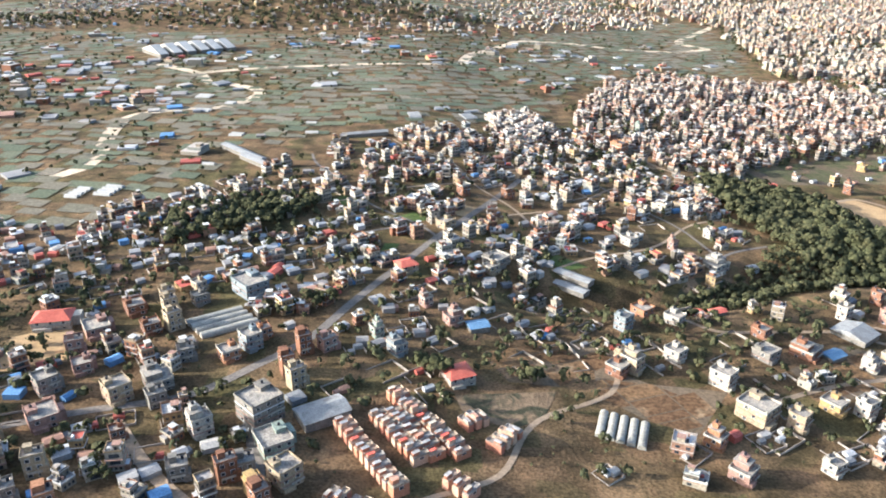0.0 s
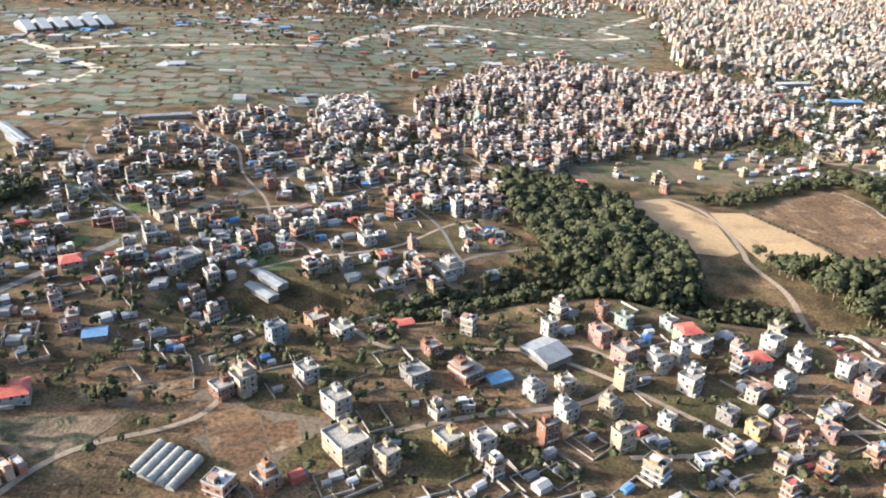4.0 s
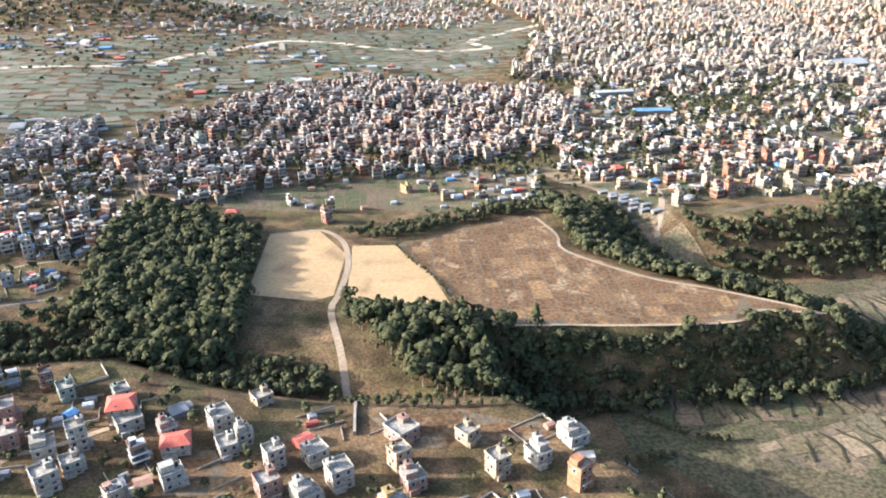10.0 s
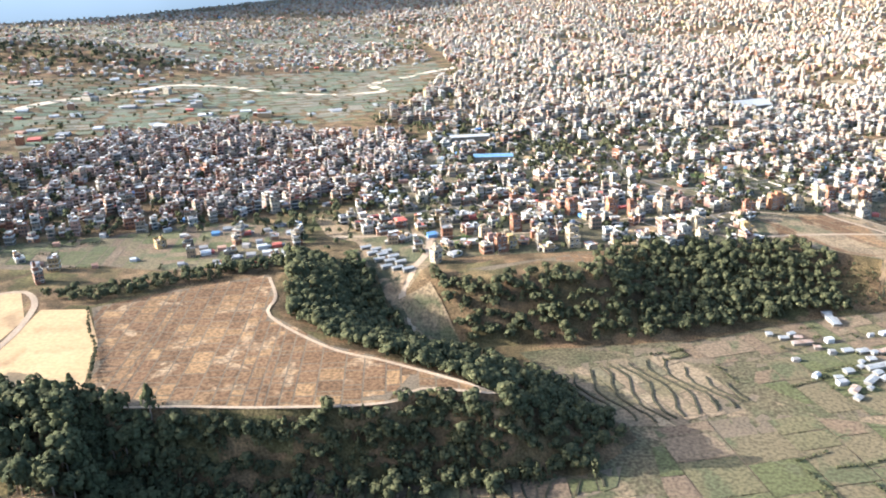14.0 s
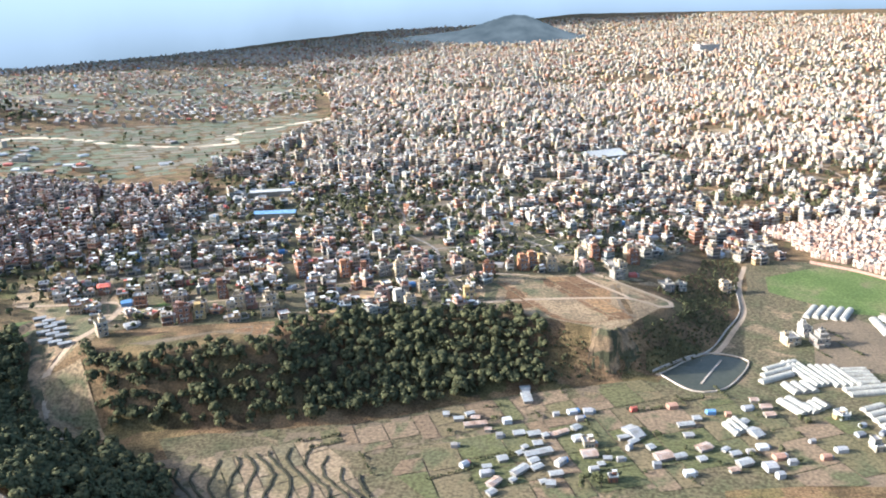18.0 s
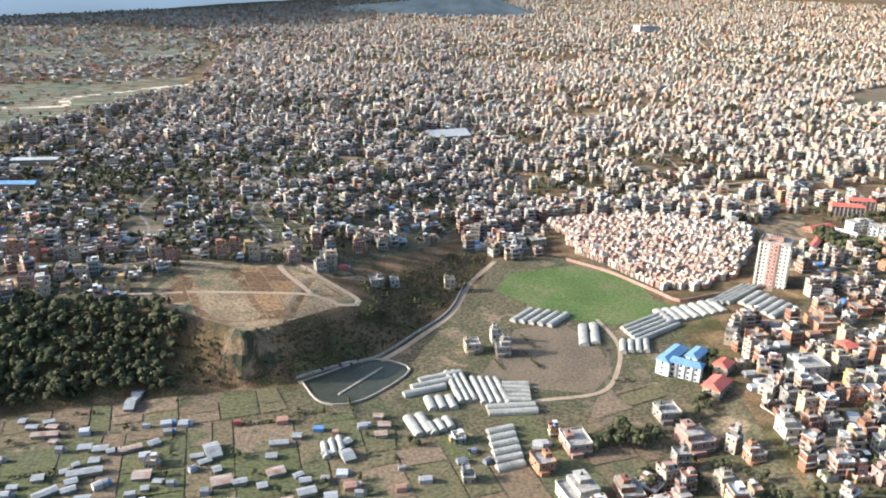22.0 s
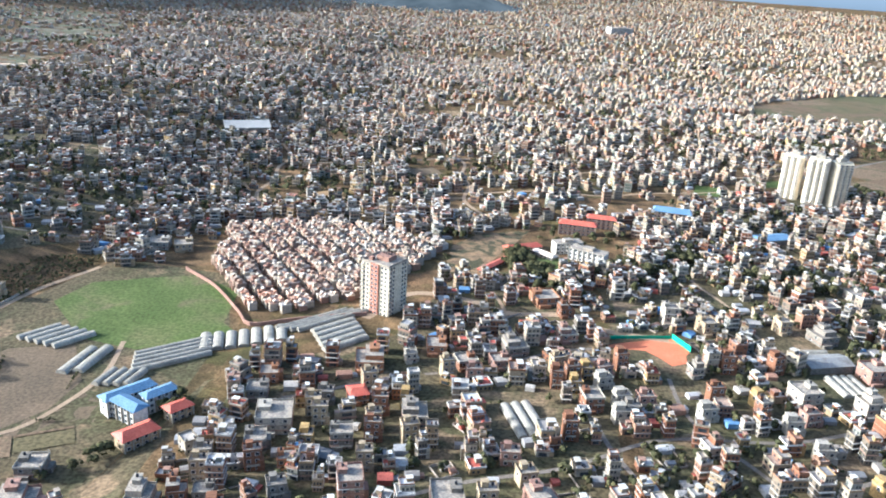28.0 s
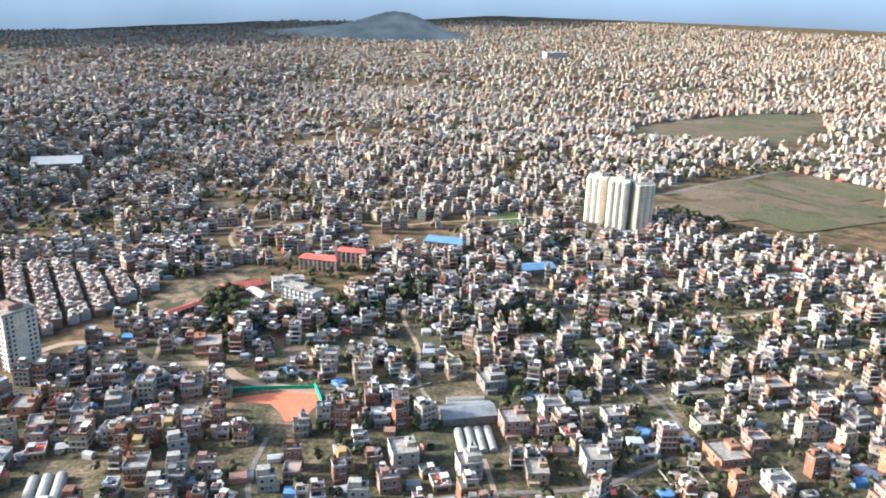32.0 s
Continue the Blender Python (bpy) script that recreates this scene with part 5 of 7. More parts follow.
def row_proto(wall_material):
    t = thing("row_house", pose(0, 0, -400), "narrow two-storey row house with a roof terrace and stair cabin", "house", "row houses")
    wall, roof, cab, tile = row_unit_parts(0 if wall_material is M_ROWWALL[0] else 1)
    part("wall", wall, wall_material, t)
    part("roof_terrace", roof, M_ROWROOF if wall_material is M_ROWWALL[0] else M_TILE, t)
    cabin = part("stair_cabin", cab, wall_material, t)
    part("cabin_roof", tile, M_ROWCAP if wall_material is M_ROWWALL[0] else M_TILE, cabin)
    for k in range(2):
        part("window", WINDOW, None, t, at=pose(-1.2, -3.42 if wall_material is M_ROWWALL[0] else -4.27, k * 3.2 + 0.9))
    part("window", WINDOW, None, t, at=pose(-3.32, 0, 4.1, 0, 0, -90))
    return t


M_ROWROOF = mat("tan_terrace_roof", [(0.13, 0.105, 0.08), (0.19, 0.145, 0.10), (0.15, 0.13, 0.11), (0.22, 0.15, 0.10)], 0.3, 2, 0.9, source="object", constant=True, dirt=0.4)
M_ROWCAP = mat("stair_cabin_caps", [(0.17, 0.15, 0.13), (0.24, 0.20, 0.15), (0.27, 0.06, 0.04), (0.15, 0.14, 0.13), (0.22, 0.12, 0.08), (0.20, 0.18, 0.16)], 0.3, 2, 0.85, source="object", constant=True)
M_COLRED = mat("colony_red_walls", [(0.15, 0.09, 0.062), (0.20, 0.155, 0.11), (0.12, 0.066, 0.046), (0.21, 0.175, 0.13), (0.16, 0.11, 0.08), (0.10, 0.07, 0.052)], 0.2, 1.5, 0.85, source="island", constant=True)
M_COLPALE = mat("colony_pale_walls", [(0.18, 0.157, 0.125), (0.145, 0.118, 0.09), (0.125, 0.08, 0.055), (0.20, 0.182, 0.158), (0.16, 0.128, 0.09)], 0.2, 1.5, 0.85, source="island", constant=True)
M_ROWWALL = [mat("orange_render", [(0.21, 0.092, 0.05), (0.25, 0.13, 0.08), (0.19, 0.08, 0.048), (0.26, 0.17, 0.11)], 0.2, 1.5, 0.85, source="object", constant=True), mat("pale_cream_render", [(0.17, 0.14, 0.10), (0.15, 0.09, 0.062), (0.20, 0.168, 0.13), (0.125, 0.07, 0.048), (0.18, 0.147, 0.108)], 0.2, 1.5, 0.85, source="object", constant=True)]
ROW_PROTOS = [row_proto(m) for m in M_ROWWALL]
ROW_USED = [False, False]


def place_row(k, x, y, rot, group):
    z = ground_z(x, y)
    m = pose(x, y, z, 0, 0, math.degrees(rot)) @ Matrix.Diagonal((0.69 if k == 0 else 0.76, 1.1 if k == 0 else 0.8, 0.78 + 0.13 * math.sin(x * 3.1 + y * 1.7), 1))
    if not ROW_USED[k]:
        ROW_USED[k] = True
        t = ROW_PROTOS[k]
        t.matrix_world = m
    else:
        t = copy_thing(ROW_PROTOS[k], m)
    tagged(t, group=group)
    PLACED.append((x, y, 5.5))


def row(k, a, b, group):
    (ax, ay), (bx, by) = a, b
    l = math.hypot(bx - ax, by - ay)
    n = max(1, round(l / 4.9))
    rot = math.atan2(by - ay, bx - ax)
    for i in range(n):
        s = (i + 0.5) / n
        place_row(k, ax + (bx - ax) * s, ay + (by - ay) * s, rot, group)


for a, b in (((-46, 298), (-16, 252)), ((-31, 306), (-8, 272)), ((-24, 308), (-1, 275)), ((-24, 324), (10, 277)), ((9, 300), (20, 308)), ((22, 284), (34, 300)), ((-46, 250), (-28, 240)), ((2, 262), (14, 252))):
    row(0, b, a, "orange row houses along the lanes")
COLONY = [(1192, 1108), (1274, 1135), (1388, 1089), (1366, 1028), (1330, 955), (1290, 926), (1263, 930), (1212, 1008)]
cu = Vector((0.55, -0.835, 0))
cv = Vector((0.835, 0.55, 0))
colony_spots = []
for i in range(-19, 20):
    for j in range(-28, 29):
        p = Vector((1288, 1030, 0)) + cv * (i * 9.0 + (1.2 if i % 2 else -1.2) + 0.5 * math.sin(i * 5 + j * 2.4)) + cu * (j * 5.3 + 2 * math.sin(i * 2.1))
        if (j * 7 + 5 * i * i) % 17 == 4:
            continue
        if bool(inside(np.array([p.x]), np.array([p.y]), COLONY)[0]):
            colony_spots.append((p.x, p.y))
colony_spots.sort(key=lambda p: p[1])
for p in colony_spots[:34]:
    place_row(1, p[0], p[1], math.atan2(cu.y, cu.x), "cream row houses of the walled colony")
b = Build()
rc = random.Random(61)
for x, y in colony_spots[34:]:
    r, z = math.atan2(cu.y, cu.x) + rc.uniform(-0.06, 0.06), ground_z(x, y)
    pale = 3 if (x - 1285) * 0.83 + (y - 1030) * 0.55 + rc.uniform(-28, 28) > 14 else 0
    h = rc.choice((5.0, 5.6, 6.6, 7.4))
    c, s = math.cos(r), math.sin(r)
    b.box(x, y, z - 1, 4.9, 6.6, h + 1, r, pale).box(x, y, z + h, 5.2, 6.9, 0.25, r, 1)
    ox, oy = rc.choice((-0.9, 0.9)), rc.uniform(-1.6, 1.6)
    qx, qy = x + ox * c - oy * s, y + ox * s + oy * c
    b.box(qx, qy, z + h + 0.25, 2.7, 3.0, 2.0, r, pale)
    if rc.random() < 0.55:
        b.prism(qx, qy, z + h + 2.25, 3.2, 3.6, 0.1, 0.8, r, 1)
    b.box(x + 3.6 * s, y - 3.6 * c, z - 1, 2.4, 1.2, h * 0.5 + 1, r, pale)
    for k in range(2):
        b.box(x + 3.32 * s, y - 3.32 * c, z + k * 2.6 + 0.7, 2.6, 0.1, 1.2, r, 2)
if colony_spots[34:]:
    tagged(new("colony_rows", b.mesh("colony_rows", [M_COLRED, M_TILEMIX, M_GLASS, M_COLPALE])), "cream and brick-red row houses with brown tiled roofs", "houses", kind="stuff")
for x, y in colony_spots[34:]:
    PLACED.append((x, y, 4.5))

# ---- greenhouses and sheds ----
M_RUST = mat("rusted_tin", [(0.10, 0.065, 0.045), (0.16, 0.11, 0.08), (0.15, 0.135, 0.12)], 0.3, 2, 0.7)
GREENHOUSES = [(1098, 782, 1108, 747, 1106, 784, 3), (1114, 777, 1121, 747, 1128, 777, 4), (1132, 770, 1148, 771, 1132, 751, 5), (1122, 742, 1150, 747, 1123, 736, 2), (1088, 751, 1092, 738, 1100, 753, 3),
               (1074, 753, 1098, 765, 1082, 770, 3), (1122, 716, 1136, 722, 1126, 684, 6), (1078, 730, 1086, 712, 1084, 733, 2), (1090, 724, 1094, 714, 1099, 730, 3), (1143, 860, 1158, 881, 1168, 854, 5), (1192, 856, 1189, 825, 1200, 859, 2), (1219, 853, 1255, 883, 1225, 834, 5)]
GREENHOUSES_B = [(1250, 886, 1256, 866, 1293, 903, 7), (1216, 834, 1213, 816, 1232, 837, 4), (1291, 898, 1329, 936, 1305, 898, 4), (1315, 897, 1337, 920, 1328, 872, 5), (1036, 701, 1040, 688, 1043, 707, 3), (79, 322, 73, 303, 97, 314, 5), (-143, 390, -116, 407, -131, 375, 4),
                 (1620, 917, 1641, 921, 1621, 895, 5), (1628, 884, 1632, 862, 1643, 889, 4), (1437, 819, 1447, 789, 1448, 823, 3)]


def greenhouses(ax, ay, bx, by, cx, cy, n, group="plastic greenhouses"):
    step = ((cx - ax) / max(n - 1, 1), (cy - ay) / max(n - 1, 1))
    lx, ly = bx - ax, by - ay
    l = math.hypot(lx, ly)
    across = abs(step[0] * -ly / l + step[1] * lx / l) if n > 1 else 6
    width = max(4.0, min(across * 0.96, 9.0))
    for k in range(n):
        x, y = ax + step[0] * k, ay + step[1] * k
        z = ground_z(x + lx / 2, y + ly / 2)
        t = thing("greenhouse", pose(x, y, z - 0.1), "low plastic tunnel greenhouse on bare soil", "greenhouse", group)
        part("cover", Build().tunnel(0, 0, lx, ly, 0.5, width * 0.94, 2.4), M_POLY, t)
        side = Build()
        r = math.atan2(ly, lx)
        side.box(lx / 2, ly / 2, 0, l, width * 0.9, 0.55, r)
        part("base_wall", side, M_WALLGREY, t)
        PLACED.append((x + lx / 2, y + ly / 2, l * 0.55))


for row_of in GREENHOUSES + GREENHOUSES_B:
    greenhouses(*row_of)


def shed(x, y, w, d, rot, material=None, h=3.0, label="low farm shed with a tin roof", group="farm sheds"):
    z = ground_z(x, y)
    t = thing("shed", pose(x, y, z - 0.2, 0, 0, math.degrees(rot)), label, "shed", group)
    part("wall", Build().box(0, 0, 0, w - 0.6, d - 0.6, h), WALLS[3], t)
    part("roof", Build().prism(0, 0, h, w + 0.4, d + 0.4, 0.1, d * 0.14), material or M_TIN, t)
    PLACED.append((x, y, 0.5 * math.hypot(w, d)))


SHEDS = [(922, 732, 9, 20, 0.15), (981, 690, 12, 22, 0.5), (890, 699, 22, 7, 0.2), (924, 688, 12, 8, 0.3), (925, 668, 26, 8, 0.35), (953, 668, 14, 12, 0.2), (993, 665, 16, 12, 0.4), (914, 651, 18, 8, 0.8),
         (933, 648, 12, 7, 0.2), (1017, 674, 14, 10, 0.5), (1066, 720, 11, 8, 0.1), (1013, 699, 16, 7, 0.2), (900, 640, 14, 8, 0.9), (880, 705, 10, 6, 0.1), (940, 690, 14, 6, 0.5), (905, 662, 9, 8, 0.3), (1035, 660, 14, 9, 0.4), (1050, 690, 10, 16, 0.5)]
rs = random.Random(5)
SHED_ROOFS = [M_TIN, M_TIN, M_RUST, M_TIN, M_TIN]
for x, y, w, d, r in SHEDS:
    shed(x, y, w * 0.62, d * 0.62, r, rs.choice(SHED_ROOFS), 2.4)
    for _ in range(2):
        a = rs.uniform(0, 6.28)
        shed(x + rs.uniform(8, 13) * math.cos(a), y + rs.uniform(8, 13) * math.sin(a), rs.uniform(3.5, 7), rs.uniform(3, 5), r + rs.uniform(-0.3, 0.3), rs.choice(SHED_ROOFS), rs.uniform(1.8, 2.6), "small patched farm shelter beside the plots")
shed(-55, 303, 23, 15, 0.55, M_TIN, 5.0, "large grey tin-roofed workshop", "workshops")
shed(248, 418, 18, 22, 0.66, M_TIN, 4.0, "large grey-green tin-roofed hall", "workshops")
shed(88, 482, 28, 8, -0.75, M_TIN, 3.5, "long grey poultry shed", "farm sheds")
shed(84, 474, 28, 8, -0.75, M_TIN, 3.5, "long brown-walled poultry shed", "farm sheds")
shed(20, 398, 12, 10, 0.3, M_BLUE, 3.5, "shed with a pale blue roof", "workshops")
shed(222, 389, 12, 9, 0.5, M_BLUE, 3.0, "shed with a bright blue roof", "workshops")
shed(172, 440, 10, 7, 0.4, M_RED, 3.0, "low red-roofed shed in a yard", "workshops")
for k in range(12):
    shed(590 + k * 2.2 + (k % 3) * 6, 776 - k * 3.4, 8, 4, 0.5, None, 2.4, "makeshift tin shelter in the gully", "gully shelters")
shed(-195, 728, 46, 9, -0.8, None, 4, "long pale factory shed", "factory sheds")
shed(-180, 712, 46, 9, -0.8, None, 4, "long pale factory shed", "factory sheds")
shed(-172, 698, 40, 9, -0.8, None, 4, "long pale factory shed", "factory sheds")
shed(-80, 798, 46, 9, 0.3, None, 4, "long grey factory shed", "factory sheds")
for k in range(6):
    shed(-450 + 17 * k, 1262 + 14.5 * k, 14, 70, 0.72, M_FARPOLY, 6, "long white-roofed depot hall", "depot halls")

# ---- towers and the school ----
def apartment_tower(x, y, rot):
    z = ground_z(x, y) - 0.3
    t = thing("apartment_tower", pose(x, y, z, 0, 0, math.degrees(rot)), "tall cream apartment tower with a brick-red centre strip", "tower")
    w, d, n, fh = 23, 21, 12, 3.0
    h = n * fh
    part("wall", Build().box(0, 0, -1, w, d, h + 1), M_CREAM, t)
    part("front_strip", Build().box(0, -d / 2 - 0.5, 0, 7, 1.0, h + 0.6), M_TOWERRED, t, "brick-red centre strip")
    part("side_strip", Build().box(-w / 2 - 0.4, 0, 0, 0.8, 6, h), M_TOWERRED, t, "brick-red side strip")
    roof = Build().box(0, 0, h, w + 0.6, d + 0.6, 0.3, 0, 0, True)
    roof.ring(0, 0, h + 0.3, w, d, 1.2, 0.3)
    part("roof", roof, M_ROOF, t)
    penthouse = part("penthouse", Build().box(0, 2, h + 0.3, 10, 9, 3.2).box(-7, -5, h + 0.3, 3, 3, 2.2), WALLS[4], t)
    for i in range(4):
        part("water_tank", TANK, None, penthouse, "black plastic water tank", at=pose(-3 + 2 * i, 3, h + 3.5))
    for k in range(n):
        for i in (-9, -6, 6, 9):
            part("window", WINDOW, None, t, at=pose(i, -d / 2 - 0.03, k * fh + 0.8))
        for i in (-1.6, 1.6):
            part("window", WINDOW, None, t, at=pose(i, -d / 2 - 1.03, k * fh + 0.8))
        for i in (-8, -5, 5, 8):
            part("window", WINDOW, None, t, at=pose(w / 2 + 0.03, i, k * fh + 0.8, 0, 0, 90))
            part("window", WINDOW, None, t, at=pose(-w / 2 - 0.03, i, k * fh + 0.8, 0, 0, -90))
        if k:
            part("balcony", Build().box(w / 2 + 0.6, -d / 2 + 1.5, k * fh, 1.4, 3.4, 1.0), WALLS[0], t)
            part("balcony", Build().box(-w / 2 + 0.8, -d / 2 - 0.5, k * fh, 1.8, 1.2, 1.0), WALLS[0], t)
    PLACED.append((x, y, 20))


apartment_tower(1353, 944, -0.5)


def white_tower(x, y, rot, h):
    z = ground_z(x, y) - 0.3
    t = thing("residential_tower", pose(x, y, z, 0, 0, math.degrees(rot)), "tall cream residential tower with rounded ribs", "tower", "cream residential towers")
    for i in (-1, 0, 1):
        part("rounded_bay", Build().cyl(i * 6.5, -3, -1, 4.4, h + 1, 14), M_CREAM, t)
    part("core", Build().box(0, 3, -1, 21, 12, h + 2.5), M_CREAM, t)
    part("roof_house", Build().box(0, 3, h + 1.5, 9, 7, 3.5).cyl(0, 3, h + 5, 2, 1.6, 10), WALLS[0], t)
    n = int(h / 3)
    for k in range(n):
        for i in (-1, 0, 1):
            part("window", WINDOW, None, t, at=pose(i * 6.5, -7.42, k * 3 + 0.8))
        part("window", WINDOW, None, t, at=pose(10.55, 2, k * 3 + 0.8, 0, 0, 90))
        part("window", WINDOW, None, t, at=pose(10.55, 6, k * 3 + 0.8, 0, 0, 90))
    PLACED.append((x, y, 18))


for x, y, r, h in ((1752, 1345, -0.5, 48), (1772, 1326, -0.35, 50), (1796, 1325, 0.25, 48)):
    white_tower(x, y, r, h)


def school_block(x, y, w, d, floors, rot, roof, colour=1, hip=3.0):
    z = ground_z(x, y) - 0.3
    t = thing("school_building", pose(x, y, z, 0, 0, math.degrees(rot)), f"long {COLOUR_WORDS[colour]} school block with a {roof} roof", "school", "school buildings")
    h = floors * 3.3
    part("wall", Build().box(0, 0, -1, w, d, h + 1), M_WHITE if colour == 0 else WALLS[colour], t)
    if roof == "flat":
        part("roof", Build().box(0, 0, h, w + 1, d + 1, 0.3, 0, 0, True).box(0, 0, h + 0.3, w * 0.3, d * 0.6, 2), M_ROOF, t)
    else:
        part("roof", Build().prism(0, 0, h, w + 2, d + 2, 0.15, d * 0.25, 0, 0, hip), {"red": M_RED, "brown": M_TILE, "blue": M_BLUE}[roof], t)
    n = max(2, int(w / 4))
    for k in range(floors):
        for i in range(n):
            part("window", WINDOW, None, t, at=pose((i + 0.5 - n / 2) * w / n, -d / 2 - 0.03, k * 3.3 + 1))
        part("window", WINDOW, None, t, at=pose(-w / 2 - 0.03, 0, k * 3.3 + 1, 0, 0, -90))
    for i in range(n + 1):
        part("pillar", Build().box((i - n / 2) * w / n, -d / 2 - 0.5, -1, 0.5, 0.7, h + 1), WALLS[0], t)
    PLACED.append((x, y, 0.5 * math.hypot(w, d)))


school_block(1503, 1066, 30, 11, 3, -0.5, "flat", 0)
school_block(1487, 1086, 24, 10, 3, 0.35, "flat", 0)
school_block(1468, 1070, 22, 7, 1, -0.75, "brown", 1)
school_block(1500, 1142, 32, 11, 3, -0.15, "red", 4)
school_block(1524, 1164, 26, 10, 3, -0.15, "red", 4)
school_block(1450, 1087, 32, 10, 1, 0.5, "red", 2)
school_block(1427, 1038, 38, 5, 1, 1.0, "red", 2, 1.0)
school_block(1600, 1222, 36, 15, 2, -0.2, "blue", 4)
school_block(1240, 800, 27, 8, 3, 0.9, "blue", 0)
school_block(1246, 788, 19, 8, 3, -0.5, "blue", 0)
school_block(1256, 802, 17, 7, 3, 0.9, "blue", 0)
school_block(1259, 768, 18, 10, 2, 0.9, "red", 1)
school_block(1270, 792, 12, 8, 2, 0.9, "red", 1)
shed(684, 1060, 42, 14, 0.08, M_BLUE, 6, "long hall with a faded blue roof", "workshops")
shed(655, 1155, 46, 12, 0.2, M_FARPOLY, 6, "long pale factory hall", "workshops")
shed(1080, 1500, 60, 44, 0.4, M_FARPOLY, 7, "wide flat pale hall in the inner city", "workshops")
shed(1680, 1165, 34, 18, 0.4, M_BLUE, 5, "hall with a bright blue roof", "workshops")
shed(1632, 900, 30, 16, 0.3, M_TIN, 5, "wide grey tin-roofed hall", "workshops")
school_block(1890, 3960, 100, 50, 9, 0.3, "flat", 0)
# tennis court with its green nets
court = [(1495, 904), (1517, 913), (1544, 922), (1552, 904), (1548, 897), (1547, 887), (1537, 882), (1532, 891), (1524, 901)]
drape("tennis_court", court, M_COURT, 0.2, label="terracotta clay tennis courts", category="court")
ribbon("court_net", [(1544, 922), (1548, 913), (1552, 903)], 0.3, M_GREENNET, 0, "green windbreak net beside the courts", "fence", height=4)
ribbon("court_net", [(1487, 913), (1514, 918), (1544, 922)], 0.3, M_GREENNET, 0, "green windbreak net behind the courts", "fence", height=2.2)
PLACED.append((1527, 898, 27))
PLACED.append((1268, 742, 12))

# ---- the town beyond, as masses of houses ----
KEEP_OUT = [BROWN, TAN_EAST, TAN_WEST, GREEN_FLAT, DARK_FLAT, EAST_GREEN, FAR_GREEN, SCHOOL_DIRT, SCHOOL_LAWN, KNOLL, FOREST_WEST, CONIFERS, GULLY_WOOD, RAVINE_WOOD, COLONY, FOOT, POND,
            [(6, 345), (66, 345), (50, 303), (31, 300), (4, 310)], [(284, 718), (449, 725), (536, 742), (520, 800), (424, 815), (300, 760)],
            [(1390, 1110), (1450, 1190), (1550, 1190), (1560, 1100), (1520, 1045), (1440, 1000), (1400, 1005)], [(80, 372), (148, 347), (122, 309), (79, 330)]]
ROADS_CLEAR = [[(-164, 304), (-95, 345), (-54, 416), (-10, 518), (70, 690)], [(1344, 925), (1410, 968), (1503, 928)], [(1790, 1440), (2010, 1640), (2200, 1800)]]


STREETS = []


def street_net(poly, spacing, angle, width, seed, label):
    """Crooked lanes through a quarter of the town, kept free of houses."""
    rnd = random.Random(seed)
    cx, cy = sum(p[0] for p in poly) / len(poly), sum(p[1] for p in poly) / len(poly)
    reach = max(math.hypot(p[0] - cx, p[1] - cy) for p in poly)
    net = thing("street_net", Matrix.Identity(4), label, "street", kind="structure")
    for turn, gap in ((angle, spacing), (angle + 1.5, spacing * 1.5)):
        c, s = math.cos(turn), math.sin(turn)
        off = -reach
        while off < reach:
            off += gap * rnd.uniform(0.7, 1.3)
            ph, run = rnd.uniform(0, 6.28), []
            for k in range(int(2 * reach / 18) + 2):
                u = -reach + 18 * k
                v = off + 7 * math.sin(u / 47 + ph) + 4 * math.sin(u / 19 + 2 * ph)
                x, y = cx + u * c - v * s, cy + u * s + v * c
                px, py = np.array([x]), np.array([y])
                good = bool(inside(px, py, poly)[0]) and terrain(px, py)[1][0] < 0.02 and not any(inside(px, py, q)[0] for q in KEEP_OUT) and all(math.hypot(x - hx, y - hy) > hr for hx, hy, hr in PLACED)
                if good:
                    run.append((x, y))
                if not good or k > int(2 * reach / 18):
                    if len(run) > 3:
                        STREETS.append((run, width / 2 + 3.4))
                        ribbon("street", run, width, rnd.choice((M_DIRT, M_ROAD, M_ROAD, M_OLIVE)), 0.22, parent=net)
                    run = []


def open_lots(poly, n, size, seed, label):
    """Empty lots, gardens and small parks between the houses."""
    rnd = random.Random(seed)
    lots = thing("open_lots", Matrix.Identity(4), label, "plot", kind="structure")
    xs, ys = [p[0] for p in poly], [p[1] for p in poly]
    done = 0
    for _ in range(n * 4):
        x, y, r = rnd.uniform(min(xs), max(xs)), rnd.uniform(min(ys), max(ys)), rnd.uniform(0, 1.5)
        w, d = rnd.uniform(*size), rnd.uniform(*size) * 0.7
        px, py = np.array([x]), np.array([y])
        if done == n or not inside(px, py, poly)[0] or terrain(px, py)[1][0] > 0 or any(inside(px, py, q)[0] for q in KEEP_OUT) or any(math.hypot(x - hx, y - hy) < hr + w * 0.6 for hx, hy, hr in PLACED):
            continue
        c, s = math.cos(r), math.sin(r)
        quad = [(x + a * w * c - e * d * s, y + a * w * s + e * d * c) for a, e in ((-0.5, -0.42), (0.5, -0.5), (0.42, 0.5), (-0.5, 0.46))]
        KEEP_OUT.append(quad)
        LOTS.append(quad)
        drape("lot", quad, rnd.choice((M_DRYGRASS, M_SOIL, M_GRASS, M_DRYGRASS, M_STUBBLE)), 0.18, 14.0, parent=lots)
        done += 1


LOTS = []


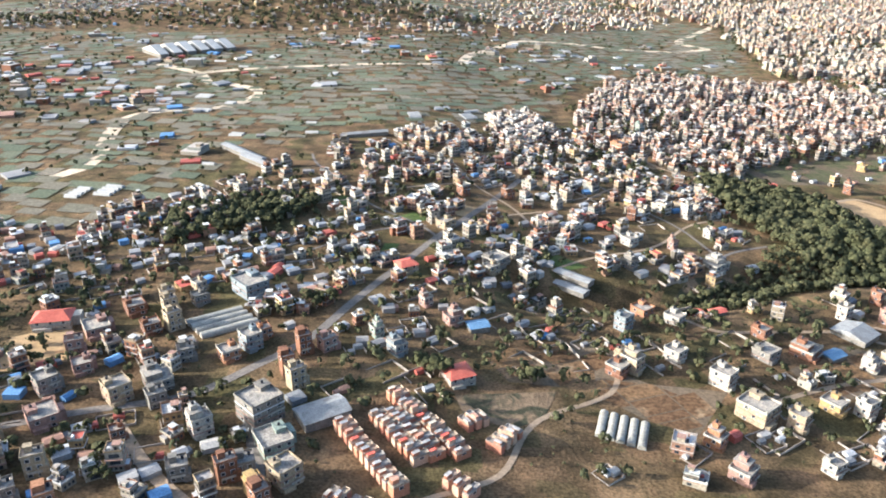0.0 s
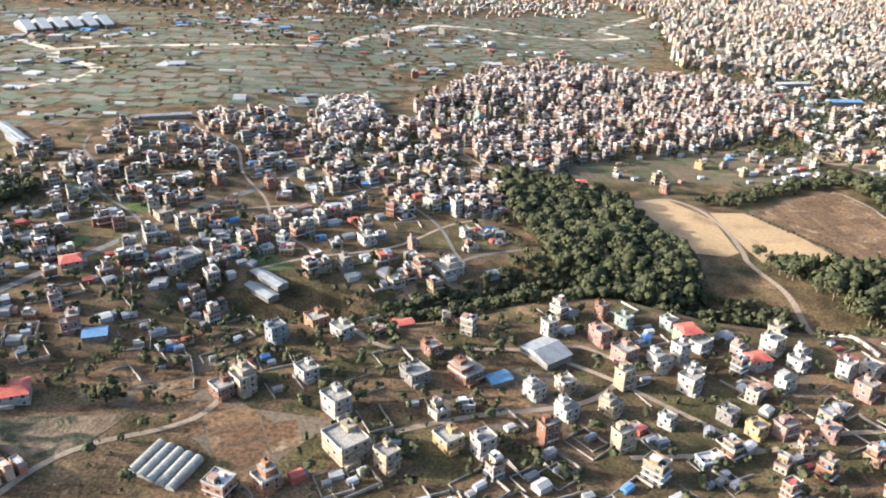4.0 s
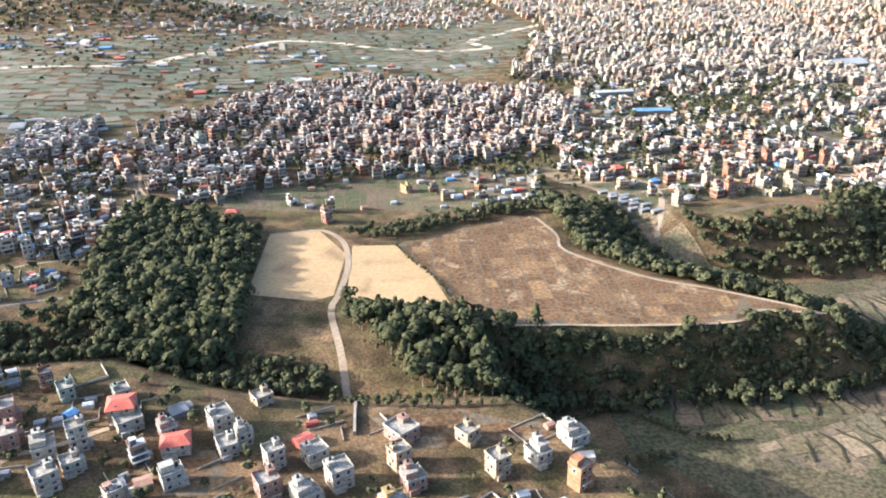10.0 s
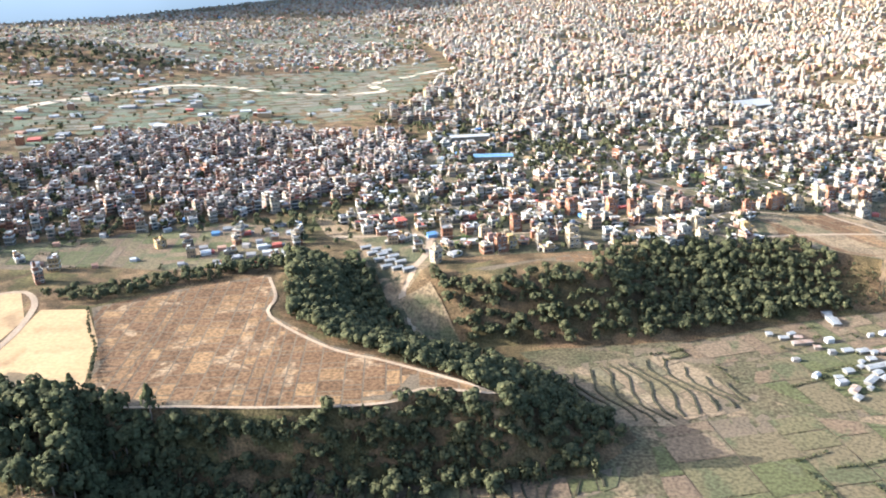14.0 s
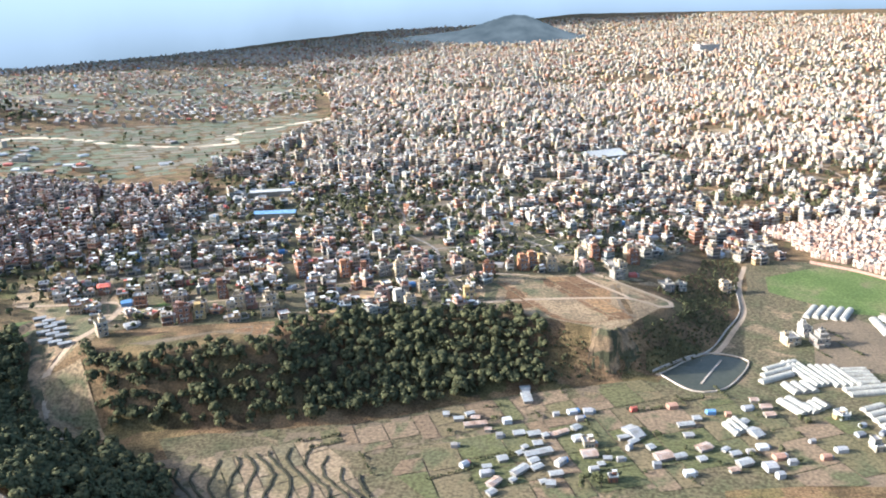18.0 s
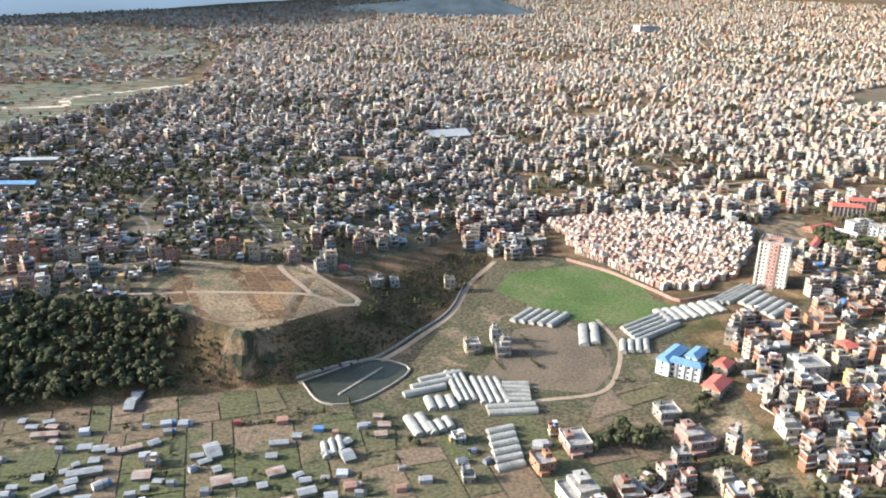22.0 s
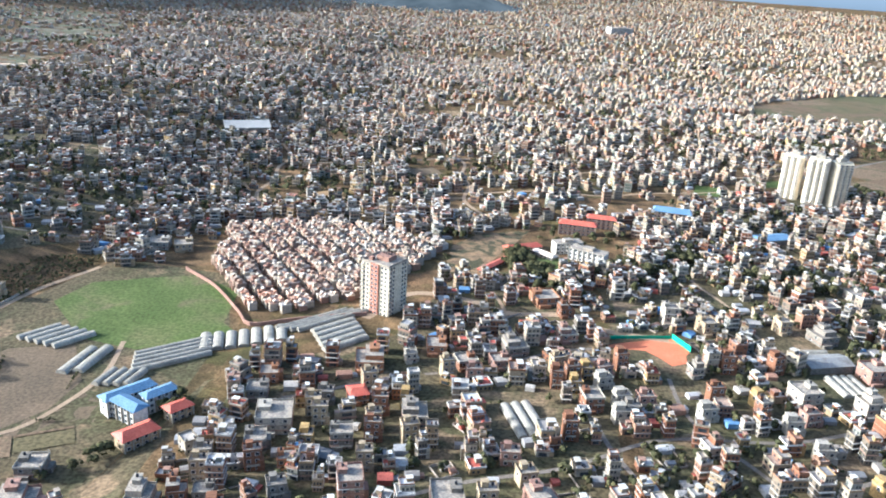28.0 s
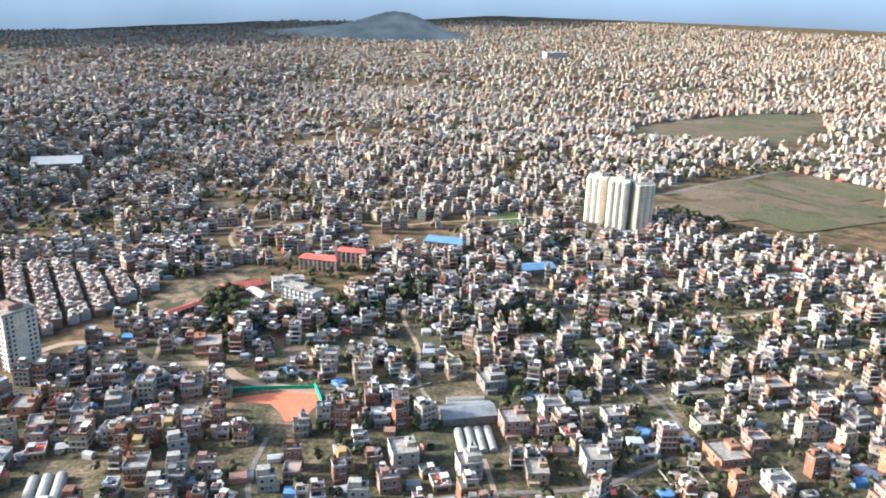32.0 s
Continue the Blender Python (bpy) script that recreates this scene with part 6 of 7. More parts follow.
def free_spots(poly, step, fill, seed, angle=0.52, keep=KEEP_OUT):
    rnd = np.random.RandomState(seed)
    c, s = math.cos(angle), math.sin(angle)
    loc = [(x * c + y * s, -x * s + y * c) for x, y in poly]
    us, vs = [p[0] for p in loc], [p[1] for p in loc]
    gu, gv = np.meshgrid(np.arange(min(us), max(us), step), np.arange(min(vs), max(vs), step))
    u = gu.ravel() + rnd.uniform(-0.28, 0.28, gu.size) * step
    v = gv.ravel() + rnd.uniform(-0.28, 0.28, gu.size) * step
    x, y = u * c - v * s, u * s + v * c
    patch = np.sin(x / 61 + seed) * np.sin(y / 53) + np.sin(x / 150 + 2) * np.sin(y / 170 + seed)
    ok = inside(x, y, poly) & (rnd.rand(len(x)) < fill + 0.27 * patch)
    for q in keep:
        ok &= ~inside(x, y, q)
    for q in ROADS_CLEAR:
        ok &= edge_distance(x, y, q, False) > 9
    for q, clear in STREETS:
        ok &= edge_distance(x, y, q, False) > clear
    _, sl = terrain(x, y)
    ok &= sl < 0.02
    x0, x1, y0, y1 = x.min(), x.max(), y.min(), y.max()
    for px, py, pr in PLACED:
        if px < x0 - 40 or px > x1 + 40 or py < y0 - 40 or py > y1 + 40:
            continue
        ok &= np.hypot(x - px, y - py) > pr + step * 0.36
    return np.stack([x[ok], y[ok]], 1)


def town(name, spots, label, wall, seed, size=(5.5, 8.6), floors=(1, 3), windows=True, angle=0.22, lows=0.2, plain=False):
    """A quarter of houses: stepped storeys, slab edges, parapets, stair cabins, tanks, windows, lean-tos and balcony
    recesses painted dark.
    """
    rnd = random.Random(seed)
    b = Build()
    if not len(spots):
        return
    gz, _ = terrain(spots[:, 0], spots[:, 1])
    for (x, y), z in zip(spots, gz):
        r = angle + rnd.uniform(-0.16, 0.16) + (rnd.choice((-0.5, 0.5)) if rnd.random() < 0.2 else 0)
        w = rnd.uniform(*size)
        d = w * rnd.uniform(0.75, 1.3)
        c, s = math.cos(r), math.sin(r)

        def put(lx, ly, z0, bw, bd, bh, mi=0, cap=None):
            k0 = len(b.m)
            b.box(x + lx * c - ly * s, y + lx * s + ly * c, z0, bw, bd, bh, r, mi)
            if cap is not None:
                b.m[k0] = cap

        def pane_or_recess(lx, ly, z0, half, high, side):
            n = len(b.v)
            for e, q in ((-1, 0), (1, 0), (1, high), (-1, high)):
                px, py = (lx, ly + e * half) if side else (lx + e * half, ly)
                b.v.append((x + px * c - py * s, y + px * s + py * c, z0 + q))
            b.f.append((n, n + 1, n + 2, n + 3))
            b.m.append(2)

        if rnd.random() < lows:
            b.prism(x, y, z - 1, w, d * 0.8, rnd.uniform(3.2, 4.2), rnd.uniform(0.4, 1.1), r, 3)
            if windows and rnd.random() < 0.6:
                put(w * 0.6, d * 0.1, z - 1, w * 0.5, d * 0.5, rnd.uniform(2.6, 3.4), 3)
            continue
        n = rnd.randint(*floors)
        fh = 3.1
        h = n * fh + 0.5
        if plain:
            put(0, 0, z - 2, w, d, h + 2, 0, 1)
            if rnd.random() < 0.5:
                put(rnd.choice((-1, 1)) * w * 0.2, d * 0.1, z + h, w * 0.5, d * 0.5, 2.6, 0, 1)
            continue
        stepped = n > 1 and rnd.random() < 0.6
        low = h - fh if stepped else h
        put(0, 0, z - 2, w, d, low + 2, 0, 1)
        if stepped:
            uw, ud = w * rnd.uniform(0.5, 0.8), d * rnd.uniform(0.55, 0.95)
            ux, uy = rnd.choice((-1, 1)) * (w - uw) / 2, (d - ud) / 2
            put(ux, uy, z + low, uw, ud, fh, 0, 1)
        else:
            uw, ud, ux, uy = w * 0.9, d * 0.9, 0, 0
        cx, cy = ux + rnd.choice((-1, 1)) * uw * 0.22, uy + ud * rnd.uniform(-0.1, 0.22)
        cw, cd, ch = uw * rnd.uniform(0.35, 0.5), ud * rnd.uniform(0.35, 0.5), rnd.uniform(2.0, 2.6)
        if rnd.random() < 0.85:
            put(cx, cy, z + h, cw, cd, ch, 0, 1)
            put(cx, cy, z + h + ch, cw + 0.6, cd + 0.6, 0.22, 5)
        if rnd.random() < 0.5:
            put(rnd.choice((-1, 1)) * w * 0.6, -d * rnd.uniform(-0.2, 0.3), z - 2, w * 0.42, d * 0.5, rnd.choice((1, 1, 2)) * fh + 2, 0, 1)
        if not windows:
            continue
        b.ring(x, y, z + low - 0.05, w + 0.4, d + 0.4, rnd.uniform(0.7, 1.1), 0.25, r, rnd.choice((0, 5)))
        if stepped:
            put(ux, uy, z + h, uw + 0.5, ud + 0.5, 0.25, rnd.choice((1, 5)))
            b.ring(x + ux * c - uy * s, y + ux * s + uy * c, z + h + 0.2, uw + 0.3, ud + 0.3, 0.7, 0.22, r, 0)
        for _ in range(rnd.randint(1, 4)):
            q = rnd.uniform(0.6, 1.5)
            put(rnd.uniform(-0.4, 0.4) * w, rnd.uniform(-0.42, -0.05) * d, z + low, q, q * rnd.uniform(0.6, 1.6), rnd.uniform(0.6, 1.7), rnd.choice((4, 4, 3, 5)))
        for q in (-1, 1):
            put(q * w * 0.47, -d * 0.47, z + low, 0.4, 0.4, rnd.uniform(1.2, 2.4), 5)
        open_side = rnd.random() < 0.4
        for f in range(n):
            zz = z + f * fh + 0.9
            half_w, half_d, mx, my = (uw / 2, ud / 2, ux, uy) if stepped and f == n - 1 else (w / 2, d / 2, 0, 0)
            if f:
                put(mx, my - (0.35 if open_side else 0), zz - 1.1, 2 * half_w + 0.6, 2 * half_d + (1.1 if open_side else 0.5), 0.24, 5)
            if open_side and rnd.random() < 0.7:
                # flat dark quad paints the shade of an open balcony recess
                pane_or_recess(mx + half_w * rnd.uniform(-0.2, 0.2), my - half_d - 0.04, zz - 0.4, half_w * 0.62, 2.0, 0)
            else:
                for i in (-0.55, 0.05, 0.6):
                    if rnd.random() < 0.85:
                        pane_or_recess(mx + i * half_w, my - half_d - 0.04, zz, half_w * 0.17, 1.4, 0)
            for i in (-0.5, 0.45):
                if rnd.random() < 0.75:
                    pane_or_recess(mx - half_w - 0.04, my + i * half_d, zz, half_d * 0.2, 1.4, 1)
                if rnd.random() < 0.6:
                    pane_or_recess(mx + half_w + 0.04, my + i * half_d, zz, half_d * 0.2, 1.4, 1)
    me = b.mesh(name, [wall, M_PALEROOF if wall is M_PALETOWN else M_ROOFMIX, M_GLASS, M_SHEDMIX, M_TANK, M_TRIM])
    return tagged(new(name, me), label, "houses", kind="stuff")


def small_house_proto(k):
    rnd = random.Random(900 + k)
    w, d, n = rnd.uniform(6.5, 9), rnd.uniform(6, 8), 2 + (k % 2)
    colour = (0, 1, 4, 2, 3, 1, 8, 2, 1, 7)[k % 10]
    t = thing("house", pose(0, 0, -500), f"{COLOUR_WORDS[colour]} {FLOOR_WORDS[n]} house with a flat roof among other houses", "house", "town houses")
    h = n * 3.7
    part("wall", Build().box(0, 0, -2, w, d, h + 2).box(w * 0.42, -d * 0.3, -2, w * 0.4, d * 0.6, h * 0.55 + 2), WALLS[colour], t)
    part("roof_slab", Build().box(0, 0, h, w + 0.5, d + 0.5, 0.2, 0, 0, True), M_ROOF, t)
    part("parapet", Build().ring(0, 0, h + 0.2, w + 0.5, d + 0.5, 0.9), WALLS[colour], t)
    big = k % 3 == 0
    part("stair_cabin", Build().box(-w * 0.15, d * 0.15, h + 0.2, w * (0.6 if big else 0.36), d * (0.6 if big else 0.4), 2.8).box(-w * 0.15, d * 0.15, h + 3.0, w * (0.65 if big else 0.42), d * (0.65 if big else 0.46), 0.2, 0, 0, True), WALLS[colour], t)
    part("water_tank", TANK, None, t, at=pose(w * 0.3, d * 0.2, h + 0.2))
    for f in range(n):
        for i in (-1, 1):
            part("window", WINDOW, None, t, at=pose(i * w * 0.24, -d / 2 - 0.02, f * 3.7 + 1.2))
    part("window", WINDOW, None, t, at=pose(-w / 2 - 0.02, 0, h - 2.5, 0, 0, -90))
    part("balcony", Build().box(0, -d / 2 - 0.6, 3.6, w * 0.7, 1.2, 0.2, 0, 0, True).box(0, -d / 2 - 1.1, 3.8, w * 0.7, 0.1, 0.9), WALLS[0], t)
    return t


LOWER = [(1130, 560), (1500, 600), (2000, 700), (2150, 900), (2050, 1240), (1880, 1300), (1820, 1370), (1720, 1330), (1600, 1270), (1540, 1050), (1400, 1020), (1366, 900), (1270, 830), (1250, 720)]
PLATEAU = [(560, 835), (640, 760), (770, 775), (880, 800), (1010, 890), (1090, 1010), (1180, 1120), (1150, 1250), (900, 1300), (620, 1250), (570, 1000)]
INNER = [(1180, 1130), (1290, 1140), (1400, 1095), (1450, 1210), (1600, 1290), (1720, 1340), (1840, 1480), (1960, 1640), (1500, 1700), (600, 1700), (520, 1250), (900, 1300)]
MIDDLE = [(620, 1700), (1960, 1690), (2300, 2000), (2900, 2000), (3200, 2700), (400, 2700), (560, 2100)]
FAR = [(380, 2700), (3200, 2700), (4200, 4300), (4300, 5400), (2600, 6300), (1500, 6200), (300, 5700), (-100, 4700), (-200, 3900), (200, 3300)]
START = [(-130, 470), (330, 500), (345, 560), (235, 600), (235, 720), (330, 740), (250, 820), (110, 890), (-80, 800), (-190, 640)]
KEEP_OUT.append([(850, 4760), (1000, 4700), (1250, 4700), (1400, 4780), (1420, 5300), (850, 5300)])
drape("town_ground", LOWER, M_OLIVE, 0.09, 20.0, label="dark weedy ground between the town houses", category="ground")
drape("plateau_ground", PLATEAU, M_OLIVE, 0.09, 20.0, label="weedy ground between the plateau houses", category="ground")
street_net(LOWER, 62, 0.35, 2.6, 101, "narrow crooked lanes of the lower town")
street_net(PLATEAU, 70, 0.3, 2.4, 102, "dusty lanes between the plateau houses")
street_net(INNER, 110, 0.25, 4.0, 103, "streets of the inner city")
street_net(START, 75, 0.6, 2.4, 104, "lanes on the house slope")
open_lots(LOWER, 26, (14, 34), 111, "empty lots and gardens in the lower town")
open_lots(PLATEAU, 26, (14, 36), 112, "fallow plots between the plateau houses")
open_lots(INNER, 26, (20, 55), 113, "open plots in the inner city")
open_lots(MIDDLE, 26, (30, 90), 114, "open ground in the far city")
open_lots(FAR, 30, (50, 170), 115, "fields and parks before the hills")
open_lots(START, 12, (14, 30), 116, "fallow plots on the house slope")
PROTOS = [small_house_proto(k) for k in range(10)]
PROTO_USED = [0] * 10


def front_houses(poly, step, fill, seed, most, angle):
    rnd = random.Random(seed)
    spots = free_spots(poly, step, fill, seed)
    spots = spots.tolist()
    for x, y in rnd.sample(spots, min(most, len(spots))):
        k = rnd.randrange(10)
        z = min(ground_z(x - 4, y), ground_z(x + 4, y)) - 0.1
        m = pose(x, y, z, 0, 0, math.degrees(angle + rnd.uniform(-0.2, 0.2)))
        if PROTO_USED[k]:
            copy_thing(PROTOS[k], m)
        else:
            PROTOS[k].matrix_basis = m
            PROTO_USED[k] = 1
        PLACED.append((x, y, 5.0))


front_houses([(1250, 640), (1900, 780), (1900, 900), (1420, 900), (1300, 780)], 12, 0.6, 81, 84, 0.25)
front_houses([(640, 770), (770, 778), (880, 802), (1010, 892), (1040, 960), (900, 900), (640, 860)], 12, 0.55, 84, 36, 0.33)
front_houses([(-200, 240), (-60, 230), (-60, 400), (-200, 420)], 13, 0.5, 82, 20, 0.55)
front_houses([(180, 300), (560, 340), (560, 420), (300, 450), (180, 380)], 18, 0.4, 83, 12, 0.66)
for k in range(10):
    if not PROTO_USED[k]:
        PROTOS[k].matrix_basis = pose(1960 + 14 * k, 700, ground_z(1960 + 14 * k, 700))

town("start_town", free_spots([(-170, 600), (235, 600), (235, 720), (330, 740), (250, 820), (110, 890), (-80, 800), (-190, 640)], 9.8, 0.64, 1), "mixed brick and painted houses on the slope", M_TOWN, 1, lows=0.2, angle=0.6)
town("ravine_town", free_spots([(-130, 470), (330, 500), (345, 560), (235, 600), (-170, 600)], 11.5, 0.42, 92), "scattered brick and painted houses above the ravine", M_TOWN, 92, lows=0.34, angle=0.6)
town("west_town", free_spots([(-330, 240), (-60, 225), (-60, 480), (-130, 470), (-190, 640), (-260, 560), (-330, 420)], 11.5, 0.6, 2), "mixed houses along the main road", M_TOWN, 2, lows=0.35, floors=(1, 3), angle=0.55)
town("shanty_rows", free_spots([(-340, 470), (-180, 430), (-90, 450), (-60, 520), (-200, 520), (-330, 545)], 11, 0.5, 22), "low tin-roofed sheds", M_TOWN, 22, (5, 9), (1, 2), False, lows=0.9, angle=0.55)
town("middle_sheds", free_spots([(-60, 350), (80, 400), (110, 480), (60, 520), (-40, 500), (-100, 420)], 11, 0.42, 23), "low sheds and small houses between plots", M_TOWN, 23, (5, 8), (1, 3), True, lows=0.75, angle=0.65)
town("near_houses", free_spots([(90, 270), (600, 330), (575, 440), (440, 460), (260, 470), (140, 420)], 15, 0.2, 3), "scattered new houses on brown plots", M_TOWN, 3, lows=0.45, floors=(1, 3), angle=0.68)
town("brick_village", free_spots([(160, 760), (260, 735), (374, 745), (458, 845), (540, 890), (600, 1000), (570, 1200), (470, 1180), (340, 1230), (230, 1140), (150, 930)], 9.8, 0.58, 4), "dense brick village houses", M_BRICKTOWN, 4, (5, 8), (2, 4), lows=0.06, angle=0.4)
town("plateau_town", free_spots([(560, 835), (640, 760), (770, 775), (880, 800), (1010, 890), (1090, 1010), (1180, 1120), (1150, 1250), (900, 1300), (620, 1250), (570, 1000)], 10.5, 0.6, 5), "painted town houses on the plateau", M_TOWN, 5, lows=0.16, angle=0.33)
town("lower_town", free_spots([(1130, 560), (1500, 600), (2000, 700), (2150, 900), (2050, 1240), (1880, 1300), (1820, 1370), (1720, 1330), (1600, 1270), (1540, 1050), (1400, 1020), (1366, 900), (1270, 830), (1250, 720)], 10.2, 0.7, 6), "dense painted houses of the lower town", M_TOWN, 6, (4.6, 9), (1, 4), lows=0.26)
town("inner_city", free_spots([(1180, 1130), (1290, 1140), (1400, 1095), (1450, 1210), (1600, 1290), (1720, 1340), (1840, 1480), (1960, 1640), (1500, 1700), (600, 1700), (520, 1250), (900, 1300)], 11, 0.6, 7), "dense pale houses of the inner city", M_PALETOWN, 7, (5.5, 9), (2, 4), lows=0.05, angle=0.3)
town("city_east", free_spots([(2080, 1400), (2200, 900), (2600, 1200), (2900, 2000), (2300, 2000), (1990, 1680), (2160, 1580)], 14, 0.66, 8), "dense pale houses east of the fields", M_PALETOWN, 8, (6, 11), (1, 3), False, lows=0.05, angle=0.3)
town("city_middle", free_spots([(620, 1700), (1960, 1690), (2300, 2000), (2900, 2000), (3200, 2700), (400, 2700), (560, 2100)], 13, 0.56, 9), "pale city houses far off", M_PALETOWN, 9, (6, 10), (1, 4), False, lows=0.03, angle=0.3)
town("city_far", free_spots(FAR, 21, 0.56, 10), "pale city houses near the hills", M_PALETOWN, 10, (7, 12), (1, 4), False, lows=0.03, angle=0.3, plain=True)
town("terrace_sheds", free_spots([(290, 716), (449, 726), (536, 740), (545, 800), (520, 840), (424, 845), (370, 800)], 13, 0.34, 24, keep=[]), "small sheds and houses among the green terraces", M_TOWN, 24, (4.5, 7.5), (1, 3), True, lows=0.6, angle=0.3)
def loose(poly, step, seed, part_of):
    rnd = np.random.RandomState(seed)
    p = scatter(poly, step, seed)
    ok = rnd.rand(len(p)) < part_of
    for hx, hy, hr in PLACED:
        ok &= np.hypot(p[:, 0] - hx, p[:, 1] - hy) > hr + 3
    return p[ok]


def clear_of(p, polys):
    for q in polys:
        p = p[~inside(p[:, 0], p[:, 1], q)]
    return p


GROUNDS = [COLONY, SCHOOL_DIRT, SCHOOL_LAWN, GREEN_FLAT]
town("colony_edge_houses", clear_of(loose([(1110, 1000), (1150, 985), (1195, 1012), (1185, 1110), (1275, 1142), (1392, 1096), (1430, 1160), (1300, 1190), (1170, 1170), (1100, 1080)], 10.5, 30, 0.66), GROUNDS), "painted houses round the walled colony", M_TOWN, 30, (6, 9), (2, 4), True, lows=0.12)
town("school_edge_houses", clear_of(loose([(1400, 1128), (1440, 1200), (1560, 1215), (1610, 1150), (1560, 1060), (1530, 1000), (1400, 985), (1372, 1000), (1384, 1012), (1430, 1008), (1520, 1040), (1545, 1100), (1530, 1180), (1470, 1160)], 10.5, 31, 0.6), GROUNDS), "painted houses round the school", M_TOWN, 31, (6, 9), (2, 4), True, lows=0.15)
woods("school_edge_trees", clear_of(loose([(1380, 1000), (1400, 1128), (1470, 1165), (1560, 1200), (1600, 1120), (1540, 1020), (1440, 985)], 11, 32, 0.4), GROUNDS), "dark trees among the school houses", 6, 10, 0.0, 32)
town("valley_edge_houses", loose([(1110, 636), (1185, 664), (1245, 712), (1266, 700), (1250, 600), (1120, 590)], 11.5, 25, 0.7), "painted and brick houses at the valley edge", M_TOWN, 25, (6, 9.5), (2, 4), True, lows=0.15)
town("valley_sheds", loose([(1030, 672), (1075, 700), (1150, 735), (1180, 720), (1120, 670), (1050, 640)], 9.5, 26, 0.4), "cluttered low farm sheds below the town", M_TOWN, 26, (3.5, 6.5), (1, 2), True, lows=0.85)
town("farm_sheds", loose([(862, 694), (985, 730), (1065, 735), (1070, 690), (1010, 645), (890, 625)], 10, 27, 0.3), "cluttered low farm sheds in the valley", M_TOWN, 27, (3, 6), (1, 1), True, lows=0.9)
woods("valley_edge_trees", loose([(1090, 630), (1180, 668), (1250, 715), (1268, 700), (1250, 600), (1100, 590)], 8, 28, 0.6), "dark trees between the valley edge houses", 5, 10, 0.0, 28)
woods("farm_trees", loose([(862, 694), (985, 730), (1130, 735), (1100, 660), (1010, 645), (890, 625)], 12, 29, 0.3), "scattered bushes round the farm sheds", 2.5, 6, 0.0, 29)
town("orange_blocks", free_spots([(65, 792), (132, 833), (98, 941), (49, 914)], 9, 0.85, 91), "cream and orange row blocks at the edge of the plain", M_COLPALE, 91, (6, 9), (2, 3), True, lows=0.0, angle=0.5)
town("plain_hamlets", free_spots([(-700, 900), (-420, 560), (-200, 700), (-100, 900), (150, 1000), (220, 1180), (320, 1260), (480, 1260), (600, 1700), (100, 1480), (-300, 1500), (-800, 1500)], 24, 0.14, 11), "low sheds and hamlets in the plain", M_TOWN, 11, (8, 20), (1, 3), False, lows=0.75)
town("far_bank", free_spots([(-1100, 1500), (100, 1560), (560, 1900), (400, 2700), (200, 3400), (-150, 4300), (-700, 4000), (-1300, 2900), (-1400, 1900)], 18, 0.42, 12), "pale houses on the far bank", M_PALETOWN, 12, (6, 9), (1, 2), False, lows=0.1, angle=0.3, plain=True)

def parcels(name, poly, step, seed, label):
    """Small fields of the far plain, each its own flat piece."""
    rnd = random.Random(seed)
    spots = free_spots(poly, step, 0.75, seed, 0.3)
    b = Build()
    for x, y in spots:
        r = 0.3 + 0.5 * math.sin(x / 170) + rnd.uniform(-0.1, 0.1)
        w, d = step * rnd.uniform(0.35, 0.6), step * rnd.uniform(0.25, 0.48)
        c, s = math.cos(r), math.sin(r)
        n = len(b.v)
        for a, e in ((-w, -d), (w, -d), (w, d), (-w, d)):
            b.v.append((x + a * c - e * s, y + a * s + e * c, 0))
        b.f.append((n, n + 1, n + 2, n + 3))
        b.m.append(0)
    co = np.array(b.v)
    z, _ = terrain(co[:, 0], co[:, 1])
    b.v = [(x, y, h + 0.35 + (0.08 * (k // 4 % 4))) for k, ((x, y, _), h) in enumerate(zip(b.v, z))]
    return tagged(new(name, b.mesh(name, M_PLAINPLOTS)), label, "fields", kind="stuff")


PLAIN = [(-760, 760), (-420, 480), (-230, 560), (-200, 700), (-100, 840), (110, 920), (220, 1180), (320, 1260), (480, 1260), (600, 1700), (540, 1960), (100, 1560), (-300, 1500), (-900, 1500)]
parcels("plain_parcels", PLAIN, 22, 71, "green and brown parcels of the river plain")
parcels("far_parcels", [(-1000, 1700), (100, 1750), (500, 2300), (200, 3000), (-1200, 2600)], 50, 72, "dull green parcels on the far bank")


def tunnels(name, poly, step, fill, seed, label):
    rnd = random.Random(seed)
    b = Build()
    for x, y in free_spots(poly, step, fill, seed, 0.3):
        z, r = ground_z(x, y), 0.3 + 0.5 * math.sin(x / 170)
        l = rnd.uniform(8, 20)
        c, s = math.cos(r), math.sin(r)
        for i in range(rnd.randint(1, 4)):
            ox, oy = -s * i * 6, c * i * 6
            b.tunnel(x + ox, y + oy, x + ox + l * c, y + oy + l * s, z, 5, 2.2, 0, 4)
    return tagged(new(name, b.mesh(name, M_FARPOLY)), label, "greenhouses", kind="stuff")


tunnels("plain_greenhouses", PLAIN, 38, 0.12, 73, "rows of pale plastic tunnels in the plain")

# ---- trees among the houses ----
def garden(name, poly, step, fill, seed, low, high, label, far=1):
    s = free_spots(poly, step, fill, seed, 0.2)
    if len(s):
        woods(name, s, label, low, high, 0.05, seed, far)


garden("street_trees", [(-330, 240), (330, 330), (345, 560), (235, 620), (330, 740), (110, 890), (-190, 640)], 9.5, 0.36, 31, 4, 9, "scattered garden trees between houses")
garden("near_trees", [(60, 265), (600, 320), (575, 440), (440, 460), (260, 470), (40, 420)], 10, 0.3, 47, 3, 8, "scattered trees and bushes on the brown plots")
garden("village_trees", [(150, 740), (560, 760), (900, 1250), (560, 1250), (150, 1000)], 9.5, 0.36, 32, 5, 9.5, "scattered trees between brick houses")
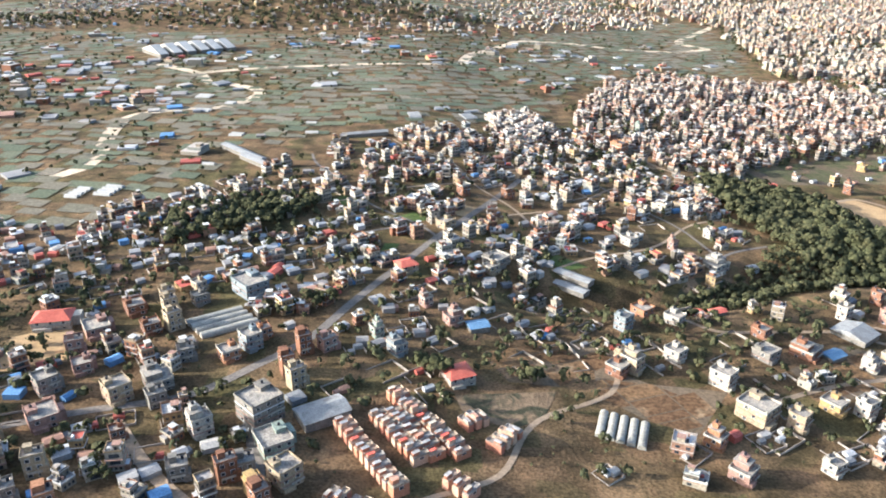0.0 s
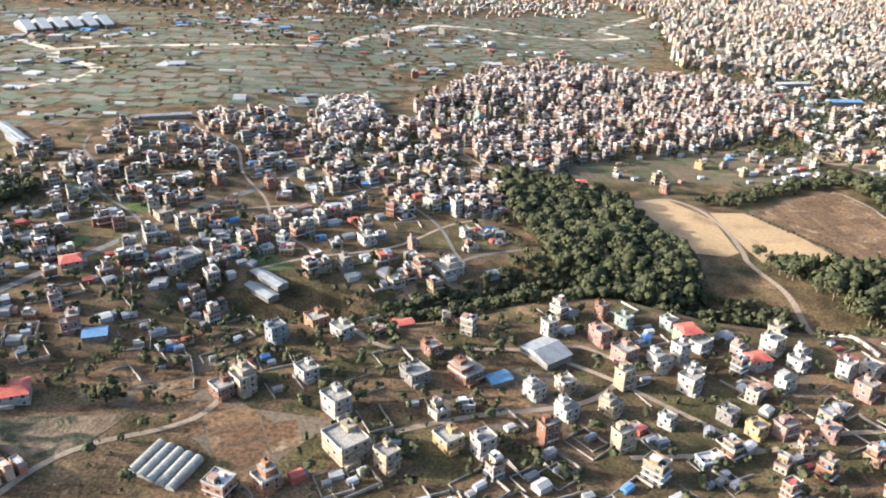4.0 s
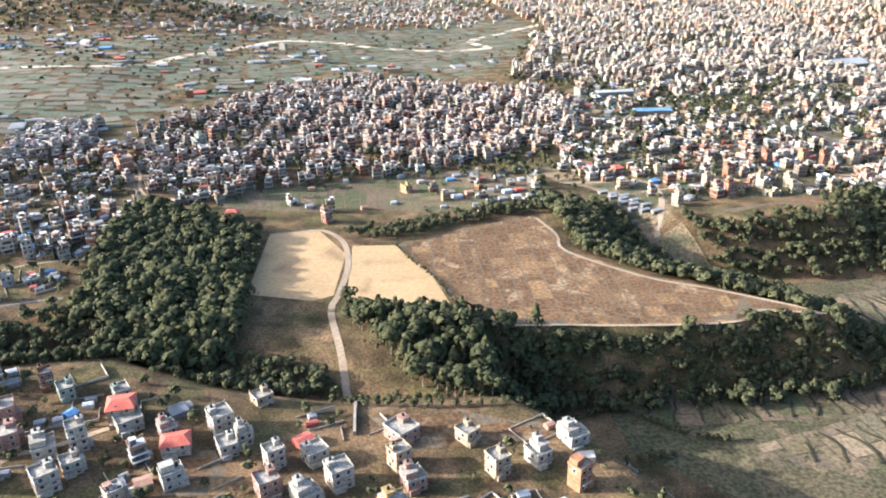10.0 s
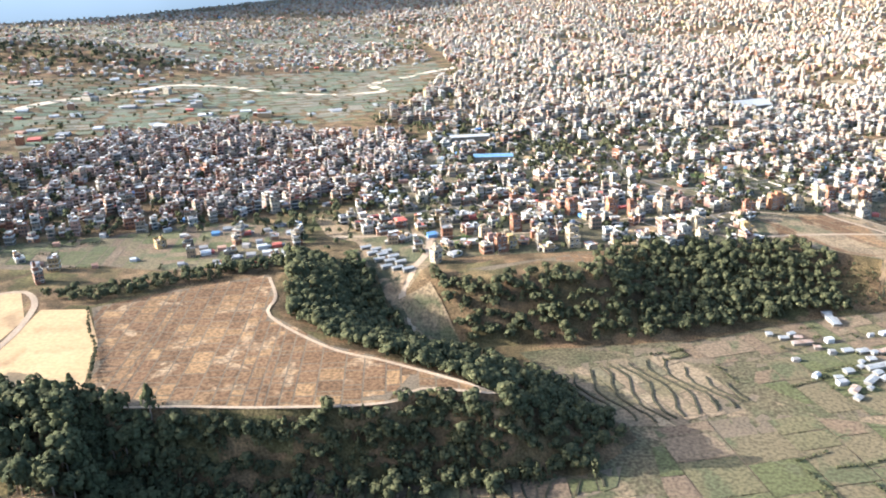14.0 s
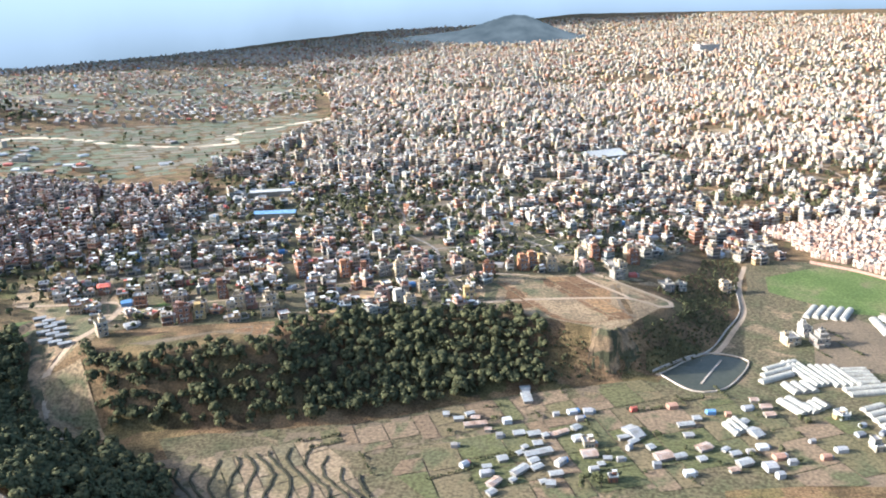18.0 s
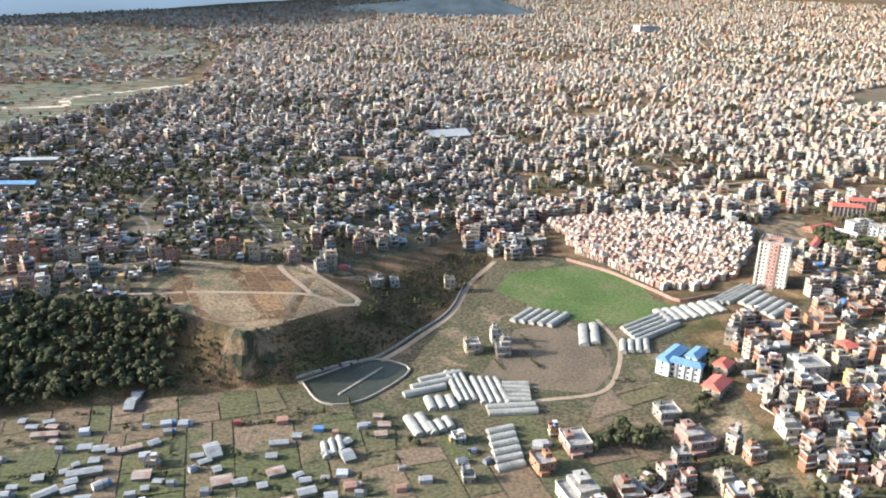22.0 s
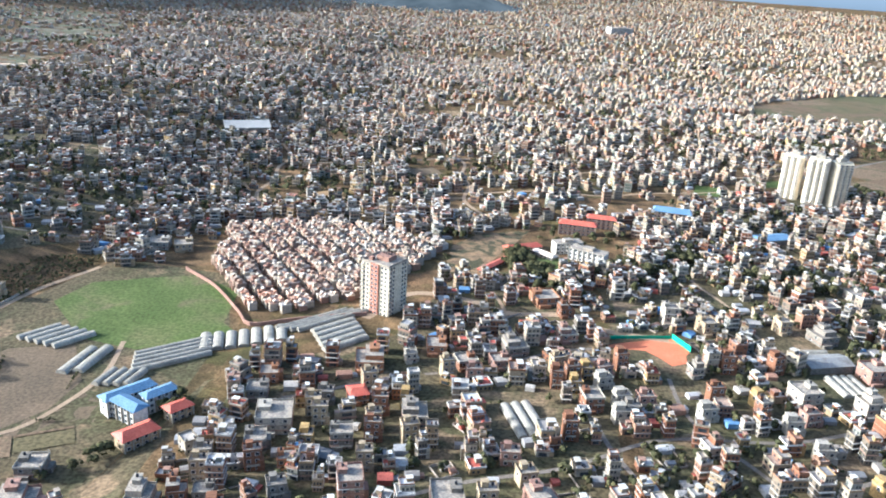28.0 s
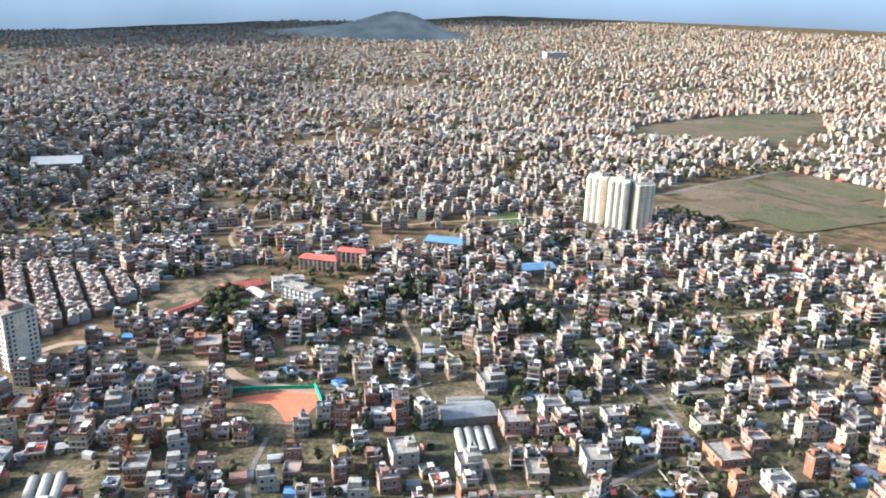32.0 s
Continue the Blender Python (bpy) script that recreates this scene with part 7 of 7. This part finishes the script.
garden("plateau_trees", [(560, 835), (640, 760), (880, 800), (1090, 1010), (1180, 1250), (620, 1250)], 9.5, 0.4, 33, 5, 9, "scattered trees on the plateau")
garden("town_trees", [(1130, 560), (2000, 700), (2150, 900), (1880, 1300), (1600, 1270), (1540, 1050), (1366, 900), (1250, 720)], 8.6, 0.5, 34, 4.5, 9, "garden trees in the lower town")
garden("city_trees", [(1180, 1130), (1960, 1640), (2300, 2000), (620, 2100), (520, 1250)], 12, 0.34, 35, 6, 10, "dark trees between city houses", 2)
garden("far_trees", [(400, 2100), (2900, 2100), (3000, 3600), (300, 3400)], 22, 0.26, 36, 7, 12, "dark far groves", 2)
garden("plain_trees", [(-700, 700), (-200, 620), (480, 1260), (600, 1700), (-300, 1500), (-800, 1500)], 17, 0.34, 37, 3, 8, "scattered trees in the plain")
woods("hazy_bank_wood", scatter([(-1000, 1900), (100, 1900), (450, 2500), (300, 3400), (-300, 3300), (-1200, 2600)], 75, 46), "trees on the far bank", 6, 11, 0.0, 46, 2)
woods("far_bank_wood", scatter([(-900, 1560), (-350, 1540), (0, 1640), (150, 1720), (-50, 1800), (-500, 1680), (-900, 1700)], 22, 38), "dark wooded river bank far off", 8, 14, 0.1, 38, 2)
woods("plain_wood", scatter([(-190, 500), (-120, 540), (-90, 590), (-140, 600), (-210, 560)], 7, 39), "dark wood behind the low sheds", 8, 14, 0.05, 39)
woods("school_trees", scatter([(1436, 1008), (1448, 1030), (1500, 1026), (1530, 1060), (1583, 1106), (1606, 1095), (1540, 1026), (1462, 1000)], 8, 40), "dark trees round the school", 7, 13, 0.05, 40)
woods("school_wood", scatter([(1435, 1050), (1447, 1085), (1466, 1022), (1494, 1014), (1486, 985), (1451, 985)], 7, 141), "dark trees round the school lawn", 7, 12, 0.05, 141)
woods("school_park", scatter([(1535, 1084), (1578, 1120), (1596, 1111), (1575, 1068), (1540, 1060)], 7, 142), "dark trees behind the school", 7, 12, 0.05, 142)
woods("town_park", scatter([(1606, 1061), (1650, 1068), (1696, 1046), (1678, 1020), (1622, 1023)], 7, 143), "dark park trees in the lower town", 7, 12, 0.05, 143)
woods("tower_grove", scatter([(1816, 1390), (1860, 1406), (1900, 1330), (1852, 1320), (1816, 1344)], 8, 144), "dark grove beside the cream towers", 7, 12, 0.05, 144)
woods("road_trees", scatter([(1945, 1650), (2162, 1802), (2120, 1706), (1943, 1597)], 14, 145), "trees along the raised road", 6, 11, 0.05, 145, 1)
woods("school_grove", scatter([(1432, 1040), (1442, 1075), (1456, 1068), (1446, 1032)], 7, 41), "dark grove beside the school lawn", 7, 12, 0.05, 41)
woods("valley_trees", scatter([(1195, 700), (1250, 750), (1262, 780), (1235, 742), (1200, 720)], 9, 42), "trees beside the valley track", 6, 10, 0.0, 42)
woods("east_grove", scatter([(1640, 1041), (1657, 1088), (1700, 1062), (1682, 1025)], 9, 43), "dark grove in the lower town", 7, 11, 0.0, 43)


garden("slope_weeds", [(-330, 240), (600, 320), (575, 440), (345, 560), (235, 620), (330, 740), (110, 890), (-190, 640)], 7.5, 0.34, 131, 0.9, 2.6, "weeds and low bushes between plots", 2)
garden("town_weeds", LOWER, 8, 0.4, 132, 1.2, 3.4, "bushes and weeds in the lower town", 2)
garden("plateau_weeds", PLATEAU, 8, 0.36, 133, 1.0, 3.0, "bushes and weeds on the plateau", 2)


# ---- walls round plots and yards ----
def plot_walls(name, poly, step, fill, seed, label):
    rnd = random.Random(seed)
    b = Build()
    spots = free_spots(poly, step, fill, seed, 0.4)
    if not len(spots):
        return
    gz, _ = terrain(spots[:, 0], spots[:, 1])
    for (x, y), z in zip(spots, gz):
        r = 0.52 + rnd.uniform(-0.25, 0.25)
        w, d, h = rnd.uniform(9, 20), rnd.uniform(8, 18), rnd.uniform(0.9, 1.7)
        c, s = math.cos(r), math.sin(r)
        for sx, sy in rnd.sample([(0, -1), (0, 1), (-1, 0), (1, 0)], rnd.randint(2, 4)):
            ox, oy = sx * w / 2, sy * d / 2
            b.box(x + ox * c - oy * s, y + ox * s + oy * c, z - 0.5, w if sy else 0.3, 0.3 if sy else d, h * 0.75 + 0.5, r, 0)
        for _ in range(rnd.randint(0, 2)):
            ox, oy = rnd.uniform(-w / 3, w / 3), rnd.uniform(-d / 3, d / 3)
            b.prism(x + ox * c - oy * s, y + ox * s + oy * c, z - 0.4, rnd.uniform(3, 6), rnd.uniform(2.5, 4), 2.4, 0.5, r, 1)
    tagged(new(name, b.mesh(name, [M_WALLGREY, M_SHEDMIX])), label, "walls", kind="stuff")


plot_walls("yard_walls", [(-330, 235), (330, 310), (345, 560), (235, 600), (330, 740), (110, 890), (-190, 640)], 21, 0.5, 51, "low brick and concrete yard walls with lean-tos")
plot_walls("near_walls", [(20, 260), (600, 330), (575, 440), (440, 460), (260, 470), (60, 420)], 17, 0.32, 52, "low walls round empty house plots")
plot_walls("plateau_walls", [(560, 835), (640, 760), (880, 800), (1010, 890), (1090, 1010), (1180, 1250), (620, 1250)], 22, 0.45, 53, "low yard walls on the plateau")
plot_walls("town_walls_low", [(1130, 560), (2000, 700), (2150, 900), (1880, 1300), (1600, 1270), (1540, 1050), (1366, 900), (1250, 720)], 20, 0.45, 54, "low yard walls and lean-tos of the lower town")

# the plan above is drawn in its own unit; this lays it out in metres
UNIT = 0.70
for ob in list(scene.objects):
    if ob.parent is None and ob.type in {"MESH", "EMPTY"}:
        ob.matrix_basis = Matrix.Scale(UNIT, 4) @ ob.matrix_basis
